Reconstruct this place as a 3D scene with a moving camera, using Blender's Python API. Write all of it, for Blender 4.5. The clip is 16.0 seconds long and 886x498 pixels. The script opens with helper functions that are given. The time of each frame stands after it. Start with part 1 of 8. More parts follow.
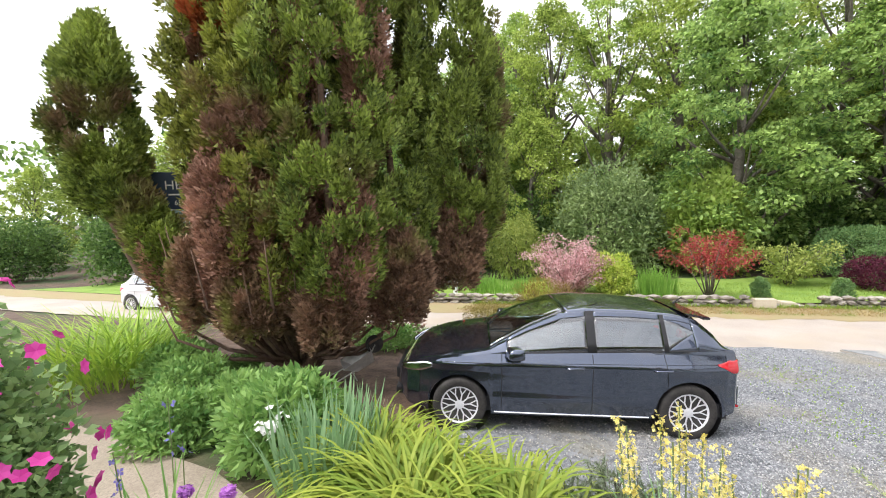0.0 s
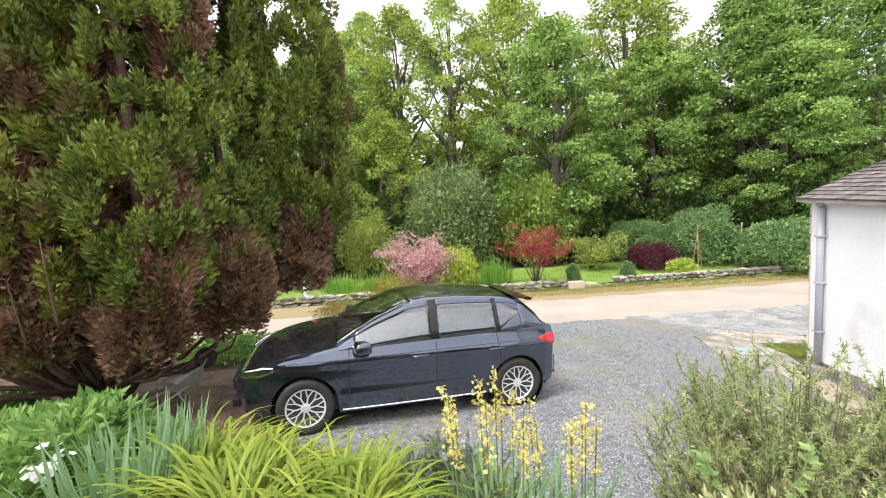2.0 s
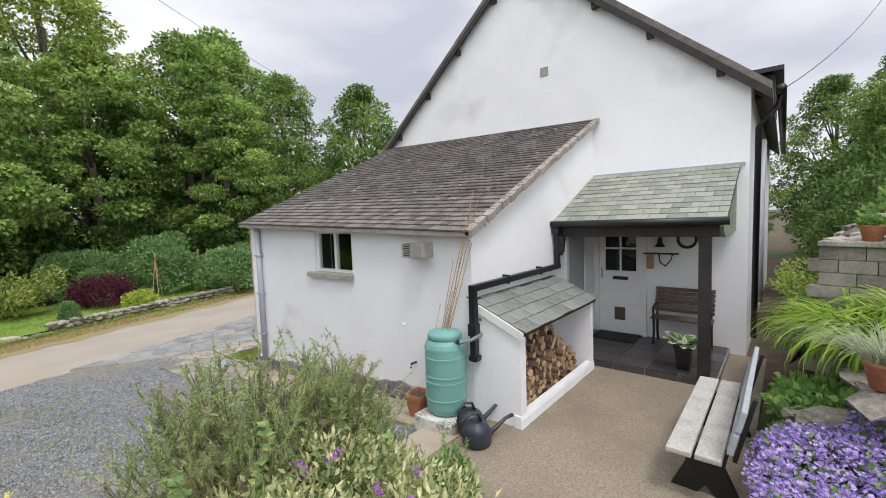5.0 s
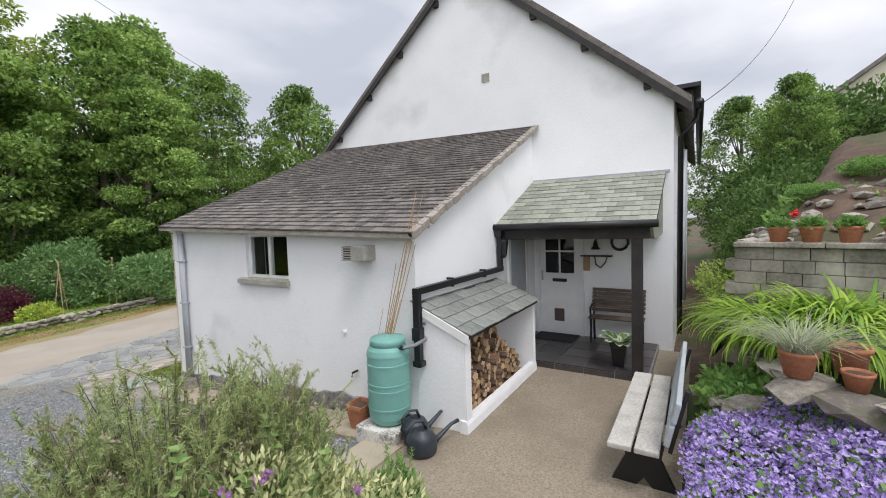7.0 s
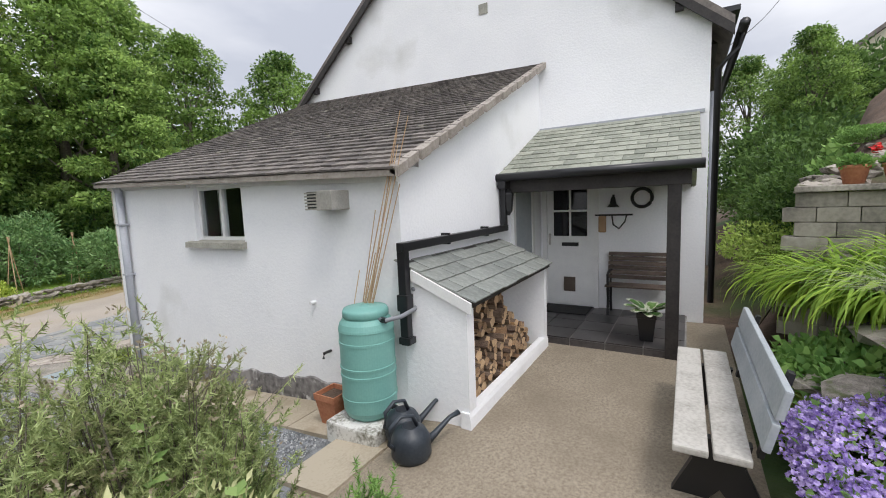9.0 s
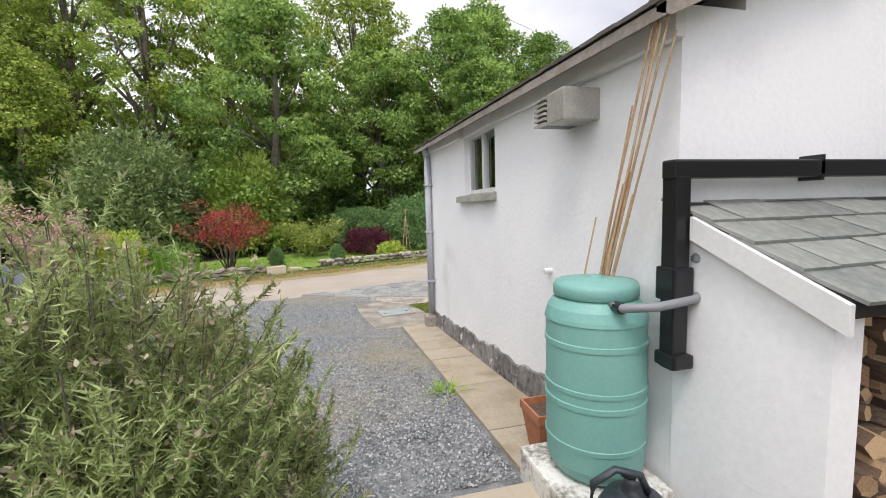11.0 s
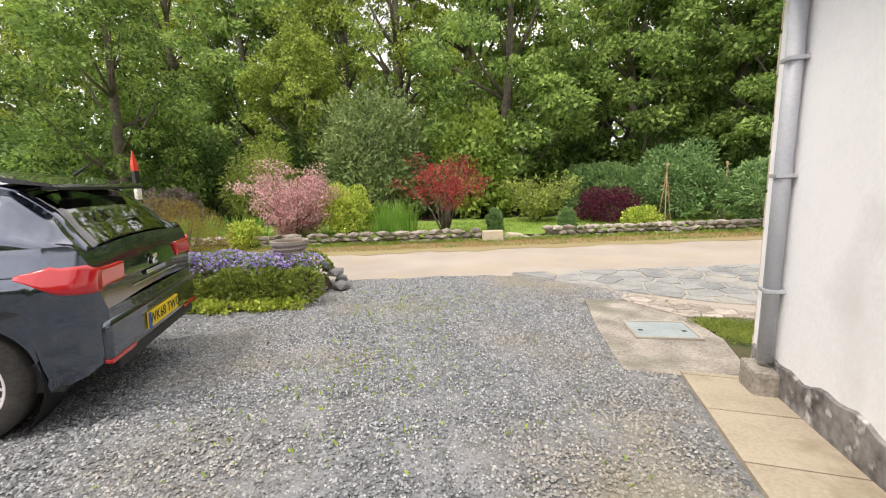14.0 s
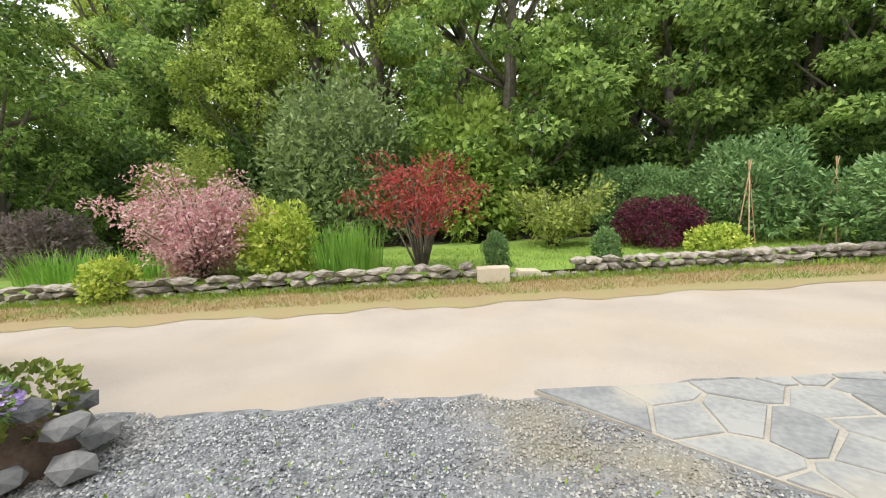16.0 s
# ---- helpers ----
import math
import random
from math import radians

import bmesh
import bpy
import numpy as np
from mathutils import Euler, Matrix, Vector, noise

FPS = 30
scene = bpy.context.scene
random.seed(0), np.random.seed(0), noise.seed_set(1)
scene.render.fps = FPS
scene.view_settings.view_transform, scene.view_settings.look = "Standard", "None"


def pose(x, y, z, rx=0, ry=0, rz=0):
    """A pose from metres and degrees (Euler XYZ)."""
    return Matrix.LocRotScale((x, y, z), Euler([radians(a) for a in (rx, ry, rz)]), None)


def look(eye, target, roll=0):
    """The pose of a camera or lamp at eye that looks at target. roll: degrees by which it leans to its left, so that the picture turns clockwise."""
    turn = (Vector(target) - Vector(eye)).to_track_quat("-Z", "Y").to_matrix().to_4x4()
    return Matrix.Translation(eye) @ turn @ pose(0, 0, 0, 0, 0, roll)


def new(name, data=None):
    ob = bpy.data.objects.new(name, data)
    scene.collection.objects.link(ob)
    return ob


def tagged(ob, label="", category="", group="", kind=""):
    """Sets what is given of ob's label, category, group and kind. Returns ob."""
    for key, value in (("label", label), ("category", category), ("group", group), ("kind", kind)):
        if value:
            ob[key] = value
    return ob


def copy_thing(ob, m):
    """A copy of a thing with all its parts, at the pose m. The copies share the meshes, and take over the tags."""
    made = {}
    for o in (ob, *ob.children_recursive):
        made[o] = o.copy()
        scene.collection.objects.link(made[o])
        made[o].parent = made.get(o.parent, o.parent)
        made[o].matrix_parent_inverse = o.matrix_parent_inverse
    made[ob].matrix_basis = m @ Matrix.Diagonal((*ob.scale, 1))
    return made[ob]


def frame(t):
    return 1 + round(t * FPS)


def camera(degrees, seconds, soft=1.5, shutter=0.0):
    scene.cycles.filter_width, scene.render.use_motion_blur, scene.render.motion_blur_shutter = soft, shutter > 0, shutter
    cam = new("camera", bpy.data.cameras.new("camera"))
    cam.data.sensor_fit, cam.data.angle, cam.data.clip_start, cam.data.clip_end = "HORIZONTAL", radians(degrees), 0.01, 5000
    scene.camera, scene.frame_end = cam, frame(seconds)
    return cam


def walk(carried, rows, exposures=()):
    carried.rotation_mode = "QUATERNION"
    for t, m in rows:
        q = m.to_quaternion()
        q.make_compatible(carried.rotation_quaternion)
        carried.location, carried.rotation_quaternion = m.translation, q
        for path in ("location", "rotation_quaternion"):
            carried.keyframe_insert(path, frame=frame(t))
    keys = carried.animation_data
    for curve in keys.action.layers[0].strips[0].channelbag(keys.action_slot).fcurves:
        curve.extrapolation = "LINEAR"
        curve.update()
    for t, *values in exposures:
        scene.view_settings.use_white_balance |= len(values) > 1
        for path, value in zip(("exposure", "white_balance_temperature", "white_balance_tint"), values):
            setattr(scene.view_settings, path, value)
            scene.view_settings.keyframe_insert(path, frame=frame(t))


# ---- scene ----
cam = camera(93.7, 16.0, soft=1.0)
PATH = [
    (0, (-0.502, -0.288, 2.977), (-1.662, 1.334, 2.828), -2.6),
    (0.5, (-0.443, -0.247, 2.978), (-1.585, 1.388, 2.826), -2.6),
    (1, (-0.458, -0.222, 2.972), (-1.511, 1.471, 2.814), -2.7),
    (1.5, (-0.45, -0.253, 2.921), (-1.308, 1.545, 2.748), -2.6),
    (2, (-0.363, -0.231, 2.885), (-0.909, 1.685, 2.706), -3.1),
    (2.5, (-0.477, -0.061, 2.797), (-0.577, 1.928, 2.615), -2.7),
    (3, (-0.414, -0.006, 2.818), (-0.048, 1.95, 2.624), -3.0),
    (3.5, (-0.345, -0.022, 2.785), (0.46, 1.799, 2.59), -3.0),
    (4, (-0.324, -0.076, 2.75), (0.821, 1.553, 2.567), -2.5),
    (4.5, (-0.331, -0.133, 2.767), (1.054, 1.3, 2.597), -2.3),
    (5, (-0.318, -0.158, 2.775), (1.221, 1.11, 2.626), -2.0),
    (5.2, (-0.297, -0.133, 2.773), (1.291, 1.075, 2.636), -2.0),
    (7.3, (-0.181, -0.059, 2.683), (1.521, 0.983, 2.551), -1.8),
    (7.5, (-0.135, -0.004, 2.649), (1.565, 1.04, 2.505), -1.9),
    (8, (0.057, 0.153, 2.496), (1.778, 1.157, 2.325), -2.7),
    (8.2, (0.127, 0.231, 2.467), (1.866, 1.2, 2.273), -2.8),
    (10.3, (1.674, 0.812, 2.049), (3.011, 2.271, 1.759), -0.7),
    (10.5, (1.788, 0.877, 2.003), (2.93, 2.498, 1.742), -1.2),
    (11, (2.042, 1.07, 1.865), (2.524, 3.001, 1.67), -1.7),
    (11.5, (2.201, 1.364, 1.776), (2.27, 3.34, 1.476), -2.1),
    (12, (2.299, 1.772, 1.767), (2.09, 3.726, 1.396), -0.9),
    (12.5, (2.3, 2.249, 1.819), (1.859, 4.166, 1.457), -0.5),
    (13, (2.205, 2.671, 1.711), (1.624, 4.549, 1.341), -1.4),
    (13.5, (2.166, 3.092, 1.672), (1.477, 4.929, 1.287), -2.1),
    (14, (2.115, 4.055, 1.547), (1.518, 5.936, 1.224), -1.8),
    (14.5, (2.069, 5.057, 1.461), (1.311, 6.887, 1.184), -2.7),
    (15, (2.035, 5.996, 1.393), (1.509, 7.908, 1.13), -2.5),
    (15.5, (1.841, 6.959, 1.391), (1.433, 8.909, 1.221), -2.0),
    (16, (1.46, 7.92, 1.417), (0.843, 9.807, 1.172), -2.8),
]
EXPOSURES = [(0.0, 1.0, 6550, 14), (2.0, 1.0, 6700, 14), (2.75, 0.76, 6750, 13), (3.5, 0.38, 6800, 14), (5.0, 0.22, 6500, 13), (8.2, 0.2, 6450, 12), (10.5, 0.36, 6500, 13), (12.0, 0.55, 7100, 15), (13.0, 0.6, 7050, 15), (14.0, 0.7, 7250, 15), (15.0, 0.72, 7200, 13), (16.0, 0.72, 6850, 10)]
walk(cam, [(t, look(eye, target, roll)) for t, eye, target, roll in PATH], EXPOSURES)

# ---- light: bright overcast sky ----
world = bpy.data.worlds.new("overcast")
scene.world = world
world.use_nodes = True
wn, wl = world.node_tree.nodes, world.node_tree.links
sky = wn.new("ShaderNodeTexSky")
sky.sky_type, sky.sun_disc = "NISHITA", False
sky.sun_elevation, sky.sun_rotation = radians(52), radians(200)
sky.air_density, sky.dust_density = 1.0, 2.0
cloud = wn.new("ShaderNodeTexNoise")
cloud.inputs["Scale"].default_value, cloud.inputs["Detail"].default_value = 2.2, 5.0
wco = wn.new("ShaderNodeTexCoord")
wmap = wn.new("ShaderNodeMapping")
wmap.inputs["Scale"].default_value = (1.0, 1.0, 2.6)
wl.new(wco.outputs["Generated"], wmap.inputs["Vector"])
wl.new(wmap.outputs["Vector"], cloud.inputs["Vector"])
ramp = wn.new("ShaderNodeValToRGB")
ramp.color_ramp.elements[0].position, ramp.color_ramp.elements[0].color = 0.32, (7.0, 7.4, 8.3, 1)
ramp.color_ramp.elements[1].position, ramp.color_ramp.elements[1].color = 0.66, (11.5, 11.7, 12.0, 1)
wl.new(cloud.outputs["Fac"], ramp.inputs["Fac"])
wmix = wn.new("ShaderNodeMix")
wmix.data_type = "RGBA"
wmix.inputs["Factor"].default_value = 0.93
wl.new(sky.outputs["Color"], wmix.inputs["A"])
dot = wn.new("ShaderNodeVectorMath")
dot.operation = "DOT_PRODUCT"
dot.inputs[1].default_value = (-0.78, -0.42, 0.46)
wl.new(wco.outputs["Generated"], dot.inputs[0])
glow = wn.new("ShaderNodeMapRange")
glow.inputs["From Min"].default_value, glow.inputs["From Max"].default_value = -0.9, 0.9
glow.inputs["To Min"].default_value, glow.inputs["To Max"].default_value = 0.62, 1.35
wl.new(dot.outputs["Value"], glow.inputs["Value"])
scale_n = wn.new("ShaderNodeVectorMath")
scale_n.operation = "SCALE"
wl.new(ramp.outputs["Color"], scale_n.inputs[0])
wl.new(glow.outputs["Result"], scale_n.inputs["Scale"])
wl.new(scale_n.outputs["Vector"], wmix.inputs["B"])
wl.new(wmix.outputs["Result"], wn["Background"].inputs["Color"])
wn["Background"].inputs["Strength"].default_value = 0.105
sun_data = bpy.data.lights.new("sun", "SUN")
sun_data.energy, sun_data.angle, sun_data.color = 1.3, radians(14), (1.0, 0.96, 0.9)
sun = new("sun", sun_data)
sun.matrix_basis = look((0, 0, 30), (0.35 * 30, 0.9 * 30 * 0.62, 30 - 30 * 1.25))

# ---- materials ----
def mat_new(name):
    m = bpy.data.materials.new(name)
    m.use_nodes = True
    return m, m.node_tree.nodes, m.node_tree.links, m.node_tree.nodes["Principled BSDF"]


def rgba(c):
    return (c[0], c[1], c[2], 1.0)


def surface(name, a, b, scale=6.0, fine=60.0, rough=0.8, bump=0.15, metal=0.0, spots=None, contrast=(0.35, 0.65), dist=0.01, vary=0.0, coat=0.0):
    """Two colours mixed by broad and fine noise, with relief from the fine one. spots: (colour, scale, low, high)."""
    m, n, l, p = mat_new(name)
    co = n.new("ShaderNodeTexCoord")
    n1 = n.new("ShaderNodeTexNoise")
    n1.inputs["Scale"].default_value, n1.inputs["Detail"].default_value = scale, 6.0
    n2 = n.new("ShaderNodeTexNoise")
    n2.inputs["Scale"].default_value, n2.inputs["Detail"].default_value = fine, 4.0
    for k in (n1, n2):
        l.new(co.outputs["Object"], k.inputs["Vector"])
    add = n.new("ShaderNodeMath")
    add.operation = "MULTIPLY_ADD"
    l.new(n2.outputs["Fac"], add.inputs[0])
    add.inputs[1].default_value = 0.45
    sub = n.new("ShaderNodeMath")
    sub.operation = "MULTIPLY"
    sub.inputs[1].default_value = 0.6
    l.new(n1.outputs["Fac"], sub.inputs[0])
    l.new(sub.outputs[0], add.inputs[2])
    last = add.outputs[0]
    if vary:
        info = n.new("ShaderNodeObjectInfo")
        va = n.new("ShaderNodeMath")
        va.operation = "MULTIPLY_ADD"
        va.inputs[1].default_value = vary
        l.new(info.outputs["Random"], va.inputs[0])
        vb = n.new("ShaderNodeMath")
        vb.operation = "SUBTRACT"
        l.new(last, vb.inputs[0])
        vb.inputs[1].default_value = vary / 2
        l.new(vb.outputs[0], va.inputs[2])
        last = va.outputs[0]
    r = n.new("ShaderNodeValToRGB")
    r.color_ramp.elements[0].position, r.color_ramp.elements[0].color = contrast[0], rgba(a)
    r.color_ramp.elements[1].position, r.color_ramp.elements[1].color = contrast[1], rgba(b)
    l.new(last, r.inputs["Fac"])
    col = r.outputs["Color"]
    if spots:
        n3 = n.new("ShaderNodeTexNoise")
        n3.inputs["Scale"].default_value, n3.inputs["Detail"].default_value = spots[1], 8.0
        l.new(co.outputs["Object"], n3.inputs["Vector"])
        mr = n.new("ShaderNodeMapRange")
        mr.inputs["From Min"].default_value, mr.inputs["From Max"].default_value = spots[2], spots[3]
        l.new(n3.outputs["Fac"], mr.inputs["Value"])
        mx = n.new("ShaderNodeMix")
        mx.data_type = "RGBA"
        l.new(mr.outputs["Result"], mx.inputs["Factor"])
        l.new(col, mx.inputs["A"])
        mx.inputs["B"].default_value = rgba(spots[0])
        col = mx.outputs["Result"]
    l.new(col, p.inputs["Base Color"])
    p.inputs["Roughness"].default_value, p.inputs["Metallic"].default_value = rough, metal
    p.inputs["Coat Weight"].default_value = coat
    if bump:
        bp = n.new("ShaderNodeBump")
        bp.inputs["Strength"].default_value, bp.inputs["Distance"].default_value = bump, dist
        l.new(last, bp.inputs["Height"])
        l.new(bp.outputs["Normal"], p.inputs["Normal"])
    return m


def leaf_mat(name, a, b, c=None, scale=1.2, thin=0.35, rough=0.55, patch=(0.5, 0.62), patch_scale=0.8):
    """Leaves: colour from a to b leaf by leaf and clump by clump, with patches of c; light shines through them."""
    m, n, l, p = mat_new(name)
    geo = n.new("ShaderNodeNewGeometry")
    co = n.new("ShaderNodeTexCoord")
    noise_n = n.new("ShaderNodeTexNoise")
    noise_n.inputs["Scale"].default_value = scale
    l.new(co.outputs["Object"], noise_n.inputs["Vector"])
    ma = n.new("ShaderNodeMath")
    ma.operation = "MULTIPLY_ADD"
    ma.inputs[1].default_value = 0.75
    l.new(geo.outputs["Random Per Island"], ma.inputs[0])
    mb = n.new("ShaderNodeMath")
    mb.operation = "MULTIPLY_ADD"
    mb.inputs[1].default_value, mb.inputs[2].default_value = 1.6, -0.68
    l.new(noise_n.outputs["Fac"], mb.inputs[0])
    l.new(mb.outputs[0], ma.inputs[2])
    mx = n.new("ShaderNodeMix")
    mx.data_type = "RGBA"
    mx.inputs["A"].default_value, mx.inputs["B"].default_value = rgba(a), rgba(b)
    l.new(ma.outputs[0], mx.inputs["Factor"])
    col = mx.outputs["Result"]
    if c:
        n3 = n.new("ShaderNodeTexNoise")
        n3.inputs["Scale"].default_value, n3.inputs["Detail"].default_value = patch_scale, 3.0
        l.new(co.outputs["Object"], n3.inputs["Vector"])
        mr = n.new("ShaderNodeMapRange")
        mr.inputs["From Min"].default_value, mr.inputs["From Max"].default_value = patch
        l.new(n3.outputs["Fac"], mr.inputs["Value"])
        m2 = n.new("ShaderNodeMix")
        m2.data_type = "RGBA"
        l.new(mr.outputs["Result"], m2.inputs["Factor"])
        l.new(col, m2.inputs["A"])
        m2.inputs["B"].default_value = rgba(c)
        col = m2.outputs["Result"]
    l.new(col, p.inputs["Base Color"])
    p.inputs["Roughness"].default_value = rough
    p.inputs["Specular IOR Level"].default_value = 0.3
    tr = n.new("ShaderNodeBsdfTranslucent")
    l.new(col, tr.inputs["Color"])
    ms = n.new("ShaderNodeMixShader")
    ms.inputs["Fac"].default_value = thin
    l.new(p.outputs["BSDF"], ms.inputs[1])
    l.new(tr.outputs["BSDF"], ms.inputs[2])
    l.new(ms.outputs["Shader"], n["Material Output"].inputs["Surface"])
    return m


def plain(name, c, rough=0.5, metal=0.0, coat=0.0, emit=0.0):
    m, n, l, p = mat_new(name)
    p.inputs["Base Color"].default_value = rgba(c)
    p.inputs["Roughness"].default_value, p.inputs["Metallic"].default_value = rough, metal
    p.inputs["Coat Weight"].default_value = coat
    if emit:
        p.inputs["Emission Color"].default_value, p.inputs["Emission Strength"].default_value = rgba(c), emit
    return m


def glass(name, tint=(0.9, 0.95, 0.95), rough=0.0):
    m, n, l, p = mat_new(name)
    p.inputs["Base Color"].default_value = rgba(tint)
    p.inputs["Transmission Weight"].default_value = 1.0
    p.inputs["Roughness"].default_value, p.inputs["IOR"].default_value = rough, 1.45
    return m


def render_wall():
    """White-painted rough render, grey-stained here and there, with splash dirt along its foot."""
    m = surface("white_render", (0.80, 0.81, 0.835), (0.88, 0.885, 0.90), scale=1.2, fine=35, rough=0.9, bump=0.35, dist=0.02,
                spots=((0.60, 0.60, 0.575), 0.9, 0.58, 0.85), contrast=(0.3, 0.6))
    return m


M_WALL = render_wall()
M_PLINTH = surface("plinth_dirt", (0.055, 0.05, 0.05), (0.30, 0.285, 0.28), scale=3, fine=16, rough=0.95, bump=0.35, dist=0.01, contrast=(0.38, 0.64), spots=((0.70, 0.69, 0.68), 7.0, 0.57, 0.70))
M_GRAVEL_BASE = surface("gravel_bed", (0.085, 0.092, 0.098), (0.27, 0.28, 0.29), scale=9.0, fine=90, rough=0.95, bump=0.8, dist=0.012, contrast=(0.38, 0.62), spots=((0.30, 0.28, 0.17), 0.55, 0.60, 0.75))
M_ROAD = surface("dusty_lane", (0.34, 0.298, 0.255), (0.46, 0.405, 0.352), scale=0.8, fine=95, rough=0.95, bump=0.25, dist=0.006, spots=((0.41, 0.345, 0.265), 0.7, 0.46, 0.80))
M_VERGE = surface("dry_verge", (0.34, 0.245, 0.145), (0.31, 0.28, 0.13), scale=1.2, fine=50, rough=0.95, bump=0.6, dist=0.03)
M_LAWN = surface("lawn", (0.13, 0.24, 0.035), (0.26, 0.38, 0.07), scale=1.5, fine=70, rough=0.9, bump=0.6, dist=0.03)
M_SOIL = surface("soil", (0.055, 0.038, 0.027), (0.15, 0.10, 0.07), scale=3, fine=40, rough=0.95, bump=0.8, dist=0.03, spots=((0.05, 0.09, 0.025), 0.35, 0.48, 0.62))
M_MULCH = surface("bark_mulch", (0.05, 0.032, 0.024), (0.19, 0.125, 0.09), scale=3.5, fine=30, rough=0.95, bump=0.9, dist=0.03, contrast=(0.36, 0.66))
M_CONC = surface("worn_concrete", (0.185, 0.15, 0.11), (0.37, 0.315, 0.24), scale=46.0, fine=160, rough=0.94, bump=0.6, dist=0.006, contrast=(0.35, 0.67), spots=((0.20, 0.165, 0.12), 1.7, 0.42, 0.85))
M_CONC_GREY = surface("grey_concrete", (0.15, 0.138, 0.12), (0.44, 0.40, 0.35), scale=3.0, fine=40, rough=0.9, bump=0.3, dist=0.006, spots=((0.16, 0.16, 0.12), 1.4, 0.55, 0.7))
M_SLAB = surface("buff_slab", (0.31, 0.262, 0.19), (0.45, 0.39, 0.30), scale=2.2, fine=50, rough=0.9, bump=0.2, dist=0.004, vary=0.25, spots=((0.25, 0.2, 0.13), 2.0, 0.6, 0.75))
M_FLAG = surface("slate_flag", (0.20, 0.212, 0.218), (0.35, 0.355, 0.345), scale=2.6, fine=25, rough=0.85, bump=0.3, dist=0.01, vary=0.2, spots=((0.42, 0.38, 0.31), 1.3, 0.58, 0.75))
M_PALEROCK = surface("pale_rough_stone", (0.26, 0.22, 0.185), (0.52, 0.465, 0.41), scale=6, fine=40, rough=0.92, bump=0.5, dist=0.015, vary=0.25, spots=((0.22, 0.19, 0.16), 7.0, 0.56, 0.7))
M_MORTAR = surface("pale_mortar", (0.31, 0.285, 0.24), (0.45, 0.42, 0.365), scale=4, fine=50, rough=0.95, bump=0.3)
M_STONE = surface("field_stone", (0.16, 0.14, 0.12), (0.42, 0.38, 0.33), scale=4, fine=30, rough=0.9, bump=0.5, dist=0.02, vary=0.4, spots=((0.12, 0.14, 0.06), 2.5, 0.55, 0.7))
M_PALESTONE = surface("pale_cut_stone", (0.52, 0.44, 0.33), (0.62, 0.55, 0.43), scale=4, fine=30, rough=0.9, bump=0.3)
M_ROOFTILE = surface("old_roof_tile", (0.095, 0.085, 0.08), (0.235, 0.21, 0.19), scale=3, fine=30, rough=0.9, bump=0.4, vary=0.28, spots=((0.36, 0.34, 0.28), 5.0, 0.62, 0.75))
M_SLATE = surface("mossy_slate", (0.20, 0.215, 0.175), (0.36, 0.37, 0.31), scale=3, fine=30, rough=0.75, bump=0.3, vary=0.25, spots=((0.33, 0.36, 0.16), 3.0, 0.55, 0.75))
M_SLATE_GREY = surface("grey_slate", (0.15, 0.162, 0.152), (0.29, 0.305, 0.28), scale=3, fine=30, rough=0.7, bump=0.3, vary=0.15)
M_VERGE_CEM = surface("verge_cement", (0.24, 0.21, 0.18), (0.40, 0.36, 0.32), scale=6, fine=40, rough=0.9, bump=0.5)
M_BLACK = plain("black_plastic", (0.012, 0.012, 0.014), 0.35)
M_BLACKWOOD = surface("black_timber", (0.012, 0.010, 0.010), (0.035, 0.03, 0.028), scale=6, fine=40, rough=0.6, bump=0.2)
M_GREYPIPE = surface("grey_pipe_paint", (0.34, 0.36, 0.40), (0.42, 0.44, 0.48), scale=4, fine=50, rough=0.45, bump=0.05)
M_FRAME = surface("white_paint", (0.72, 0.72, 0.72), (0.82, 0.82, 0.81), scale=5, fine=60, rough=0.5, bump=0.05)
M_SILL = surface("stone_sill", (0.24, 0.235, 0.20), (0.40, 0.39, 0.34), scale=6, fine=50, rough=0.9, bump=0.3)
M_DARKROOM = plain("dark_room", (0.018, 0.017, 0.016), 0.9)
M_GLASS = glass("window_glass")
M_GLASS.node_tree.nodes["Principled BSDF"].inputs["IOR"].default_value = 1.25
M_BARK = surface("bark", (0.075, 0.06, 0.045), (0.21, 0.185, 0.15), scale=5, fine=24, rough=0.95, bump=0.8, dist=0.03, spots=((0.12, 0.14, 0.08), 2.0, 0.55, 0.7))
M_CYPBARK = surface("red_bark", (0.085, 0.05, 0.035), (0.22, 0.14, 0.10), scale=5, fine=26, rough=0.95, bump=0.8, dist=0.03)
M_LEAF_MID = leaf_mat("leaf_mid", (0.12, 0.19, 0.034), (0.57, 0.69, 0.16), scale=0.5, thin=0.45)
M_LEAF_DARK = leaf_mat("leaf_dark", (0.065, 0.15, 0.038), (0.51, 0.69, 0.205), scale=0.5, thin=0.44)
M_LEAF_LIGHT = leaf_mat("leaf_light", (0.20, 0.32, 0.06), (0.56, 0.70, 0.18), scale=0.6, thin=0.4)
M_LEAF_GREY = leaf_mat("leaf_grey", (0.11, 0.18, 0.065), (0.38, 0.49, 0.20), scale=0.6, thin=0.35)

# ---- building helpers ----
def obj(name, me, mat, parent=None, label=""):
    if mat and not me.materials:
        me.materials.append(mat)
    ob = new(name, me)
    if parent:
        ob.parent = parent
    if label:
        ob["label"] = label
    return ob


def part(name, bm, mat, parent=None, label="", smooth=False):
    me = bpy.data.meshes.new(name)
    bm.to_mesh(me)
    bm.free()
    if smooth:
        me.polygons.foreach_set("use_smooth", [True] * len(me.polygons))
    return obj(name, me, mat, parent, label)


def thing(name, at, label, category, group="", kind="", rz=0):
    e = new(name)
    e.empty_display_size = 0.1
    e.matrix_basis = pose(at[0], at[1], at[2], 0, 0, rz)
    return tagged(e, label, category, group, kind)


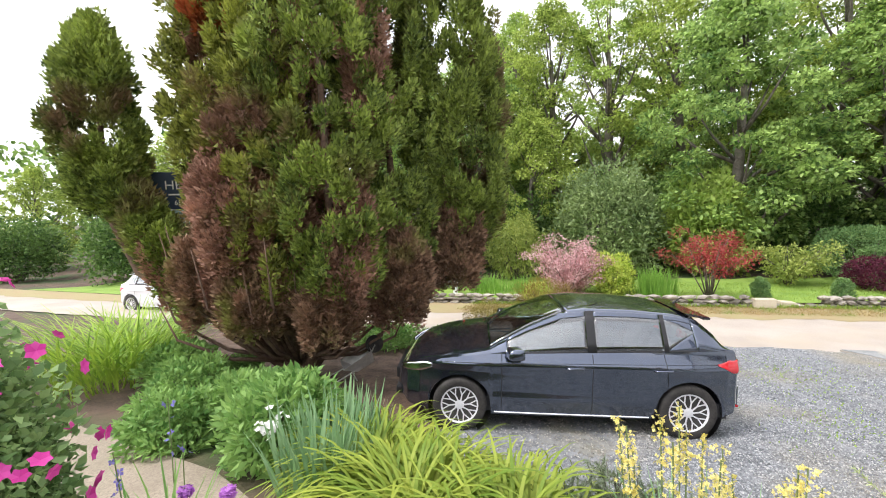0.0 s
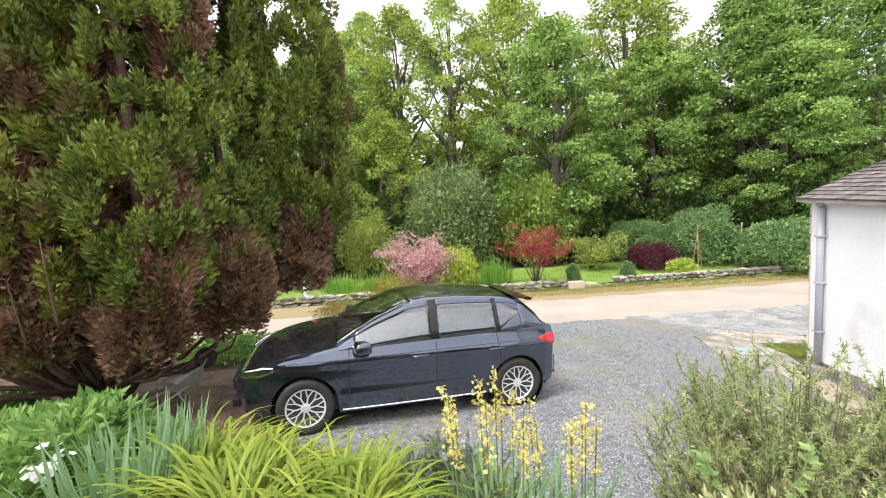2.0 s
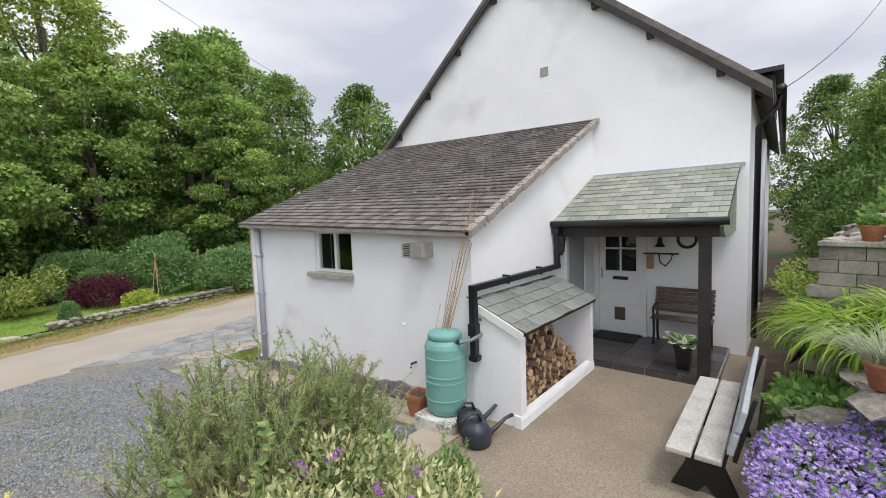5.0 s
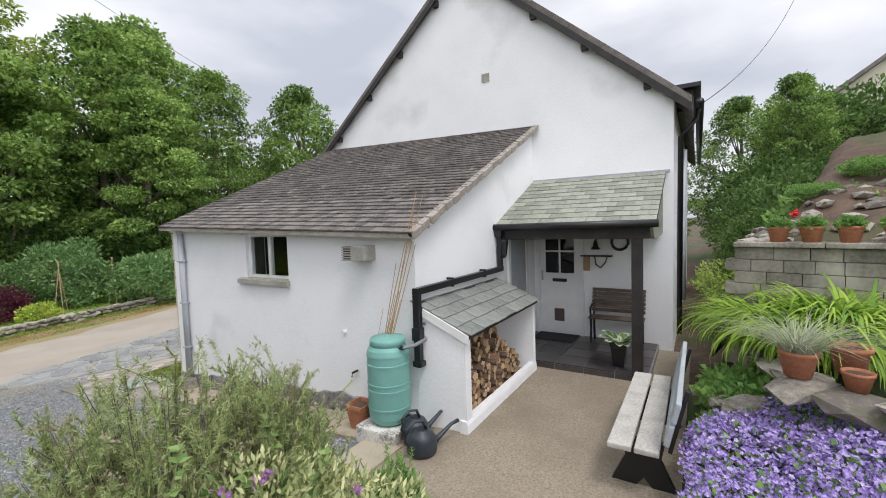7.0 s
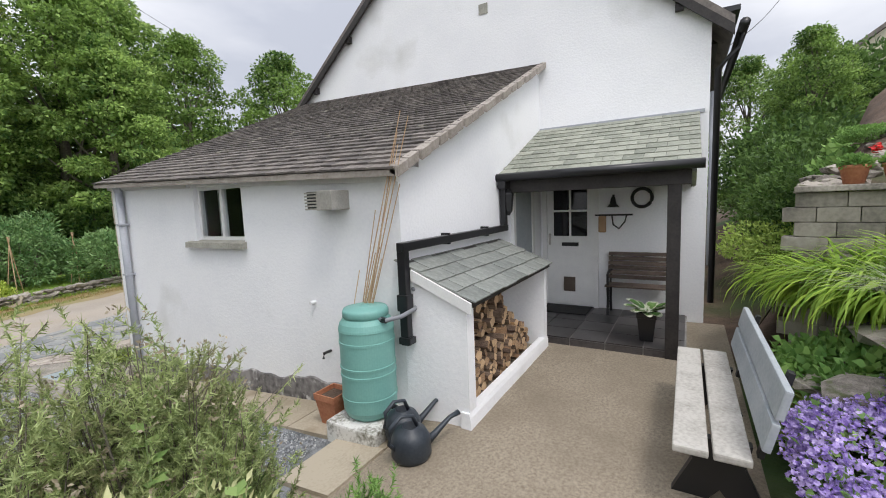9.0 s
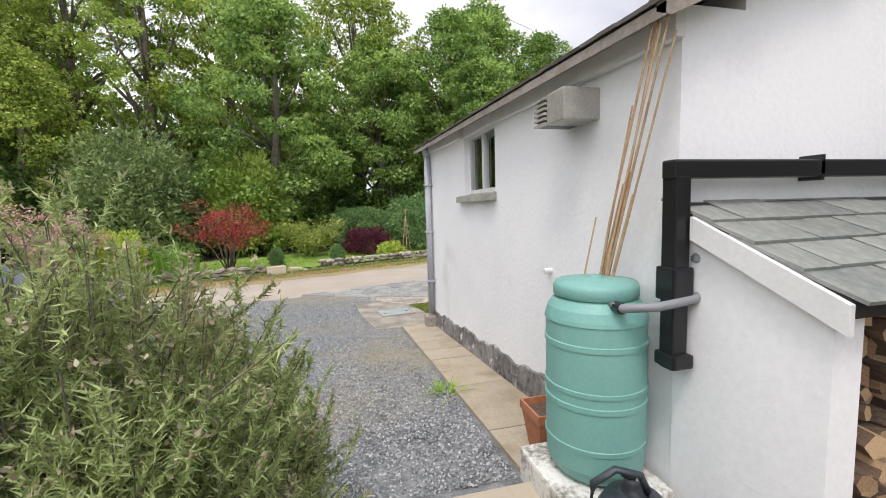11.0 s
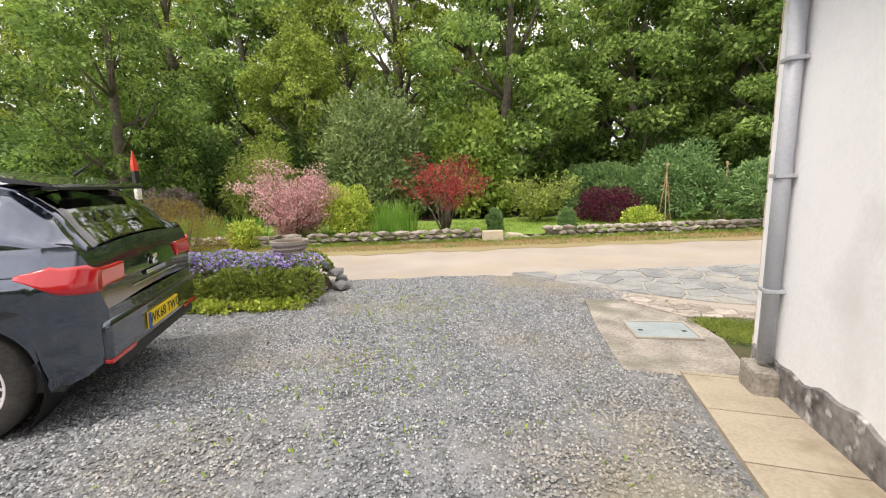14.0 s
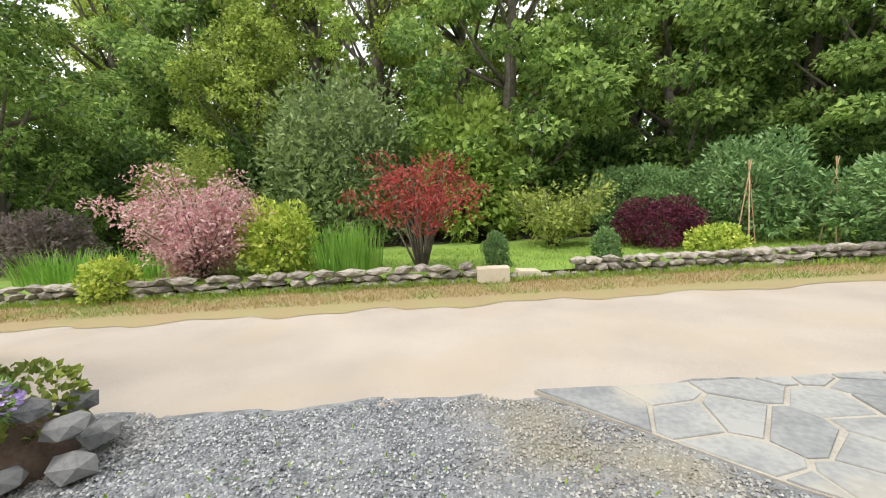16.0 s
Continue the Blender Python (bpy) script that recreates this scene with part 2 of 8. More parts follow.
def box(bm, a, b, bevel=0.0, m=None):
    """A box from corner a to corner b, put through matrix m."""
    lo, hi = Vector([min(p, q) for p, q in zip(a, b)]), Vector([max(p, q) for p, q in zip(a, b)])
    vs = [bm.verts.new((x, y, z)) for x in (lo.x, hi.x) for y in (lo.y, hi.y) for z in (lo.z, hi.z)]
    fs = [bm.faces.new([vs[i] for i in f]) for f in ((0, 1, 3, 2), (4, 6, 7, 5), (0, 4, 5, 1), (2, 3, 7, 6), (0, 2, 6, 4), (1, 5, 7, 3))]
    if bevel:
        out = bmesh.ops.bevel(bm, geom=list({e for f in fs for e in f.edges}), offset=bevel, segments=2, affect="EDGES", profile=0.6)
        vs = list({v for f in out["faces"] for v in f.verts} | {v for v in vs if v.is_valid})
    if m is not None:
        for v in vs:
            v.co = m @ v.co
    return bm


def boxm(a, b, bevel=0.0, m=None):
    return box(bmesh.new(), a, b, bevel, m)


def prism(bm, outline, axis, lo, hi):
    """A flat outline of (u, v) drawn out from lo to hi along an axis."""
    def at(u, v, w):
        return {"x": (w, u, v), "y": (u, w, v), "z": (u, v, w)}[axis]
    a = [bm.verts.new(at(u, v, lo)) for u, v in outline]
    b = [bm.verts.new(at(u, v, hi)) for u, v in outline]
    k = len(outline)
    bm.faces.new(a)
    bm.faces.new(b[::-1])
    for i in range(k):
        bm.faces.new((a[i], b[i], b[(i + 1) % k], a[(i + 1) % k]))
    bmesh.ops.recalc_face_normals(bm, faces=bm.faces[:])
    return bm


def tube(bm, pts, radii, segs=8, cap=True):
    """A round rod along points, with a radius at each."""
    pts = [Vector(p) for p in pts]
    if not hasattr(radii, "__len__"):
        radii = [radii] * len(pts)
    rings = []
    for i, p in enumerate(pts):
        d = (pts[min(i + 1, len(pts) - 1)] - pts[max(i - 1, 0)]).normalized()
        u = d.cross(Vector((0, 0, 1)) if abs(d.z) < 0.9 else Vector((1, 0, 0))).normalized()
        w = d.cross(u)
        rings.append([bm.verts.new(p + float(radii[i]) * (math.cos(t) * u + math.sin(t) * w)) for t in [2 * math.pi * k / segs for k in range(segs)]])
    for r, s in zip(rings, rings[1:]):
        for k in range(segs):
            bm.faces.new((r[k], r[(k + 1) % segs], s[(k + 1) % segs], s[k]))
    if cap:
        bm.faces.new(rings[0][::-1])
        bm.faces.new(rings[-1])
    return bm


def lathe(bm, profile, segs=24, m=None):
    """A turned shape from (radius, height) pairs round z."""
    rings = []
    for r, z in profile:
        rings.append([bm.verts.new((m or Matrix()) @ Vector((r * math.cos(2 * math.pi * k / segs), r * math.sin(2 * math.pi * k / segs), z))) for k in range(segs)])
    for a, b in zip(rings, rings[1:]):
        for k in range(segs):
            bm.faces.new((a[k], a[(k + 1) % segs], b[(k + 1) % segs], b[k]))
    bm.faces.new(rings[0][::-1])
    bm.faces.new(rings[-1])
    return bm


def quads_mesh(name, v, smooth=False):
    """A mesh of loose quads from an array (n, 4, 3)."""
    n = len(v)
    me = bpy.data.meshes.new(name)
    me.vertices.add(4 * n)
    me.vertices.foreach_set("co", np.ascontiguousarray(v, dtype=np.float32).ravel())
    me.loops.add(4 * n)
    me.loops.foreach_set("vertex_index", np.arange(4 * n, dtype=np.int32))
    me.polygons.add(n)
    me.polygons.foreach_set("loop_start", np.arange(0, 4 * n, 4, dtype=np.int32))
    if smooth:
        me.polygons.foreach_set("use_smooth", np.ones(n, dtype=bool))
    me.update(calc_edges=True)
    return me


def indexed_mesh(name, v, f, smooth=False):
    """A mesh from arrays of vertices (n, 3) and faces (k, 3 or 4)."""
    me = bpy.data.meshes.new(name)
    k = f.shape[1]
    me.vertices.add(len(v))
    me.vertices.foreach_set("co", np.ascontiguousarray(v, dtype=np.float32).ravel())
    me.loops.add(f.size)
    me.loops.foreach_set("vertex_index", np.ascontiguousarray(f, dtype=np.int32).ravel())
    me.polygons.add(len(f))
    me.polygons.foreach_set("loop_start", np.arange(0, f.size, k, dtype=np.int32))
    if smooth:
        me.polygons.foreach_set("use_smooth", np.ones(len(f), dtype=bool))
    me.update(calc_edges=True)
    return me


def unit(a):
    return a / np.maximum(np.linalg.norm(a, axis=-1, keepdims=True), 1e-9)


def leaves(rng, pos, axis, length, width, fold=0.25, size_vary=0.35, level=0.0):
    """Leaf quads at pos along axis: diamonds folded along the midrib, the more level the more they face the sky."""
    n = len(pos)
    side = unit(np.cross(axis, unit(unit(rng.normal(size=(n, 3))) * (1 - level) + np.array([0, 0, 1.4 * level]))))
    up = np.cross(side, axis)
    s = rng.uniform(1 - size_vary, 1 + size_vary, (n, 1))
    mid = pos + axis * length * 0.45 * s
    q = np.stack([pos, mid + side * width * 0.5 * s + up * width * fold * s, pos + axis * length * s, mid - side * width * 0.5 * s + up * width * fold * s], 1)
    return q


def needles_mesh(name, rng, pos, axis, length, width, size_vary=0.35):
    """Narrow three-cornered leaves from pos along axis."""
    n = len(pos)
    side = unit(np.cross(axis, unit(rng.normal(size=(n, 3)))))
    k = rng.uniform(1 - size_vary, 1 + size_vary, (n, 1))
    v = np.stack([pos - side * width * 0.5 * k, pos + side * width * 0.5 * k, pos + axis * length * k], 1).reshape(-1, 3)
    return indexed_mesh(name, v, np.arange(3 * n).reshape(n, 3))


def blob_points(rng, blobs, n, inner=0.55):
    """Points in the outer part of ellipsoids (centre, radii), with the way out of each."""
    c = np.array([b[0] for b in blobs], float)
    r = np.array([b[1] for b in blobs], float)
    wgt = (r[:, 0] * r[:, 1] + r[:, 1] * r[:, 2] + r[:, 0] * r[:, 2])
    k = rng.choice(len(c), n, p=wgt / wgt.sum())
    d = unit(rng.normal(size=(n, 3)))
    rad = rng.uniform(inner ** 2, 1.08, (n, 1)) ** 0.5
    return c[k] + d * r[k] * rad, d


def foliage_mesh(name, rng, blobs, n, length, width, out=0.8, wild=0.9, up=0.0, inner=0.55, fold=0.25, level=0.0):
    pos, d = blob_points(rng, blobs, n, inner)
    axis = unit(d * out + rng.normal(size=(n, 3)) * wild * 0.6 + np.array([0, 0, up]))
    return quads_mesh(name, leaves(rng, pos, axis, length, width, fold, level=level))


def grid_sheet(us, vs, at):
    """A sheet of quads: at(u, v) gives arrays x, y, z."""
    U, V = np.meshgrid(us, vs, indexing="ij")
    x, y, z = at(U, V)
    v = np.stack([x, y, z], -1).reshape(-1, 3)
    nu, nv = len(us), len(vs)
    i = np.arange(nu * nv).reshape(nu, nv)
    f = np.stack([i[:-1, :-1], i[1:, :-1], i[1:, 1:], i[:-1, 1:]], -1).reshape(-1, 4)
    return v, f


def wobble(x, y, s=1.0, seed=0.0):
    """A smooth uneven number about 0 for arrays."""
    return (np.sin(x * 2.1 * s + 1.3 * y * s + seed) + np.sin(-1.7 * x * s + 2.6 * y * s + 2 * seed + 1) + np.sin(4.3 * x * s + 3.1 * y * s + seed * 3) * 0.5) / 2.5

# ---- the lie of the land ----
def smooth(t):
    t = np.clip(t, 0, 1)
    return t * t * (3 - 2 * t)


def drive(y):
    return np.clip(0.093 * (7.5 - y), 0, 0.52)


def bed_edge(x):
    """Where the planting bed ends and the gravel begins."""
    return np.interp(x, [-30, -9, -5, -3.3, -2.1, 0.5, 1.5, 1.75, 1.95, 2.15, 9], [2.0, 2.6, 3.1, 3.3, 3.1, 3.2, 3.2, 3.0, 2.0, 1.0, 1.0])


def terrace(x):
    """Height of the garden path that climbs to the upper garden."""
    return np.interp(x, [-30, -15, -11, -7, -4, -0.6, 1.6, 40], [0.0, 0.05, 0.35, 0.62, 1.0, 1.45, 0.52, 0.52])


def height(x, y):
    x, y = np.asarray(x, float), np.asarray(y, float)
    e = bed_edge(x)
    s = smooth((e - y) / np.maximum(e - 0.9, 0.3))
    s = np.where(x > 1.95, smooth((2.6 - y) / 0.6), s)
    h = drive(y) * (1 - s) + np.maximum(terrace(x), drive(y)) * s
    bank = np.where(x > 1.2, np.clip(-0.12 - y, 0, 9) * 0.42 * smooth((x - 1.2) / 1.0), np.clip(-1.2 - y, 0, 9) * 0.12)
    bank = bank + np.clip(-2.2 - y, 0, 6) * 0.5 * smooth((x - 2.5) / 3.0)
    h = h + bank * smooth((60 - np.abs(x)) / 30)
    h = h - 0.05 * smooth((y - 9.5) / 2)
    over = y - (14.75 + 0.35 * x)
    h = h + 0.16 * smooth((over - 0.05) / 0.25) * smooth((y - 6) / 4)
    h = h + np.clip(over - 7, 0, 200) * 0.05
    return h


def axis_steps(lo, hi, fine, far):
    outer = np.geomspace(fine, far, 22)
    inner = np.arange(lo, hi + 1e-6, fine)
    return np.concatenate([(lo - np.cumsum(outer))[::-1], inner, hi + np.cumsum(outer)])


gx, gy = axis_steps(-13, 11, 0.2, 110), axis_steps(-6, 20, 0.2, 110)
gv, gf = grid_sheet(gx, gy, lambda u, v: (u, v, height(u, v) + 0.012 * wobble(u, v, 2.0) - 0.03))
ground = tagged(obj("ground", indexed_mesh("ground", gv, gf, True), M_SOIL), "dark earth ground with patches of moss and weeds", "ground", kind="structure")


def near_edge(x):
    return 10.35 + 0.37 * x


def far_edge(x):
    return 13.55 + 0.37 * x


def sheet(name, x0, x1, lo, hi, dx, ny, lift, mat, label, cat, rough_z=0.0):
    us, vs = np.arange(x0, x1 + 1e-6, dx), np.linspace(0, 1, ny)
    def at(u, v):
        a, b = lo(u), hi(u)
        y = a + (b - a) * v
        return u, y, height(u, y) + lift + rough_z * wobble(u, y, 3.0)
    v, f = grid_sheet(us, vs, at)
    return tagged(obj(name, indexed_mesh(name, v, f, True), mat), label, cat, kind="structure")


def ragged(x, a=0.06, seed=0.0):
    return a * (np.sin(x * 3.1 + seed) + np.sin(x * 7.7 + 2 * seed) * 0.6 + np.sin(x * 17 + seed) * 0.35)


road = sheet("road", -70, 60, lambda x: near_edge(x) - 0.02 + ragged(x, 0.05), lambda x: far_edge(x) + ragged(x, 0.07, 2), 0.25, 12, 0.004, M_ROAD, "dusty pale brown country lane with a worn surface", "road", 0.004)
verge = sheet("verge", -70, 60, lambda x: far_edge(x) - 0.34 + ragged(x, 0.1, 5), lambda x: 14.85 + 0.35 * x, 0.25, 8, 0.010, M_VERGE, "strip of dry brown grass verge along the lane", "grass verge", 0.004)
lawn = sheet("lawn", -30, 40, lambda x: 14.95 + 0.35 * x, lambda x: 19.6 + 0.35 * x + ragged(x, 0.25, 1), 0.3, 14, 0.012, M_LAWN, "mown green lawn behind the low stone wall", "lawn", 0.01)
gravel = sheet("gravel_drive", -3.95, 3.05, lambda x: np.where(x > 1.95, 2.75, bed_edge(x)) - 0.15, lambda x: near_edge(x) + 0.08 + ragged(x, 0.05, 7), 0.08, 90, 0.006, M_GRAVEL_BASE, "blue-grey gravel drive with a few weeds", "gravel drive", 0.008)
mulch = sheet("mulch_bed", -11.5, -3.55, lambda x: 2.7 + 0 * x, lambda x: near_edge(x) - 1.0 - 0.35 * np.clip(x + 6, 0, 3), 0.15, 30, 0.020, M_MULCH, "brown bark mulch under the conifer", "mulch", 0.015)
path = sheet("concrete_path", -9.0, 7.3, lambda x: np.interp(x, [-9, -4, -1, 1.2, 2.2, 9], [0.1, 0.35, -0.9, -0.5, 0.02, 0.0]), lambda x: np.interp(x, [-9, -4, -1, 1.2, 2.0, 2.3, 2.9, 3.3, 9], [1.0, 1.25, 0.75, 0.8, 1.2, 2.75, 2.75, 2.54, 2.54]), 0.1, 26, 0.008, M_CONC, "worn brown concrete path leading to the porch", "path", 0.003)

# ---- the cottage ----
WX, GX, SY, NY = 3.44, 7.31, 2.54, 7.62   # lean-to front wall, gable wall, lean-to south and north ends
RUN = GX - WX


def eave(y):
    return 2.64 + (y - SY) * 0.034


def ridge(y):
    return 4.43 + (y - SY) * 0.036


house = thing("house", (8, 4, 0.5), "white-rendered cottage with a tall gable, lean-to and slate porch", "house")


def hpart(name, bm, mat, label="", smooth=False, parent=house):
    bmesh.ops.translate(bm, verts=bm.verts[:], vec=-Vector((8, 4, 0.5)))
    return part(name, bm, mat, parent, label, smooth)


def wall_with_hole(x0, x1, ya, yb, za, top, hole):
    """A wall in the plane of x with one rectangular hole right through it."""
    bm = bmesh.new()
    (hy0, hy1, hz0, hz1) = hole
    ys = [ya, hy0, hy1, yb]
    v = {(i, j, k): bm.verts.new((x, y, (za, hz0, hz1, top(y))[k])) for i, x in enumerate((x0, x1)) for j, y in enumerate(ys) for k in range(4)}
    for i in (0, 1):
        for j in range(3):
            for k in range(3):
                if (j, k) != (1, 1):
                    bm.faces.new((v[i, j, k], v[i, j + 1, k], v[i, j + 1, k + 1], v[i, j, k + 1]))
    for j in range(3):
        bm.faces.new((v[0, j, 0], v[1, j, 0], v[1, j + 1, 0], v[0, j + 1, 0]))
        bm.faces.new((v[0, j, 3], v[1, j, 3], v[1, j + 1, 3], v[0, j + 1, 3]))
        bm.faces.new((v[0, 0, j], v[1, 0, j], v[1, 0, j + 1], v[0, 0, j + 1]))
        bm.faces.new((v[0, 3, j], v[1, 3, j], v[1, 3, j + 1], v[0, 3, j + 1]))
    for a, b in (((1, 1), (2, 1)), ((2, 1), (2, 2)), ((2, 2), (1, 2)), ((1, 2), (1, 1))):
        bm.faces.new((v[0, a[0], a[1]], v[1, a[0], a[1]], v[1, b[0], b[1]], v[0, b[0], b[1]]))
    bmesh.ops.recalc_face_normals(bm, faces=bm.faces[:])
    return bm


WIN = (4.64, 5.56, 2.0, 2.64)
hpart("wall", wall_with_hole(WX, WX + 0.32, SY, NY, -0.3, lambda y: eave(y) + 0.02, WIN), M_WALL, "white rendered front wall of the lean-to")
bm = bmesh.new()
prism(bm, [(WX + 0.32, -0.3), (GX, -0.3), (GX, ridge(SY) - 0.03), (WX + 0.32, eave(SY) + 0.32 * (ridge(SY) - eave(SY)) / RUN)], "y", SY, SY + 0.3)
hpart("side_wall", bm, M_WALL)
bm = bmesh.new()
prism(bm, [(WX + 0.32, -0.3), (GX, -0.3), (GX, ridge(NY) - 0.03), (WX + 0.32, eave(NY) + 0.32 * (ridge(NY) - eave(NY)) / RUN)], "y", NY - 0.3, NY)
hpart("side_wall", bm, M_WALL)
# rough stone quoins on the far corner
rng = np.random.default_rng(4)
z = 0.02
k = 0
while z < 2.72:
    dz = rng.uniform(0.16, 0.3)
    w = 0.12 if k % 2 else 0.2
    hpart("quoin", boxm((WX + 0.03, NY - 0.02, z), (WX + 0.03 + w * 2, NY + 0.10 + rng.uniform(0, 0.03), min(z + dz - 0.02, 2.8)), 0.012), M_PALESTONE)
    z += dz
    k += 1
# added backing inside the lean-to, painted near black for the unlit room
bm = bmesh.new()
prism(bm, [(SY + 0.35, 0.3), (NY - 0.35, 0.3), (NY - 0.35, 2.55), (SY + 0.35, 2.55)], "x", WX + 1.6, WX + 1.7)
hpart("inner_wall", bm, M_DARKROOM)
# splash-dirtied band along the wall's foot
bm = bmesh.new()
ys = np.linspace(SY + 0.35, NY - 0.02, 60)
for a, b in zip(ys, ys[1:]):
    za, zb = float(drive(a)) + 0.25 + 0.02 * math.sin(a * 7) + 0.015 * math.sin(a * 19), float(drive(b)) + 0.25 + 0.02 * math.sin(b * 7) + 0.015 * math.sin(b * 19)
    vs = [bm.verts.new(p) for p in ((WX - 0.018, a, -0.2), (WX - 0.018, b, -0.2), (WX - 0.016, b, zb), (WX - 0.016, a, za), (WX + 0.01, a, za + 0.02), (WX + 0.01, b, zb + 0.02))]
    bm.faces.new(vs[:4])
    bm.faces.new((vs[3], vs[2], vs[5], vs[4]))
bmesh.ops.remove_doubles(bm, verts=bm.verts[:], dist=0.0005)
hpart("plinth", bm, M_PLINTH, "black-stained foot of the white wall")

# window in the lean-to
win = thing("window", (WX, 5.1, 2.0), "white-painted two-light window with dark room behind", "window", kind="structure")
win.name = "window_1"


def wpart(name, bm, mat, label=""):
    bmesh.ops.translate(bm, verts=bm.verts[:], vec=-Vector((WX, 5.1, 2.0)))
    return part(name, bm, mat, win, label)


y0, y1, z0, z1 = WIN
fx = WX + 0.05
bm = bmesh.new()
for a, b in (((fx, y0, z0), (fx + 0.06, y0 + 0.045, z1)), ((fx, y1 - 0.045, z0), (fx + 0.06, y1, z1)), ((fx, y0 + 0.045, z1 - 0.045), (fx + 0.06, y1 - 0.045, z1)), ((fx, y0 + 0.045, z0), (fx + 0.06, y1 - 0.045, z0 + 0.05))):
    box(bm, a, b)
wpart("window_frame", bm, M_FRAME)
wpart("mullion", boxm((fx - 0.004, 5.06, z0 + 0.05), (fx + 0.056, 5.115, z1 - 0.045)), M_FRAME)
for a, b in ((y0 + 0.045, 5.06), (5.115, y1 - 0.045)):
    g = wpart("pane", boxm((fx + 0.025, a, z0 + 0.05), (fx + 0.031, b, z1 - 0.045)), M_GLASS)
    g.visible_shadow = False
# added near-black box: the room's shade is put into its colour
bm = bmesh.new()
for a, b in (((WX + 1.2, y0 - 0.4, z0 - 0.6), (WX + 1.22, y1 + 0.4, z1 + 0.05)), ((WX + 0.30, y0 - 0.42, z0 - 0.6), (WX + 1.2, y0 - 0.4, z1 + 0.05)), ((WX + 0.30, y1 + 0.4, z0 - 0.6), (WX + 1.2, y1 + 0.42, z1 + 0.05)), ((WX + 0.30, y0 - 0.4, z0 - 0.62), (WX + 1.2, y1 + 0.4, z0 - 0.6)), ((WX + 0.30, y0 - 0.4, z1 + 0.05), (WX + 1.2, y1 + 0.4, z1 + 0.07))):
    box(bm, a, b)
# thin dark boards added over the white reveals, standing in for shade
box(bm, (WX + 0.113, y1 - 0.010, z0 + 0.015), (WX + 0.30, y1 - 0.003, z1 - 0.003))
box(bm, (WX + 0.113, y0 + 0.003, z0 + 0.015), (WX + 0.30, y0 + 0.010, z1 - 0.003))
wpart("room_lining", bm, surface("unlit_room", (0.03, 0.03, 0.032), (0.05, 0.05, 0.05), scale=3, fine=30, rough=0.95))
bm = bmesh.new()
prism(bm, [(WX - 0.065, z0 - 0.075), (WX - 0.003, z0 - 0.075), (WX - 0.003, z0 - 0.005), (WX + 0.05, z0), (WX + 0.05, z0 + 0.012), (WX - 0.06, z0 - 0.012)], "y", y0 - 0.03, y1 + 0.16)
wpart("window_sill", bm, M_SILL, "worn stone sill")

# lean-to roof: boarding, then tile courses
def roof_deck(name, a, b, c, d, thick, mat, parent=house):
    bm = bmesh.new()
    top = [bm.verts.new(p) for p in (a, b, c, d)]
    low = [bm.verts.new(Vector(p) - Vector((0, 0, thick))) for p in (a, b, c, d)]
    bm.faces.new(top)
    bm.faces.new(low[::-1])
    for i in range(4):
        bm.faces.new((top[i], low[i], low[(i + 1) % 4], top[(i + 1) % 4]))
    bmesh.ops.recalc_face_normals(bm, faces=bm.faces[:])
    return hpart(name, bm, mat, parent=parent)


def tile_roof(origin, along, up, n_rows, n_cols, mat, parent, thick=0.014, name="tile", seed=1, jit=0.006, limit=300, lift=0.012):
    """Overlapping tiles on a slope: origin is the eave corner, along and up the full edges. The nearest are parts, the rest one mesh."""
    rng = np.random.default_rng(seed)
    o, A, U = Vector(origin), Vector(along), Vector(up)
    a, u = A / n_cols, U / n_rows
    nrm = A.cross(U).normalized()
    if nrm.z < 0:
        nrm = -nrm
    au, uu = a.normalized(), u.normalized()
    w, lng = a.length * 0.975, u.length * 1.55
    me = bpy.data.meshes.new(name)
    bm = bmesh.new()
    box(bm, (-w / 2, 0, 0), (w / 2, lng, thick))
    bm.verts.ensure_lookup_table()
    bm.to_mesh(me)
    bm.free()
    me.materials.append(mat)
    tilt = math.atan2(thick * 1.05, u.length)
    rest_v, rest_f = [], []
    base_v = np.array([v.co[:] for v in me.vertices])
    base_f = np.array([p.vertices[:] for p in me.polygons])
    made = 0
    world_m, up_ob = Matrix(), parent
    while up_ob:
        world_m, up_ob = up_ob.matrix_basis @ world_m, up_ob.parent
    inv = world_m.inverted()
    for r in range(n_rows):
        off = 0.5 if r % 2 else 0.0
        for c in range(n_cols + (1 if r % 2 else 0)):
            t = c + 0.5 - off
            wid = 1.0
            if t < 0.01 or t > n_cols - 0.01:
                wid = 0.5
                t = 0.25 if t < 0.01 else n_cols - 0.25
            p = o + a * t + u * (r - 0.06) + nrm * (lift + rng.uniform(0, 0.004)) + uu * rng.uniform(-jit, jit)
            rot = Matrix((au, uu, nrm)).transposed().to_4x4()
            m = Matrix.Translation(p) @ rot @ Matrix.Rotation(-tilt + rng.uniform(-0.012, 0.012), 4, "X") @ Matrix.Rotation(rng.uniform(-0.012, 0.012), 4, "Z") @ Matrix.Diagonal((wid, 1, 1, 1))
            if made < limit:
                ob = new(name, me)
                ob.parent = parent
                ob.matrix_basis = inv @ m
                made += 1
            else:
                mm = np.array(inv @ m)
                rest_f.append(base_f + 8 * len(rest_v))
                rest_v.append(base_v @ mm[:3, :3].T + mm[:3, 3])
    if rest_v:
        ob = obj("tiles", indexed_mesh("tiles", np.concatenate(rest_v), np.concatenate(rest_f)), mat, parent)
        ob["kind"] = "stuff"


LX = WX - 0.17
drop = 0.17 * 1.79 / RUN
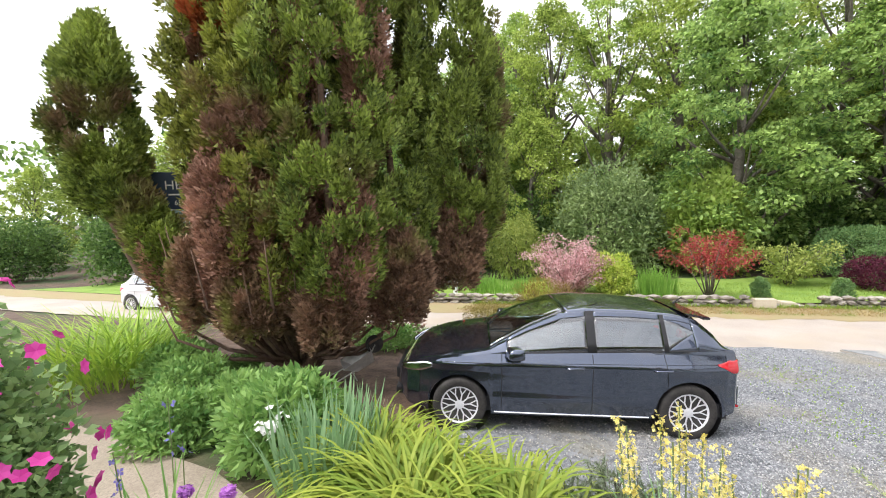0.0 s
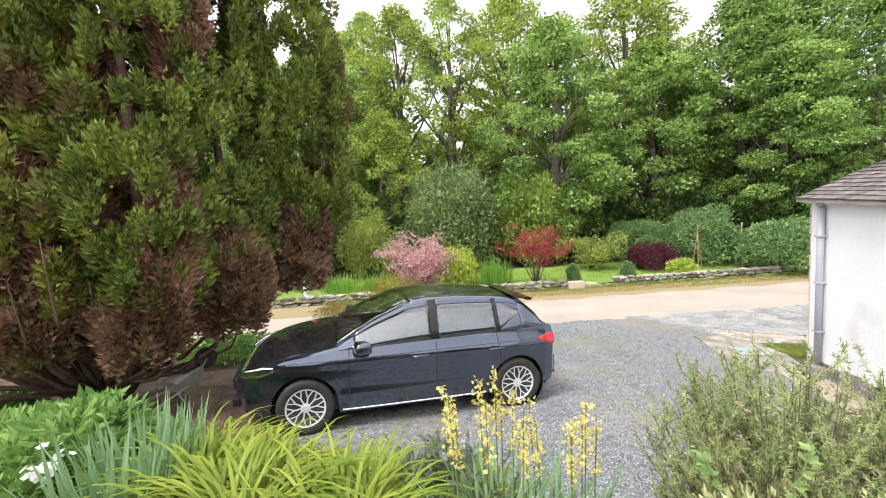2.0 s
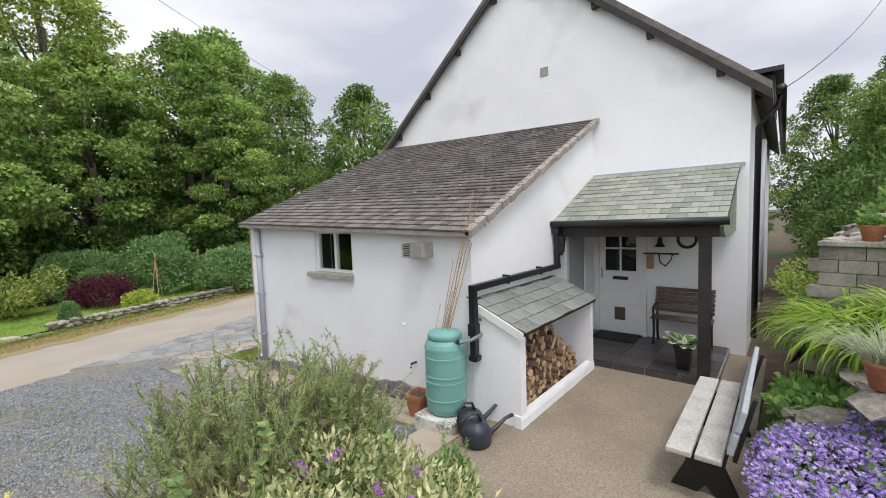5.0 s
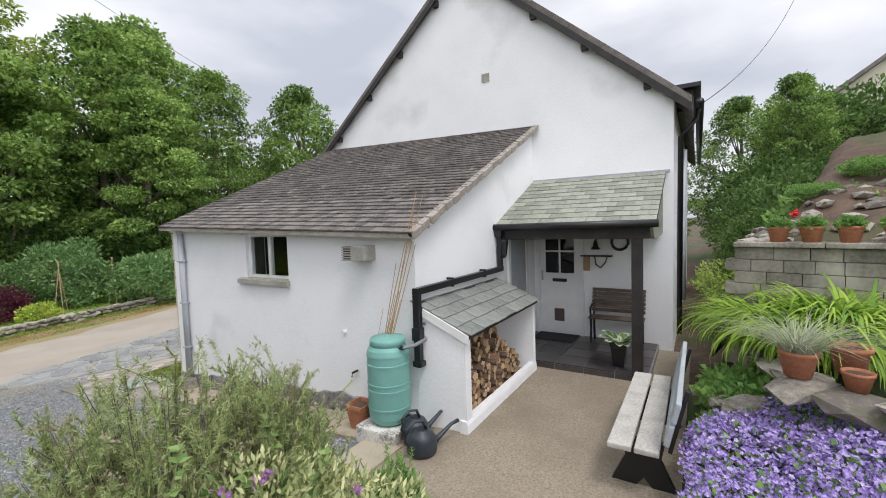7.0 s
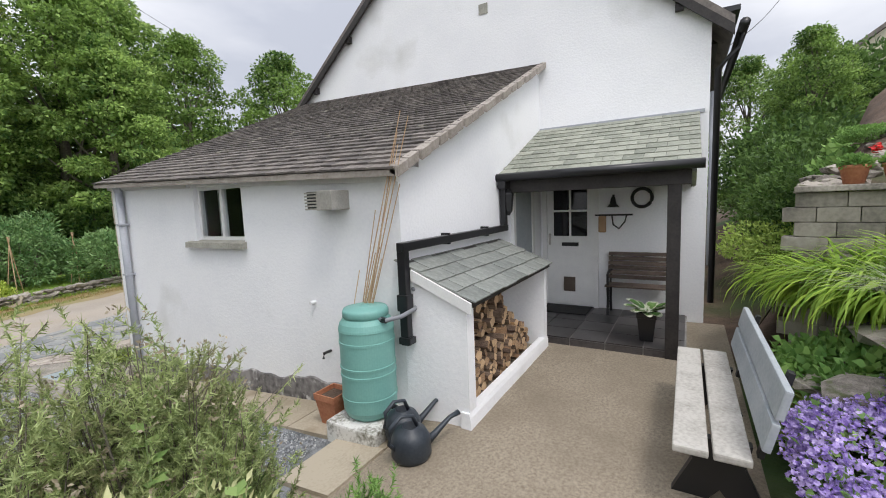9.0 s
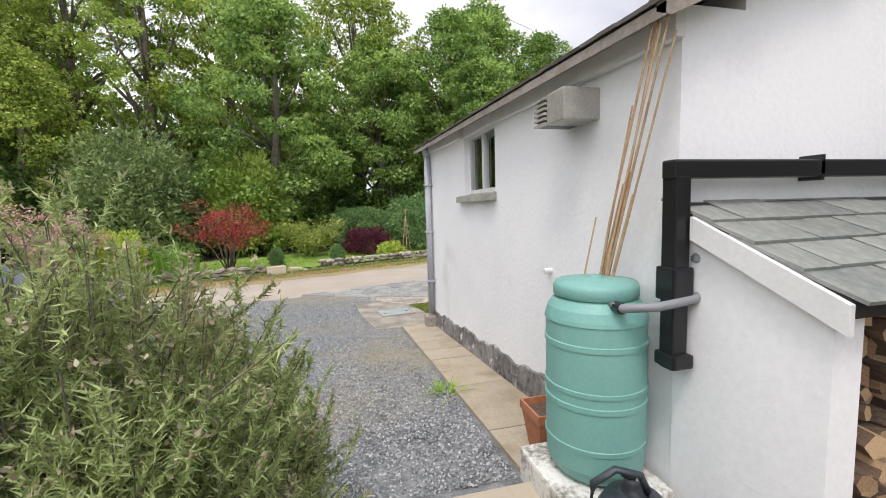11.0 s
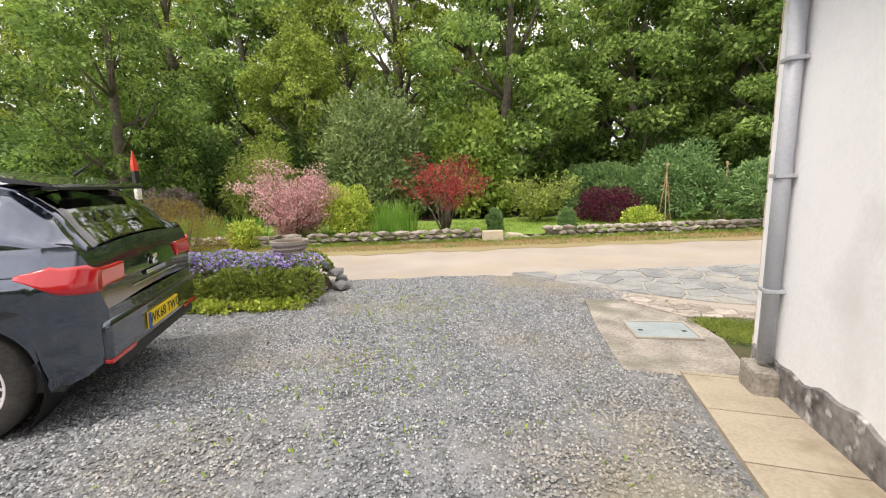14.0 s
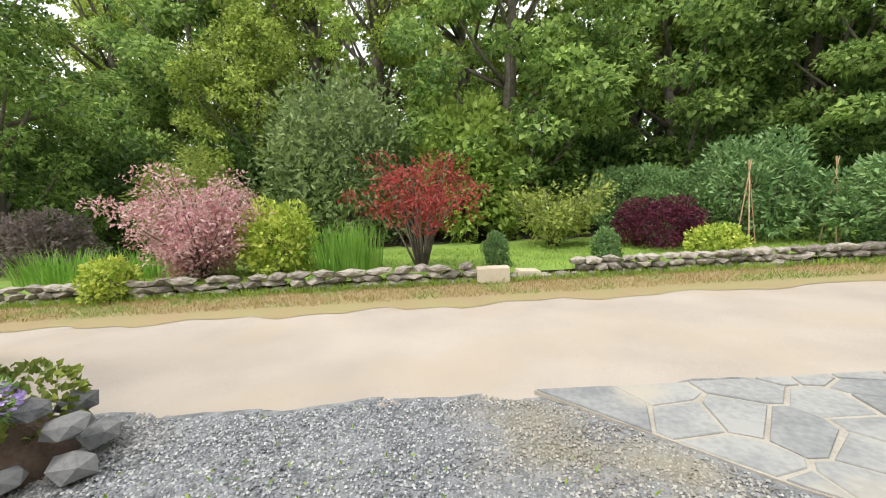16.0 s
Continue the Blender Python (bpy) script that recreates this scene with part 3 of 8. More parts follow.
c1, c2, c3, c4 = (LX, SY - 0.10, eave(SY) + 0.05 - drop), (LX, NY + 0.1, eave(NY) + 0.05 - drop), (GX, NY + 0.1, ridge(NY)), (GX, SY - 0.10, ridge(SY))
lean_roof = roof_deck("lean_to_roof", c1, c2, c3, c4, 0.05, M_VERGE_CEM)
# fascia board under the eave
for a, b in ((SY - 0.02, y0 - 0.03), (y1 + 0.03, NY)):
    bm = bmesh.new()
    prism(bm, [(a, eave(a) - 0.115), (b, eave(b) - 0.115), (b, eave(b) + 0.005), (a, eave(a) + 0.005)], "x", WX - 0.05, WX - 0.004)
    hpart("fascia", bm, M_FRAME)
# cement verge over the south edge
bm = bmesh.new()
for i in range(24):
    t0, t1 = i / 24, (i + 1) / 24 - 0.006
    p0, p1 = Vector(c1).lerp(Vector(c4), t0), Vector(c1).lerp(Vector(c4), t1)
    j = 0.012 * math.sin(i * 2.3)
    d = (p1 - p0)
    vs = []
    for p in (p0, p1):
        for dy, dz in ((-0.03 + j, -0.062), (-0.035 + j, 0.024), (0.05, 0.034), (0.05, -0.02)):
            vs.append(bm.verts.new(p + Vector((0, dy, dz))))
    for q in ((0, 1, 5, 4), (1, 2, 6, 5), (2, 3, 7, 6), (3, 0, 4, 7), (0, 3, 2, 1), (4, 5, 6, 7)):
        bm.faces.new([vs[k] for k in q])
bmesh.ops.recalc_face_normals(bm, faces=bm.faces[:])
hpart("verge_edge", bm, M_VERGE_CEM, "rough cement verge")

# main gable wall and body of the house
GY0, GY1, GA, GAZ = 0.25, 7.75, 3.95, 7.74
bm = bmesh.new()
prism(bm, [(GY0, -0.5), (GY1, -0.5), (GY1, 4.60), (GA, GAZ), (GY0, 4.58)], "x", GX, GX + 0.4)
hpart("gable_wall", bm, M_WALL, "tall white gable wall, grey-stained near the top")
bm = bmesh.new()
box(bm, (GX + 0.4, GY0, -0.5), (GX + 9, GY0 + 0.4, 4.6))
box(bm, (GX + 0.4, GY1 - 0.4, -0.5), (GX + 9, GY1, 4.55))
prism(bm, [(GY0, -0.5), (GY1, -0.5), (GY1, 4.60), (GA, GAZ), (GY0, 4.58)], "x", GX + 9, GX + 9.4)
hpart("outer_wall", bm, M_WALL)
for name, ya, za, ov in (("south_roof", GY0, 4.58, -0.24), ("north_roof", GY1, 4.60, 0.28)):
    sl = (GAZ - za) / (GA - ya)
    bm = bmesh.new()
    prism(bm, [(ya + ov, za + ov * sl + 0.02), (GA, GAZ + 0.02), (GA, GAZ + 0.16), (ya + ov, za + ov * sl + 0.14)], "x", GX - 0.10, GX + 9.5)
    hpart(name, bm, M_ROOFTILE, "dark slate main roof")
    bm = bmesh.new()
    prism(bm, [(ya + ov, za + ov * sl - 0.10), (GA, GAZ - 0.10), (GA, GAZ + 0.03), (ya + ov, za + ov * sl + 0.03)], "x", GX - 0.13, GX - 0.103)
    hpart("bargeboard", bm, M_BLACKWOOD, "thin black bargeboard")
    for t in (0.1, 0.36, 0.6, 0.85):
        y, z = ya + (GA - ya) * t, za + (GAZ - za) * t
        hpart("purlin_end", boxm((GX - 0.10, y - 0.05, z - 0.16), (GX - 0.004, y + 0.05, z - 0.03)), M_BLACKWOOD)
hpart("vent_brick", boxm((GX - 0.012, 3.38, 5.42), (GX + 0.02, 3.54, 5.58)), M_SILL, "square clay air brick")
# eaves gutter, dormer cheek and pipes at the south corner
bm = bmesh.new()
tube(bm, [(GX - 0.12, GY0 - 0.34, 4.40), (GX + 9, GY0 - 0.34, 4.42)], 0.06, 10)
hpart("gutter", bm, M_BLACK, smooth=True)
bm = bmesh.new()
tube(bm, [(GX + 0.12, GY0 - 0.33, 4.38), (GX + 0.12, GY0 - 0.30, 4.2), (GX + 0.12, GY0 - 0.09, 3.95), (GX + 0.12, GY0 - 0.08, 0.8)], 0.04, 10)
hpart("downpipe", bm, M_BLACK, smooth=True)
bm = bmesh.new()
tube(bm, [(GX + 1.3, GY0 - 0.10, 3.9), (GX + 1.3, GY0 - 0.10, 3.3), (GX + 1.0, GY0 - 0.10, 3.1), (GX + 1.0, GY0 - 0.10, 1.2)], 0.055, 10)
hpart("soil_pipe", bm, M_GREYPIPE, smooth=True)
bm = bmesh.new()
box(bm, (GX + 0.9, GY0 - 0.25, 4.5), (GX + 3.2, GY0 + 1.6, 4.86))
hpart("dormer", bm, M_BLACKWOOD)
hpart("dormer_roof", boxm((GX + 0.75, GY0 - 0.36, 4.86), (GX + 3.3, GY0 + 1.8, 4.93)), M_BLACK)
# roof tiles of the lean-to
tile_roof(c1, Vector(c2) - Vector(c1), Vector(c4) - Vector(c1), 36, 38, M_ROOFTILE, lean_roof, thick=0.016, name="tile", seed=3, limit=300)

# ---- woods ----
def broadleaf(name, rng, tall, wide, n_leaf, leaf_mat_, size, label, low=0.25, clumps=46, lean=0.0, flat=0.55, bark=None, puff=1.0):
    """A tree at the origin: tapered trunk with limbs, and a crown of leaf clumps."""
    t = thing(name, (0, 0, 0), label, "tree")
    bm = bmesh.new()
    top = tall * 0.8
    pts = [Vector((lean * s * s * tall * 0.2 + 0.12 * math.sin(s * 5), 0.15 * math.sin(s * 4 + 1), s * top)) for s in np.linspace(0, 1, 9)]
    tube(bm, pts, [0.055 * tall * 0.5 * (1 - 0.85 * s) + 0.02 for s in np.linspace(0, 1, 9)], 8)
    blobs = []
    for i in range(clumps):
        h = low + (1 - low) * (i + 0.5) / clumps
        env = math.sin(math.pi * min(1, (h - low) / (1 - low) * 0.86 + 0.16)) ** 0.7
        ang = i * 2.39996 + rng.uniform(-0.4, 0.4)
        rad = wide * env * rng.uniform(0.45, 1.0)
        c = Vector((rad * math.cos(ang) + lean * h * h * tall * 0.2, rad * math.sin(ang), h * tall))
        r = wide * rng.uniform(0.2, 0.36) * puff
        blobs.append(((c.x, c.y, c.z), (r, r, r * flat)))
        if i % 3 == 0:
            k = min(8, int(max(0.12, h - 0.18) / 0.8 * 8))
            b = pts[min(k, 8)]
            tube(bm, [b, b.lerp(c, 0.5) + Vector((0, 0, -0.1 * rad)), c], [0.012 * tall * (1 - 0.6 * h), 0.008 * tall * (1 - 0.6 * h), 0.015], 5)
    part("trunk", bm, bark or M_BARK, t, smooth=True)
    me = foliage_mesh("crown", rng, blobs, n_leaf, size, size * 0.62, out=0.6, wild=1.0, up=-0.15, inner=0.5, level=0.5)
    obj("crown", me, leaf_mat_, t)
    return t


def bush(name, rng, wide, tall, n_leaf, mat, size, label, category="shrub", lumps=14, ratio=0.5, up=0.2, inner=0.6, kind="", stems=True, wild=0.9):
    """A rounded shrub at the origin, of leaves over a lumpy mound."""
    t = thing(name, (0, 0, 0), label, category, kind=kind)
    blobs = [((0, 0, tall * 0.48), (wide * 0.42, wide * 0.42, tall * 0.46))]
    for i in range(lumps):
        a, h = i * 2.39996, (i + 0.5) / lumps
        env = math.sqrt(max(0.05, 1 - (h * 1.05 - 0.35) ** 2 / 0.6))
        r = wide * 0.5 * rng.uniform(0.26, 0.42)
        blobs.append(((wide * 0.36 * env * math.cos(a), wide * 0.36 * env * math.sin(a), max(r * 0.7, tall * (0.12 + 0.72 * h))), (r, r, r * tall / wide * 1.1)))
    if stems:
        for i in range(7):
            a = i * 0.9
            bm = tube(bmesh.new(), [(0.04 * math.cos(a), 0.04 * math.sin(a), -0.05), (wide * 0.15 * math.cos(a), wide * 0.15 * math.sin(a), tall * 0.35), (wide * 0.26 * math.cos(a), wide * 0.26 * math.sin(a), tall * 0.7)], [0.014 * wide, 0.01 * wide, 0.004], 5)
            part("stem", bm, M_BARK, t)
    me = foliage_mesh("leaves", rng, blobs, n_leaf, size, size * ratio, out=0.8, wild=wild, up=up, inner=inner)
    obj("leaves", me, mat, t)
    return t


def place(proto, x, y, rz=0.0, s=1.0, dz=0.0, label=""):
    """A copy of a thing on the ground at x, y."""
    c = copy_thing(proto, pose(x, y, float(height(x, y)) - 0.03 + dz, 0, 0, rz))
    c.scale = (s, s, s)
    if label:
        c["label"] = label
    return c


def settle(t, x, y, rz=0.0, s=1.0, dz=0.0):
    t.matrix_basis = pose(x, y, float(height(x, y)) - 0.03 + dz, 0, 0, rz)
    t.scale = (s, s, s)
    return t


rng = np.random.default_rng(11)
tall_a = broadleaf("ash_tree", rng, 15, 4.2, 24000, M_LEAF_MID, 0.185, "tall broadleaf tree with airy mid-green crown at the wood's edge", low=0.30, clumps=84, puff=0.66)
tall_b = broadleaf("sycamore_tree", rng, 12.5, 4.0, 26000, M_LEAF_DARK, 0.21, "broad dark green sycamore with layered leaves", low=0.12, clumps=80, flat=0.4, puff=0.8)
tall_c = broadleaf("maple_tree", rng, 10, 3.4, 20000, M_LEAF_MID, 0.17, "rounded mid-green broadleaf tree with low branches", low=0.1, clumps=74, puff=0.8)
thin_d = broadleaf("birch_tree", rng, 16, 3.2, 12000, M_LEAF_LIGHT, 0.16, "slender tree with sparse light green crown", low=0.35, clumps=60, puff=0.6)
M_LEAF_DEEP = leaf_mat("leaf_deep", (0.05, 0.115, 0.03), (0.37, 0.54, 0.14), scale=0.5, thin=0.4)
tall_e = broadleaf("lime_tree", rng, 10.5, 3.4, 22000, M_LEAF_DEEP, 0.17, "rounded deep green broadleaf tree with low branches", low=0.1, clumps=74, puff=0.8)
woods = [
    (tall_a, -3.2, 26, 20, 1.0), (tall_b, -0.5, 21.5, 100, 0.92), (tall_a, 3.5, 26.5, 200, 1.0), (tall_b, 4.4, 24.0, 310, 0.85), (tall_b, 9.6, 22.6, 200, 0.78), (tall_e, 8.5, 24.5, 40, 1.18),
    (tall_b, 11.5, 27.0, 150, 1.12), (tall_e, 15.5, 27, 10, 1.2), (tall_e, 21, 25, 130, 1.2), (tall_e, 28, 24, 220, 1.12), (tall_b, 33, 20, 70, 0.85),
    (thin_d, -6.5, 24.5, 80, 0.95), (tall_a, -10, 25.5, 250, 1.0), (tall_c, -9.5, 20.5, 170, 0.8), (tall_e, -12.6, 14.6, 120, 0.85), (tall_b, -14, 22.5, 30, 1.0), (thin_d, -13.0, 27, 10, 1.0),
    (tall_a, -19, 22.5, 140, 0.95), (tall_c, -22, 18.0, 200, 1.0), (tall_b, -28, 18, 260, 1.0), (tall_c, -34, 14, 20, 1.0), (tall_a, -38, 20, 90, 0.9),
    (tall_c, -5.5, 31, 330, 0.9), (tall_c, 1.0, 31, 60, 0.9), (tall_e, 7.5, 31, 190, 0.9), (tall_a, -16, 30, 100, 1.05), (tall_c, -45, 8, 50, 0.8),
    (tall_c, -50, -2, 10, 0.8), (tall_a, -24, 27, 75, 1.0), (tall_e, 22.5, -1.6, 75, 0.62), (tall_e, 18.5, -2.9, 15, 0.50), (tall_e, 27, 2.0, 35, 0.6),
]
used = set()
for proto, x, y, rz, s in woods:
    if proto.name in used:
        place(proto, x, y, rz, s)
    else:
        settle(proto, x, y, rz, s)
        used.add(proto.name)
# the depth of the wood behind its edge
us = rng.uniform(0, 1, 15000)
fx, fy = -62 + 106 * us, 33 - 26 * np.clip((0.32 - us) / 0.32, 0, 1) - 8 * np.clip((us - 0.8) / 0.2, 0, 1)
tops = 9.5 + 2.2 * np.sin(us * 61) + 1.6 * np.sin(us * 143 + 1)
fp = np.stack([fx, fy + rng.uniform(0, 5, len(us)), tops * rng.uniform(0, 1, len(us)) ** 0.8 + 1.2], -1)
far_wood = thing("far_wood", (0, 0, 0), "dark depth of the wood behind the nearer trees", "woods", kind="stuff")
obj("foliage", quads_mesh("foliage", leaves(rng, fp, unit(rng.normal(size=fp.shape)), 0.75, 0.5, 0.2)), M_LEAF_DEEP, far_wood)

# ---- the parked car ----
M_PAINT = surface("blue_grey_car_paint", (0.058, 0.076, 0.115), (0.076, 0.098, 0.142), scale=40, fine=900, rough=0.16, metal=0.88, bump=0.0, coat=1.0)
M_PAINT.node_tree.nodes["Principled BSDF"].inputs["Coat IOR"].default_value = 1.8
M_TYRE = surface("tyre_rubber", (0.02, 0.019, 0.018), (0.055, 0.05, 0.045), scale=10, fine=60, rough=0.85, bump=0.1)
M_ALLOY = surface("silver_alloy", (0.70, 0.70, 0.71), (0.80, 0.80, 0.81), scale=10, fine=80, rough=0.3, metal=0.15, bump=0.0)
M_CARGLASS = glass("car_glass", (0.66, 0.76, 0.76))
M_CARGLASS.node_tree.nodes["Principled BSDF"].inputs["IOR"].default_value = 2.3
M_TRIM = plain("black_trim", (0.014, 0.014, 0.015), 0.5)
M_CABIN = surface("dark_upholstery", (0.02, 0.02, 0.021), (0.04, 0.04, 0.042), scale=8, fine=80, rough=0.9, bump=0.1)
M_LAMP = glass("lamp_glass", (0.95, 0.95, 0.97), 0.05)
M_REDLAMP = plain("red_lamp", (0.55, 0.012, 0.02), 0.12, coat=1.0)
M_CHROME = plain("chrome", (0.75, 0.76, 0.78), 0.12, metal=1.0)
M_PLATE = plain("yellow_plate", (0.85, 0.60, 0.02), 0.4)
M_PLATEBLUE = plain("plate_blue", (0.01, 0.09, 0.45), 0.4)
M_INK = plain("black_ink", (0.01, 0.01, 0.01), 0.5)
AXF, AXR, ARCH, WR = 1.28, -1.28, 0.365, 0.315


def car_top(x):
    return np.interp(x, [-2.02, -1.99, -1.96, -1.90, -1.74, -1.56, -1.46, -1.2, -0.7, -0.2, 0.1, 0.5, 0.98, 1.3, 1.6, 1.8, 1.93, 2.02, 2.07], [0.66, 0.82, 0.93, 1.00, 1.105, 1.26, 1.335, 1.395, 1.435, 1.44, 1.405, 1.24, 0.985, 0.945, 0.885, 0.815, 0.735, 0.64, 0.55])


def car_belt(x):
    return np.minimum(np.interp(x, [-2.0, -1.5, 1.0, 1.5, 2.07], [1.02, 1.0, 0.92, 0.85, 0.6]), car_top(x) - 0.02)


def car_half(x):
    return np.interp(x, [-2.02, -1.98, -1.9, -1.7, -1.3, -0.6, 0.4, 1.1, 1.5, 1.75, 1.92, 2.02, 2.07], [0.66, 0.74, 0.80, 0.845, 0.872, 0.882, 0.885, 0.875, 0.84, 0.77, 0.66, 0.52, 0.40])


def car_roof_half(x):
    hood = car_half(x) * 0.90
    cab = np.interp(x, [-1.95, -1.6, -0.8, 0.1, 0.5, 0.9], [0.64, 0.56, 0.60, 0.61, 0.66, 0.74])
    return np.where(x > 1.0, hood, np.where(x > 0.9, cab + (hood - cab) * (x - 0.9) / 0.1, cab))


def car_bottom(x):
    z = np.interp(x, [-2.02, -1.9, -1.6, 1.7, 1.9, 2.07], [0.36, 0.30, 0.22, 0.20, 0.22, 0.34])
    for ax in (AXF, AXR):
        d = np.abs(x - ax)
        z = np.where(d < ARCH, np.maximum(z, 0.31 + np.sqrt(np.maximum(ARCH ** 2 - d ** 2, 0))), z)
    return z


def flank(x, z):
    """Half-width of the lower body at height z, with a shoulder crease and tucked sill."""
    f = np.interp(z, [0.18, 0.27, 0.34, 0.41, 0.50, 0.60, 0.72, 0.80, 0.83, 0.90, 0.97, 1.05], [0.925, 0.95, 0.975, 0.992, 0.978, 0.982, 0.984, 1.006, 0.996, 0.958, 0.925, 0.905])
    bulge = 0.018 * sum(np.exp(-((x - ax) / 0.36) ** 2) * np.exp(-((z - 0.62) / 0.2) ** 2) for ax in (AXF, AXR))
    return car_half(x) * f + bulge


def make_car(paint, label):
    car = thing("car", (0, 0, 0), label, "car")
    xs = np.concatenate([np.linspace(-2.02, -1.9, 8), np.linspace(-1.88, 1.9, 150), np.linspace(1.92, 2.07, 9)])
    # body: two flanks, end caps and bonnet
    vs, fs = [], []

    def add(v, f, flip=False):
        k = sum(len(a) for a in vs)
        vs.append(v)
        fs.append((f[:, ::-1] if flip else f) + k)

    for s in (1, -1):
        def side(u, v):
            z = car_bottom(u) + (car_belt(u) - car_bottom(u)) * v
            return u, s * flank(u, z), z
        v, f = grid_sheet(xs, np.linspace(0, 1, 30), side)
        add(v, f, s > 0)
        def under(u, v):
            z = car_bottom(u)
            return u, s * (flank(u, z) - 0.22 * v), z + 0.0 * v
        v, f = grid_sheet(xs, np.linspace(0, 1, 3), under)
        add(v, f, s < 0)
    for a, b in ((xs[xs >= 0.93], True), (xs[xs <= -1.885], False)):
        def lid(u, v):
            yb, zb = flank(u, car_belt(u)), car_belt(u)
            r = np.minimum(car_roof_half(u), yb * 0.97)
            t = np.abs(v)
            y = np.where(t > 0.8, r + (yb - r) * (t - 0.8) / 0.2, r * t / 0.8)
            top = car_top(u)
            z = np.where(t > 0.8, top - 0.03 + (zb - top + 0.03) * (t - 0.8) / 0.2, top - 0.03 * (t / 0.8) ** 2)
            return u, np.sign(v) * y, z
        v, f = grid_sheet(a, np.linspace(-1, 1, 25), lid)
        add(v, f)
    for x, flip in ((2.07, False), (-2.02, True)):
        def end(u, v):
            z = car_bottom(x) + (car_belt(x) - car_bottom(x)) * u
            return x + 0 * u + (0.03 if x > 0 else -0.01) * (1 - v * v), v * flank(x, z), z
        v, f = grid_sheet(np.linspace(0, 1, 6), np.linspace(-1, 1, 9), end)
        add(v, f, flip)
    body = obj("body", indexed_mesh("body", np.concatenate(vs), np.concatenate(fs), True), M_PAINT, car)

    # cabin sides: pillars and glass
    def cab_side(s):
        def at(u, v):
            zb, yb = car_belt(u), flank(u, car_belt(u))
            zt, yt = car_top(u) - 0.045, np.minimum(car_roof_half(u), yb)
            c = 0.03 * np.sin(np.pi * v)
            return u, s * (yb + (yt - yb) * v + c * (zt - zb)), zb + (zt - zb) * v
        return at
    panes = [("front_window", -0.17, 0.74), ("rear_window", -1.02, -0.27), ("quarter_window", -1.38, -1.07)]
    for s in (1, -1):
        for name, a, b in panes:
            side_at = cab_side(s)
            quarter = name == "quarter_window"
            lo = lambda u: 0.05 + (0.52 * np.clip((-1.07 - u) / 0.31, 0, 1) if quarter else 0 * u)
            hi = lambda u: 0.86 - (0.24 * np.clip((-1.07 - u) / 0.31, 0, 1) ** 1.5 if quarter else 0 * u)
            v, f = grid_sheet(np.linspace(a, b, 26), np.linspace(0.0, 1.0, 8), lambda u, v: side_at(u, lo(u) + v * (hi(u) - lo(u))))
            if quarter:
                for fill in (lambda u, v: side_at(u, 0.05 + v * (lo(u) - 0.05)), lambda u, v: side_at(u, hi(u) + v * (0.86 - hi(u)))):
                    pv, pf = grid_sheet(np.linspace(a, b, 14), np.linspace(0.0, 1.0, 6), fill)
                    q = obj("rear_pillar", indexed_mesh("rear_pillar", pv, pf if s < 0 else pf[:, ::-1], True), M_PAINT, body)
                    q.modifiers.new("thick", "SOLIDIFY").thickness = 0.02
            g = obj(name, indexed_mesh(name, v * [1, 1, 1], f if s < 0 else f[:, ::-1], True), M_CARGLASS, body)
            sd = g.modifiers.new("thick", "SOLIDIFY")
            sd.thickness = 0.005
            g.visible_shadow = False
        edges = [-1.885, -1.38, -1.07, -1.02, -0.27, -0.17, 0.74, 0.985]
        for i in range(len(edges) - 1):
            a, b = edges[i], edges[i + 1]
            glassy = any(abs(a - p[1]) < 0.01 for p in panes)
            bands = [(0, 0.05), (0.86, 1.0)] if glassy else [(0, 1.0)]
            for lo, hi in bands:
                v, f = grid_sheet(np.linspace(a, b, 20), np.linspace(lo, hi, 5), cab_side(s))
                pillar = a in (-0.27, -1.07) or (glassy and lo == 0)
                p = obj("pillar" if not glassy else "window_surround", indexed_mesh("pillar", v, f if s < 0 else f[:, ::-1], True), M_TRIM if pillar else M_PAINT, body)
                p.modifiers.new("thick", "SOLIDIFY").thickness = 0.02

    def top(u, v):
        r = car_roof_half(u)
        return u, v * r, car_top(u) - 0.045 * np.abs(v) ** 3

    for name, a, b, w, m in (("roof", -1.47, 0.06, 1.0, M_PAINT), ("windscreen", 0.06, 0.94, 0.93, M_CARGLASS), ("rear_screen", -1.885, -1.51, 0.9, M_CARGLASS)):
        v, f = grid_sheet(np.linspace(a, b, 30), np.linspace(-w, w, 17), top)
        p = obj(name, indexed_mesh(name, v, f, True), m, body)
        p.modifiers.new("thick", "SOLIDIFY").thickness = 0.006 if m is M_CARGLASS else 0.02
        if m is M_CARGLASS:
            p.visible_shadow = False
    for s in (1, -1):
        for a, b, lo in ((0.06, 0.985, 0.93), (-1.885, -1.47, 0.9)):
            v, f = grid_sheet(np.linspace(a, b, 16), np.linspace(lo, 1.0, 4) * s, top)
            p = obj("screen_pillar", indexed_mesh("screen_pillar", v, f if s > 0 else f[:, ::-1], True), M_PAINT, body)
            p.modifiers.new("thick", "SOLIDIFY").thickness = 0.015
    # roof spoiler over the rear screen
    bm = bmesh.new()
    prism(bm, [(-1.34, 1.372), (-1.62, 1.332), (-1.635, 1.315), (-1.40, 1.335)], "y", -0.54, 0.54)
    part("spoiler", bm, M_PAINT, body)
    part("spoiler_edge", boxm((-1.638, -0.52, 1.298), (-1.56, 0.52, 1.314)), M_TRIM, body)
    # cabin
    bm = bmesh.new()
    box(bm, (-1.75, -0.8, 0.24), (1.2, 0.8, 0.40))
    part("cabin_floor", bm, M_CABIN, car)
    part("dashboard", boxm((0.55, -0.70, 0.42), (0.95, 0.70, 0.93), 0.06), M_CABIN, car)
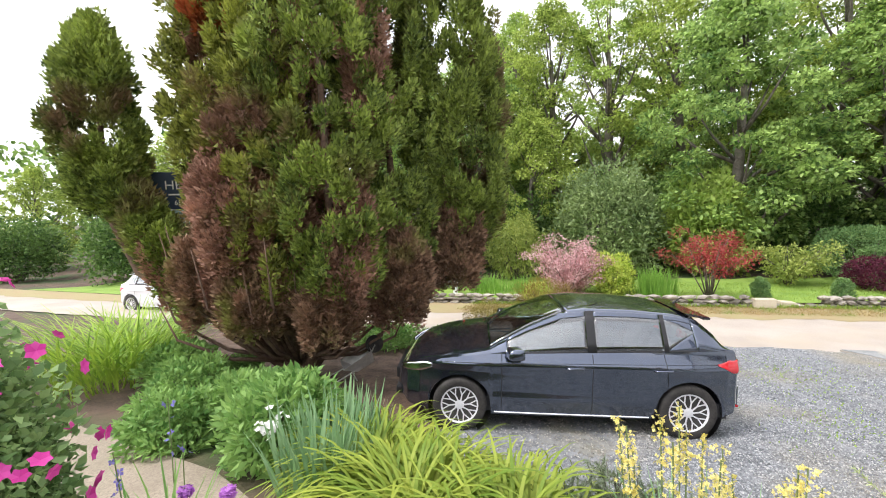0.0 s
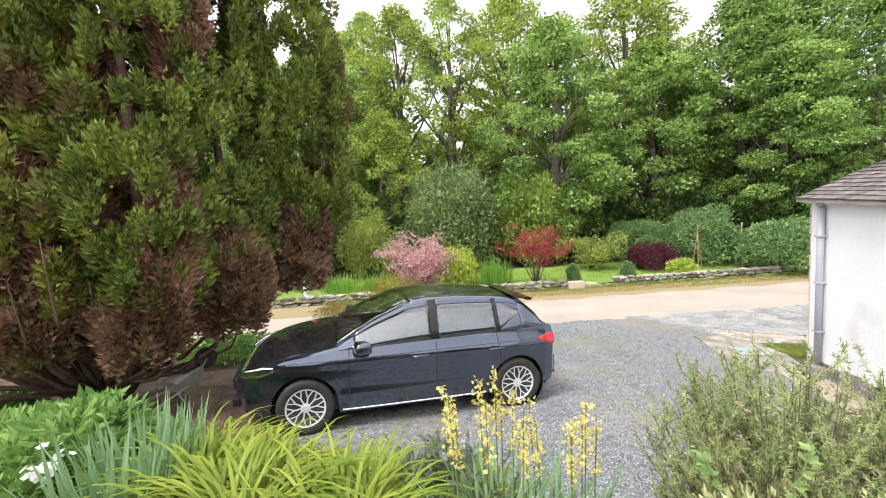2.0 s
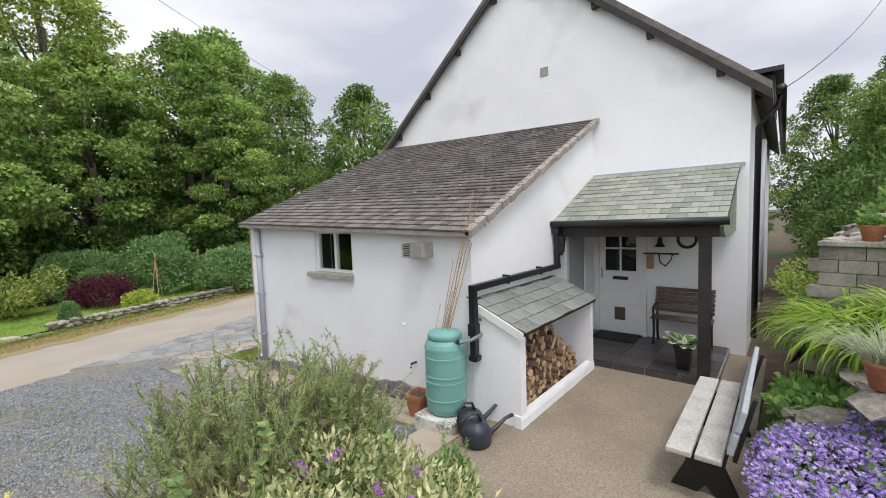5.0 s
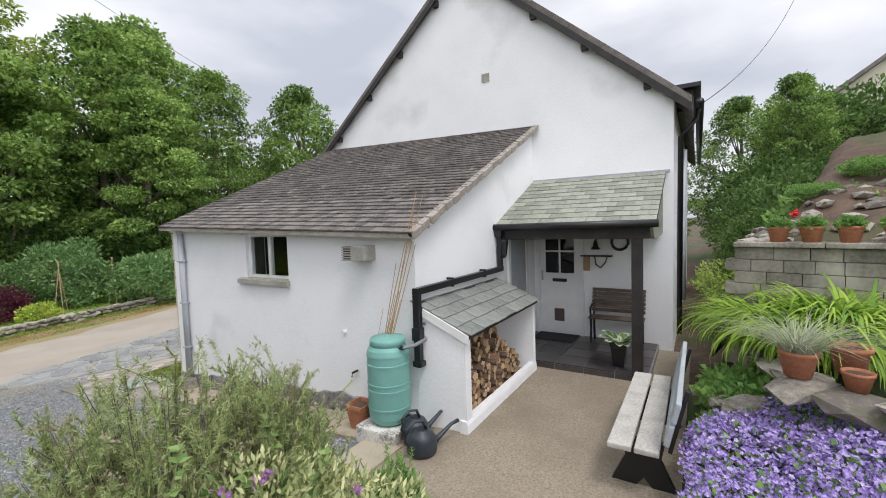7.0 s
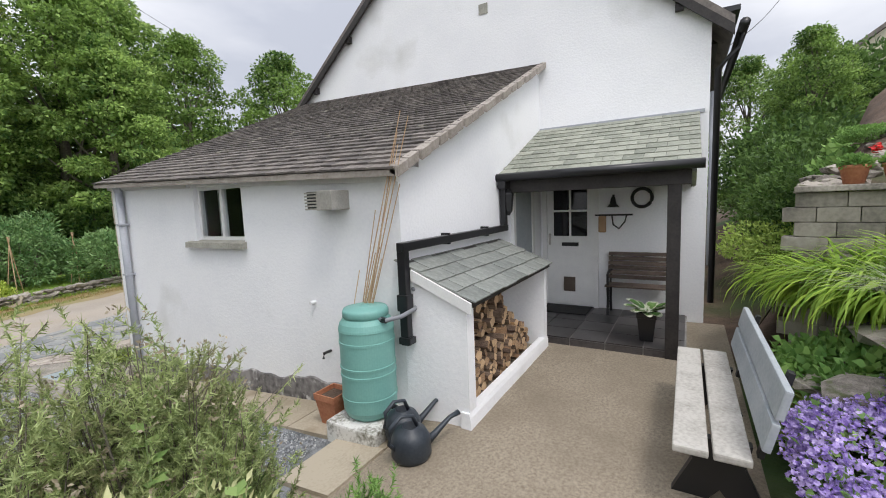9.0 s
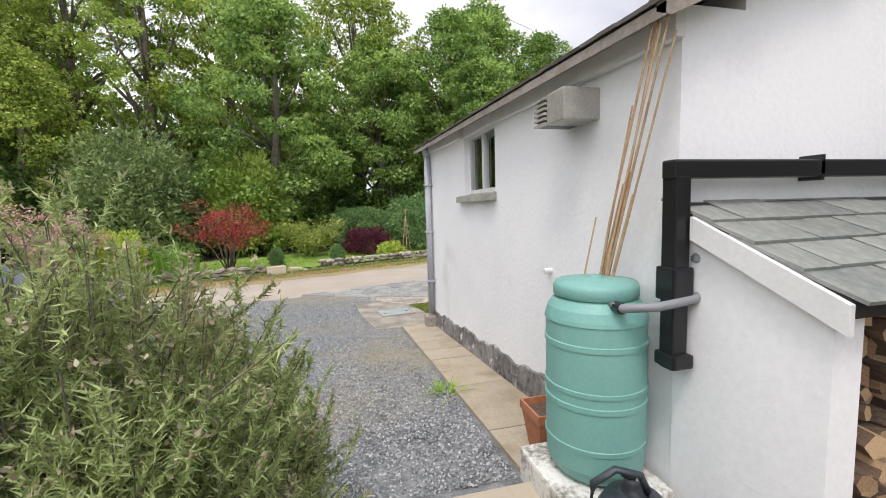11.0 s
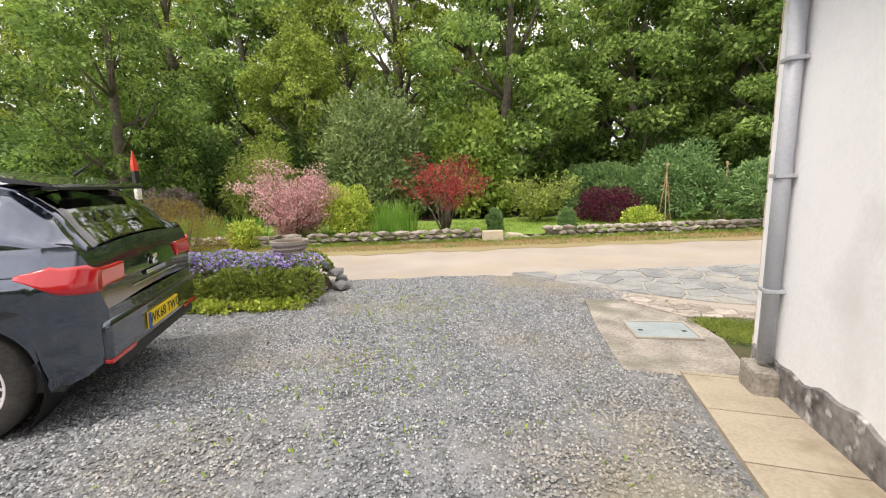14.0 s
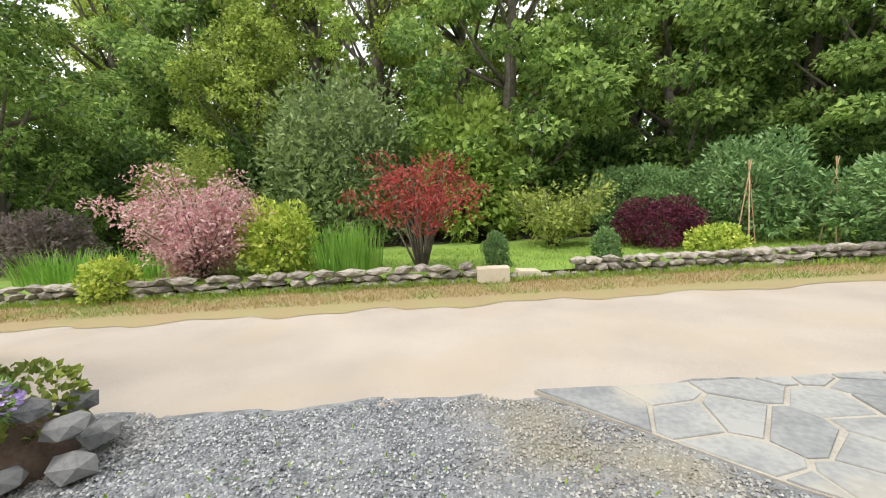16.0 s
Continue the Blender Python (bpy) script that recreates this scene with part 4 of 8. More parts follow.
    for x, ys in ((-0.05, (-0.36, 0.36)), (-0.95, (-0.36, 0.36))):
        for y in ys:
            part("seat", boxm((x - 0.1, y - 0.25, 0.4), (x + 0.4, y + 0.25, 0.58), 0.05), M_CABIN, car)
            part("seat_back", boxm((-0.09, -0.24, 0.0), (0.07, 0.24, 0.52), 0.05, pose(x - 0.12, y, 0.5, 0, -14, 0)), M_CABIN, car)
            part("headrest", boxm((-0.05, -0.13, 0.0), (0.05, 0.13, 0.17), 0.04, pose(x - 0.28, y, 1.05, 0, -10, 0)), M_CABIN, car)
    # wheel wells
    for ax in (AXF, AXR):
        for s in (1, -1):
            bm = bmesh.new()
            tube(bm, [(ax, s * 0.60, 0.31), (ax, s * 0.84, 0.31)], ARCH + 0.004, 28, cap=False)
            box(bm, (ax - ARCH, s * 0.60, 0.24), (ax + ARCH, s * 0.59, 0.31 + ARCH))
            part("wheel_well", bm, M_TRIM, car)
    # wheels
    def wheel():
        w = thing("wheel", (0, 0, 0), "", "")
        bm = bmesh.new()
        prof = [(0.205, -0.085), (0.225, -0.10), (0.285, -0.105), (0.308, -0.09), (WR, -0.06), (WR, 0.06), (0.308, 0.09), (0.285, 0.105), (0.225, 0.10), (0.205, 0.085)]
        lathe(bm, prof, 40, pose(0, 0, 0, 90, 0, 0))
        part("tyre", bm, M_TYRE, w, "black rubber tyre", True)
        bm = bmesh.new()
        ring = [(0.20, 0.088), (0.218, 0.098), (0.222, 0.088), (0.214, 0.0), (0.20, 0.0)]
        mm = pose(0, 0, 0, 90, 0, 0)
        rows = []
        for r, h in ring + ring[:1]:
            rows.append([bm.verts.new(mm @ Vector((r * math.cos(t), r * math.sin(t), h))) for t in np.linspace(0, 2 * math.pi, 48, endpoint=False)])
        for a, b in zip(rows, rows[1:]):
            for k in range(48):
                bm.faces.new((a[k], a[(k + 1) % 48], b[(k + 1) % 48], b[k]))
        def spoke(a0, r0, a1, r1, wd):
            p, q = Vector((r0 * math.cos(a0), r0 * math.sin(a0), 0.082)), Vector((r1 * math.cos(a1), r1 * math.sin(a1), 0.092))
            d = (q - p)
            mid = (p + q) / 2
            ang = math.atan2(d.y, d.x)
            box(bm, (-d.length / 2, -wd / 2, -0.03), (d.length / 2, wd / 2, 0.0), 0, mm @ pose(mid.x, mid.y, 0.088, 0, 0, math.degrees(ang)))
        for i in range(10):
            a = 2 * math.pi * i / 10
            spoke(a, 0.045, a + 0.10, 0.125, 0.017)
            spoke(a + 0.10, 0.118, a + 0.30, 0.208, 0.014)
            spoke(a + 0.10, 0.118, a - 0.10, 0.208, 0.014)
        lathe(bm, [(0.055, 0.05), (0.055, 0.085), (0.03, 0.094), (0.028, 0.094)], 20, mm)
        part("rim", bm, M_ALLOY, w, "silver multi-spoke alloy rim")
        bm = bmesh.new()
        lathe(bm, [(0.20, -0.02), (0.20, 0.0), (0.02, 0.0)], 24, mm)
        part("brake_disc", bm, M_TRIM, w)
        return w
    proto = wheel()
    ws = [proto, copy_thing(proto, Matrix()), copy_thing(proto, Matrix()), copy_thing(proto, Matrix())]
    for w, (ax, s) in zip(ws, ((AXF, 1), (AXR, 1), (AXF, -1), (AXR, -1))):
        for key in ("label", "category"):
            if key in w:
                del w[key]
        w.parent = car
        w.matrix_basis = pose(ax, s * 0.765, WR, 0, 0, 180 if s > 0 else 0)
    # lights, mirrors, handles, trim
    for s in (1, -1):
        hv, hf = grid_sheet(np.linspace(1.60, 2.0, 14), np.linspace(0, 1, 5), lambda u, v: (u, s * (flank(u, 0.70) + 0.006), np.interp(u, [1.60, 1.72, 2.0], [0.745, 0.69, 0.635]) + v * np.interp(u, [1.60, 1.72, 1.9, 2.0], [0.045, 0.105, 0.09, 0.05])))
        lamp = obj("headlight", indexed_mesh("headlight", hv, hf if s < 0 else hf[:, ::-1], True), M_CHROME, car, "clear headlight with bright reflector")
        sd = lamp.modifiers.new("thick", "SOLIDIFY")
        sd.thickness, sd.offset = 0.03, 0.0
        def lamp_at(u, v):
            z = 0.755 + np.interp(u, [-1.99, -1.80, -1.58], [0.0, 0.02, 0.10]) + v * np.interp(u, [-1.99, -1.95, -1.75, -1.58], [0.13, 0.15, 0.12, 0.02])
            return u, s * (flank(u, z) + 0.003), z
        lv, lf = grid_sheet(np.linspace(-1.58, -2.01, 16), np.linspace(0, 1, 8), lamp_at)
        lamp = obj("tail_light", indexed_mesh("tail_light", lv, lf if s > 0 else lf[:, ::-1], True), M_REDLAMP, car, "red tail light")
        sd = lamp.modifiers.new("thick", "SOLIDIFY")
        sd.thickness, sd.offset = 0.014, 0.0
        part("tail_light_inner", boxm((-2.016, s * 0.42, 0.77), (-1.955, s * 0.69, 0.88), 0.015), M_REDLAMP, car, "red tail light")
        part("reflector", boxm((-2.055, s * 0.42, 0.335), (-1.99, s * 0.70, 0.358), 0.004), M_REDLAMP, car)
        bm = boxm((-0.09, -0.10, -0.06), (0.09, 0.10, 0.065), 0.045, pose(0.66, s * 1.0, 0.985, 0, 0, s * 12))
        part("door_mirror", bm, M_PAINT, car, smooth=True)
        part("mirror_arm", boxm((0.62, s * 0.86, 0.93), (0.70, s * 0.95, 0.955)), M_TRIM, car)
        for x in (-0.02, -0.98):
            y = float(flank(x, 0.80)) + 0.012
            bm = bmesh.new()
            tube(bm, [(x - 0.10, s * (y - 0.02), 0.80), (x - 0.085, s * (y + 0.015), 0.803), (x + 0.085, s * (y + 0.015), 0.797), (x + 0.10, s * (y - 0.02), 0.795)], 0.013, 8)
            part("door_handle", bm, M_PAINT, car, smooth=True)
        bm = bmesh.new()
        px = np.linspace(-0.86, 0.88, 12)
        tube(bm, [(x, s * (float(flank(x, 0.225)) + 0.004), 0.235) for x in px], 0.011, 6)
        part("sill_trim", bm, M_CHROME, car)
        for x, za, zb in ((0.80, 0.26, 0.93), (-0.22, 0.24, 0.94), (-1.03, 0.62, 0.98)):
            bm = bmesh.new()
            tube(bm, [(x - (0.12 * (0.75 - z) if x < -1 else 0), s * (float(flank(x, z)) + 0.0005), z) for z in np.linspace(za, zb, 10)], 0.0045, 4)
            part("door_gap", bm, M_TRIM, car)
        # crease along the doors
        bm = bmesh.new()
        tube(bm, [(x, s * (float(flank(x, 0.845 + 0.03 * -x * 0.5)) - 0.001), 0.845 - 0.015 * x) for x in np.linspace(-1.6, 1.45, 24)], 0.006, 6)
        part("shoulder_line", bm, M_PAINT, car, smooth=True)
        bm = bmesh.new()
        tube(bm, [(0.93 - i * 0.06, s * (0.16 + i * 0.1), float(car_top(0.93 - i * 0.06)) + 0.012) for i in range(5)], 0.008, 5)
        part("wiper", bm, M_TRIM, car)
    part("rear_bumper", boxm((-2.05, -0.70, 0.33), (-1.93, 0.70, 0.58), 0.04), M_PAINT, car, smooth=True)
    part("bumper_insert", boxm((-2.045, -0.62, 0.27), (-1.93, 0.62, 0.345), 0.02), M_TRIM, car)
    part("front_grille", boxm((2.04, -0.36, 0.42), (2.108, 0.36, 0.56), 0.02), M_TRIM, car)
    part("lower_grille", boxm((1.99, -0.50, 0.27), (2.09, 0.50, 0.37), 0.02), M_TRIM, car)
    part("tailgate_strip", boxm((-2.03, -0.36, 0.70), (-2.0, 0.36, 0.712)), M_CHROME, car)
    plate = part("number_plate", boxm((-2.072, -0.26, 0.385), (-2.056, 0.26, 0.495), 0.004), M_PLATE, car, "yellow number plate")
    part("plate_recess", boxm((-2.052, -0.33, 0.365), (-1.97, 0.33, 0.515), 0.01), M_PAINT, car)
    part("plate_band", boxm((-2.0755, 0.215, 0.387), (-2.0722, 0.258, 0.493)), M_PLATEBLUE, plate)
    curve = bpy.data.curves.new("plate_text", "FONT")
    curve.body, curve.size, curve.extrude = "WK68 TWG", 0.098, 0.0008
    curve.align_x, curve.align_y = "CENTER", "CENTER"
    curve.materials.append(M_INK)
    txt = new("plate_text", curve)
    txt.parent = plate
    txt.matrix_basis = pose(-1.65 - 0.424 * 0.62 - 0.0005, -0.02, 0.44, 90, 0, -90)
    bm = bmesh.new()
    prism(bm, [(-0.035, 0.855), (0.035, 0.855), (0.035, 0.835), (-0.015, 0.835), (0.035, 0.805), (0.035, 0.785), (-0.035, 0.785), (-0.035, 0.805), (0.015, 0.805), (-0.035, 0.835)], "x", -2.022, -2.012)
    part("badge", bm, M_CHROME, car)
    part("model_mark", boxm((-2.03, -0.16, 0.735), (-2.022, 0.16, 0.765)), M_CHROME, car)
    part("aerial", tube(bmesh.new(), [(-1.45, 0, 1.385), (-1.56, 0, 1.47)], [0.012, 0.004], 6), M_TRIM, car)
    for me in {o.data for o in car.children_recursive if o.type == "MESH"}:
        n = len(me.vertices)
        co = np.empty(3 * n)
        me.vertices.foreach_get("co", co)
        co = co.reshape(-1, 3)
        if me.name.split(".")[0] not in ("tyre", "rim", "brake_disc"):
            co[:, 0] = np.where(co[:, 0] < -1.65, -1.65 + (co[:, 0] + 1.65) * 0.62, co[:, 0])
            me.vertices.foreach_set("co", co.ravel())
        if paint is not M_PAINT:
            for i, m in enumerate(me.materials):
                if m is M_PAINT:
                    me.materials[i] = paint
    return car


car = make_car(M_PAINT, "dark blue-grey metallic five-door hatchback parked on gravel")
cf, cr = Vector((-3.38, 3.80, 0.345)), Vector((-0.95, 5.27, 0.207))
mid = (cf + cr) / 2
yaw = math.degrees(math.atan2(cf.y - cr.y, cf.x - cr.x))
side_off = Vector((math.sin(radians(yaw)), -math.cos(radians(yaw)), 0)) * 0.87
car.matrix_basis = pose(mid.x + side_off.x, mid.y + side_off.y, mid.z, 0, -math.degrees(math.atan2(cf.z - cr.z, 2.76)), yaw)
car.scale = (1.06, 1.06, 1.06)

# ---- porch, wood store and the things along the cottage wall ----
M_TILEFLOOR = surface("dark_quarry_tile", (0.030, 0.027, 0.028), (0.075, 0.068, 0.068), scale=3, fine=30, rough=0.32, bump=0.05, vary=0.3)
M_GROUT = surface("grout", (0.20, 0.19, 0.18), (0.32, 0.31, 0.3), scale=8, fine=60, rough=0.9)
M_TEAL = surface("teal_plastic", (0.16, 0.37, 0.335), (0.20, 0.43, 0.385), scale=3, fine=60, rough=0.5, bump=0.03)
M_CANE = surface("bamboo_cane", (0.36, 0.22, 0.12), (0.56, 0.40, 0.25), scale=8, fine=60, rough=0.6, bump=0.1, vary=0.5)
M_HOSE = plain("grey_hose", (0.22, 0.23, 0.25), 0.5)
M_TERRA = surface("terracotta", (0.36, 0.13, 0.065), (0.50, 0.22, 0.12), scale=5, fine=40, rough=0.85, bump=0.1, spots=((0.42, 0.30, 0.22), 4.0, 0.58, 0.75))
M_CAN = surface("dark_blue_plastic", (0.018, 0.024, 0.034), (0.04, 0.05, 0.062), scale=6, fine=60, rough=0.45, bump=0.03)
M_WOODGREY = surface("weathered_bench_wood", (0.30, 0.28, 0.25), (0.52, 0.50, 0.46), scale=5, fine=40, rough=0.85, bump=0.25, vary=0.15)
M_BENCHPAINT = surface("grey_bench_paint", (0.30, 0.34, 0.37), (0.42, 0.45, 0.47), scale=4, fine=40, rough=0.7, bump=0.1)
M_DARKSLAT = surface("dark_stained_slat", (0.07, 0.05, 0.04), (0.16, 0.12, 0.095), scale=5, fine=40, rough=0.7, bump=0.2, vary=0.2)
M_IRON = plain("black_iron", (0.015, 0.015, 0.016), 0.5)
M_MAT = surface("door_mat", (0.012, 0.012, 0.013), (0.03, 0.03, 0.03), scale=20, fine=120, rough=0.95, bump=0.5)
M_LOGEND = surface("log_end", (0.22, 0.13, 0.07), (0.60, 0.42, 0.25), scale=9, fine=60, rough=0.85, bump=0.3, vary=0.55, contrast=(0.3, 0.7))
M_LOGBARK = surface("log_bark", (0.09, 0.06, 0.045), (0.24, 0.17, 0.12), scale=9, fine=40, rough=0.95, bump=0.6, vary=0.3)
M_LIT = plain("lit_bulb", (1.0, 0.72, 0.40), 0.4, emit=6.0)
M_METAL = surface("grey_metal", (0.34, 0.33, 0.30), (0.50, 0.48, 0.44), scale=8, fine=60, rough=0.5, metal=0.4, bump=0.05)
PX, FZ = 5.72, 0.62    # porch front line, porch floor

# floor: step, grout bed and big dark tiles
porch_floor = tagged(part("porch_floor", boxm((PX - 0.02, 0.45, 0.30), (GX - 0.003, SY - 0.003, FZ - 0.012)), M_GROUT), "dark quarry-tiled porch floor with pale joints", "floor", kind="structure")
tw, tl = 0.41, 0.41
for i in range(5):
    for j in range(5):
        x0, y0 = PX - 0.03 + i * tl, 0.47 + j * tw
        x1, y1 = min(x0 + tl - 0.012, GX - 0.005), min(y0 + tw - 0.012, SY - 0.006)
        if x1 > x0 and y1 > y0:
            part("tile", boxm((x0, y0, FZ - 0.014), (x1, y1, FZ)), M_TILEFLOOR, porch_floor)
for j in range(5):
    y0 = 0.47 + j * tw
    part("riser_tile", boxm((PX - 0.042, y0, 0.50), (PX - 0.026, min(y0 + tw - 0.012, SY - 0.1), FZ - 0.016)), M_TILEFLOOR, porch_floor)

porch = thing("porch", (6.5, 1.5, FZ), "open porch with slate roof on a black timber post", "porch")


def ppart(name, bm, mat, label="", parent=None, smooth=False):
    bmesh.ops.translate(bm, verts=bm.verts[:], vec=-Vector((6.5, 1.5, FZ)))
    return part(name, bm, mat, parent or porch, label, smooth)


post = ppart("post", boxm((PX - 0.065, 0.53, FZ - 0.10), (PX + 0.065, 0.66, 2.46), 0.01), M_BLACKWOOD, "black timber post")
ppart("beam", boxm((PX - 0.07, 0.44, 2.43), (PX + 0.08, SY - 0.005, 2.60), 0.01), M_BLACKWOOD, "black timber beam")
pe, pr = 2.66, 3.42
e1, e2, e3, e4 = (PX - 0.14, 0.36, pe), (PX - 0.14, SY - 0.006, pe), (GX - 0.004, SY - 0.006, pr), (GX - 0.004, 0.36, pr)
bm = bmesh.new()
top = [bm.verts.new(p) for p in (e1, e2, e3, e4)]
low = [bm.verts.new(Vector(p) - Vector((0, 0, 0.05))) for p in (e1, e2, e3, e4)]
bm.faces.new(top)
bm.faces.new(low[::-1])
for i in range(4):
    bm.faces.new((top[i], low[i], low[(i + 1) % 4], top[(i + 1) % 4]))
bmesh.ops.recalc_face_normals(bm, faces=bm.faces[:])
proof = ppart("porch_roof", bm, M_BLACKWOOD, "mossy grey-green slate roof")
bm = bmesh.new()
prism(bm, [(PX - 0.1, pe - 0.1), (GX - 0.004, pr - 0.1), (GX - 0.004, 2.45), (GX - 0.3, 2.42), (PX + 0.1, 2.42)], "y", 0.40, 0.44)
ppart("slate_cheek", bm, M_SLATE)
bm = bmesh.new()
tube(bm, [(PX - 0.20, 0.33, pe - 0.03), (PX - 0.20, SY + 0.02, pe - 0.04)], 0.052, 10)
ppart("porch_gutter", bm, M_BLACK, smooth=True)
bm = bmesh.new()
box(bm, (GX - 0.02, 0.3, pr - 0.02), (GX + 0.0, SY - 0.01, pr + 0.025))
ppart("lead_flashing", bm, M_GREYPIPE)

# the long black gutter and downpipe across the side wall
rain = thing("rain_pipe", (5.0, SY - 0.06, 2.0), "black plastic rain pipe running across the white wall", "rain pipe")


def rpart(name, bm, mat, smooth=False):
    bmesh.ops.translate(bm, verts=bm.verts[:], vec=-Vector((5.0, SY - 0.06, 2.0)))
    return part(name, bm, mat, rain, "", smooth)


rpart("hopper", boxm((5.50, SY - 0.12, 2.48), (5.66, SY - 0.01, 2.64), 0.015), M_BLACK)
rpart("drop_pipe", boxm((5.56, SY - 0.09, 1.97), (5.63, SY - 0.02, 2.50), 0.008), M_BLACK)
rpart("cross_pipe", boxm((3.325, SY - 0.10, 1.955), (5.63, SY - 0.03, 2.03), 0.01), M_BLACK)
rpart("down_pipe", boxm((3.335, SY - 0.10, 1.17), (3.408, SY - 0.025, 1.97), 0.008), M_BLACK)
rpart("diverter", boxm((3.322, SY - 0.115, 1.46), (3.42, SY - 0.01, 1.60), 0.012), M_BLACK)
rpart("pipe_shoe", boxm((3.322, SY - 0.125, 1.18), (3.42, SY - 0.01, 1.24), 0.012), M_BLACK)
for x in (4.1, 5.0):
    rpart("bracket", boxm((x - 0.009, SY - 0.10, 1.94), (x + 0.009, SY - 0.005, 2.05)), M_BLACK)
bm = bmesh.new()
tube(bm, [(3.15, 2.60, 1.435), (3.145, 2.50, 1.437), (3.25, 2.43, 1.45), (3.42, 2.42, 1.47), (3.50, 2.42, 1.53), (3.49, 2.42, 1.61), (3.42, 2.43, 1.64)], 0.019, 8)
rpart("hose", bm, M_HOSE, True)

# wood store
store = thing("wood_store", (4.5, 2.2, 0.5), "white-rendered wood store with slate roof against the cottage", "wood store")


def spart(name, bm, mat, label="", parent=None):
    bmesh.ops.translate(bm, verts=bm.verts[:], vec=-Vector((4.5, 2.2, 0.5)))
    return part(name, bm, mat, parent or store, label)


sx0, sx1, sy0 = 3.43, 5.56, 1.94
roof_z = lambda y: 1.565 + (y - 1.86) * 0.435
bm = bmesh.new()
prism(bm, [(sy0, 0.3), (SY - 0.003, 0.3), (SY - 0.003, roof_z(SY) - 0.06), (sy0, roof_z(sy0) - 0.06)], "x", sx0, sx0 + 0.12)
spart("left_wall", bm, M_WALL)
bm = bmesh.new()
prism(bm, [(sy0, 0.3), (SY - 0.003, 0.3), (SY - 0.003, roof_z(SY) - 0.06), (sy0, roof_z(sy0) - 0.06)], "x", sx1 - 0.1, sx1)
spart("right_wall", bm, M_WALL)
bm = bmesh.new()
prism(bm, [(sy0 - 0.03, 0.3), (sy0 + 0.08, 0.3), (sy0 + 0.07, 0.66), (sy0 + 0.0, 0.66), (sy0 - 0.012, 0.62)], "x", sx0 - 0.02, sx1 + 0.0)
spart("front_kerb", bm, M_WALL, "white-rendered low front kerb")
spart("store_floor", boxm((sx0 + 0.12, sy0 + 0.08, 0.3), (sx1 - 0.1, SY - 0.003, 0.56)), M_CONC)
bm = bmesh.new()
prism(bm, [(1.89, roof_z(1.89) - 0.055), (SY - 0.02, roof_z(SY) - 0.055), (SY - 0.02, roof_z(SY) - 0.005), (1.89, roof_z(1.89) - 0.005)], "x", sx0 - 0.012, sx1 - 0.03)
sroof = spart("store_roof", bm, M_BLACKWOOD, "grey slate roof")
bm = bmesh.new()
prism(bm, [(1.885, roof_z(1.885) - 0.10), (2.43, roof_z(2.43) - 0.10), (2.43, roof_z(2.43) - 0.01), (1.885, roof_z(1.885) - 0.01)], "x", sx0 - 0.036, sx0 - 0.014)
spart("barge_strip", bm, M_FRAME)
tile_roof((sx0 - 0.018, 1.87, roof_z(1.87)), (sx1 - sx0 + 0.003, 0, 0), (0, SY - 1.89, roof_z(SY) - roof_z(1.89)), 4, 7, M_SLATE_GREY, sroof, thick=0.012, name="slate", seed=6, lift=0.002)
tile_roof(e1, Vector(e2) - Vector(e1), Vector(e4) - Vector(e1), 11, 10, M_SLATE, proof, thick=0.010, name="slate", seed=7, lift=0.004)

# split logs in the store
rng = np.random.default_rng(21)
log_meshes = []
for k in range(7):
    n = [5, 6, 9, 4, 7, 8, 5][k]
    bm = bmesh.new()
    pts = []
    for i in range(n):
        a = 2 * math.pi * i / n + rng.uniform(-0.2, 0.2)
        r = rng.uniform(0.75, 1.05)
        pts.append((r * math.cos(a), r * math.sin(a) * rng.uniform(0.75, 1)))
    prism(bm, pts, "y", 0, 1)
    me = bpy.data.meshes.new("log")
    bm.to_mesh(me)
    bm.free()
    me.materials.append(M_LOGBARK)
    me.materials.append(M_LOGEND)
    for p in me.polygons:
        p.material_index = 1 if abs(p.normal.y) > 0.9 or (k % 2 == 0 and p.index % 3 == 0) else 0
    log_meshes.append(me)
x = sx0 + 0.17
col = 0
while x < 5.25:
    z = 0.60
    topz = np.interp(x, [3.5, 4.5, 4.9, 5.25], [1.44, 1.43, 1.08, 0.72])
    while z < topz:
        r = rng.uniform(0.038, 0.068)
        ob = new("log", log_meshes[rng.integers(7)])
        d = rng.uniform(0.28, 0.36)
        yy = sy0 + 0.085 + rng.uniform(0, 0.10) + (0.08 if z > 1.0 else 0)
        ob.matrix_basis = Matrix.Translation((x + rng.uniform(-0.02, 0.02), yy, z + r * 0.6)) @ Euler((rng.uniform(-0.12, 0.12), rng.uniform(0, 6), rng.uniform(-0.25, 0.25))).to_matrix().to_4x4() @ Matrix.Diagonal((r, d, r, 1))
        tagged(ob, "split firewood log with pale cut end in the store", "log", "stacked firewood")
        z += r * 1.45
    x += 0.088

# front door, side door and things on the porch wall
door = thing("door", (GX, 2.05, FZ), "white-painted door with four dark panes and a cat flap", "door", kind="structure")
door.name = "door_1"


def dpart(name, bm, mat, label="", parent=None, o=(GX, 2.05, FZ)):
    bmesh.ops.translate(bm, verts=bm.verts[:], vec=-Vector(o))
    return part(name, bm, mat, parent or door, label)


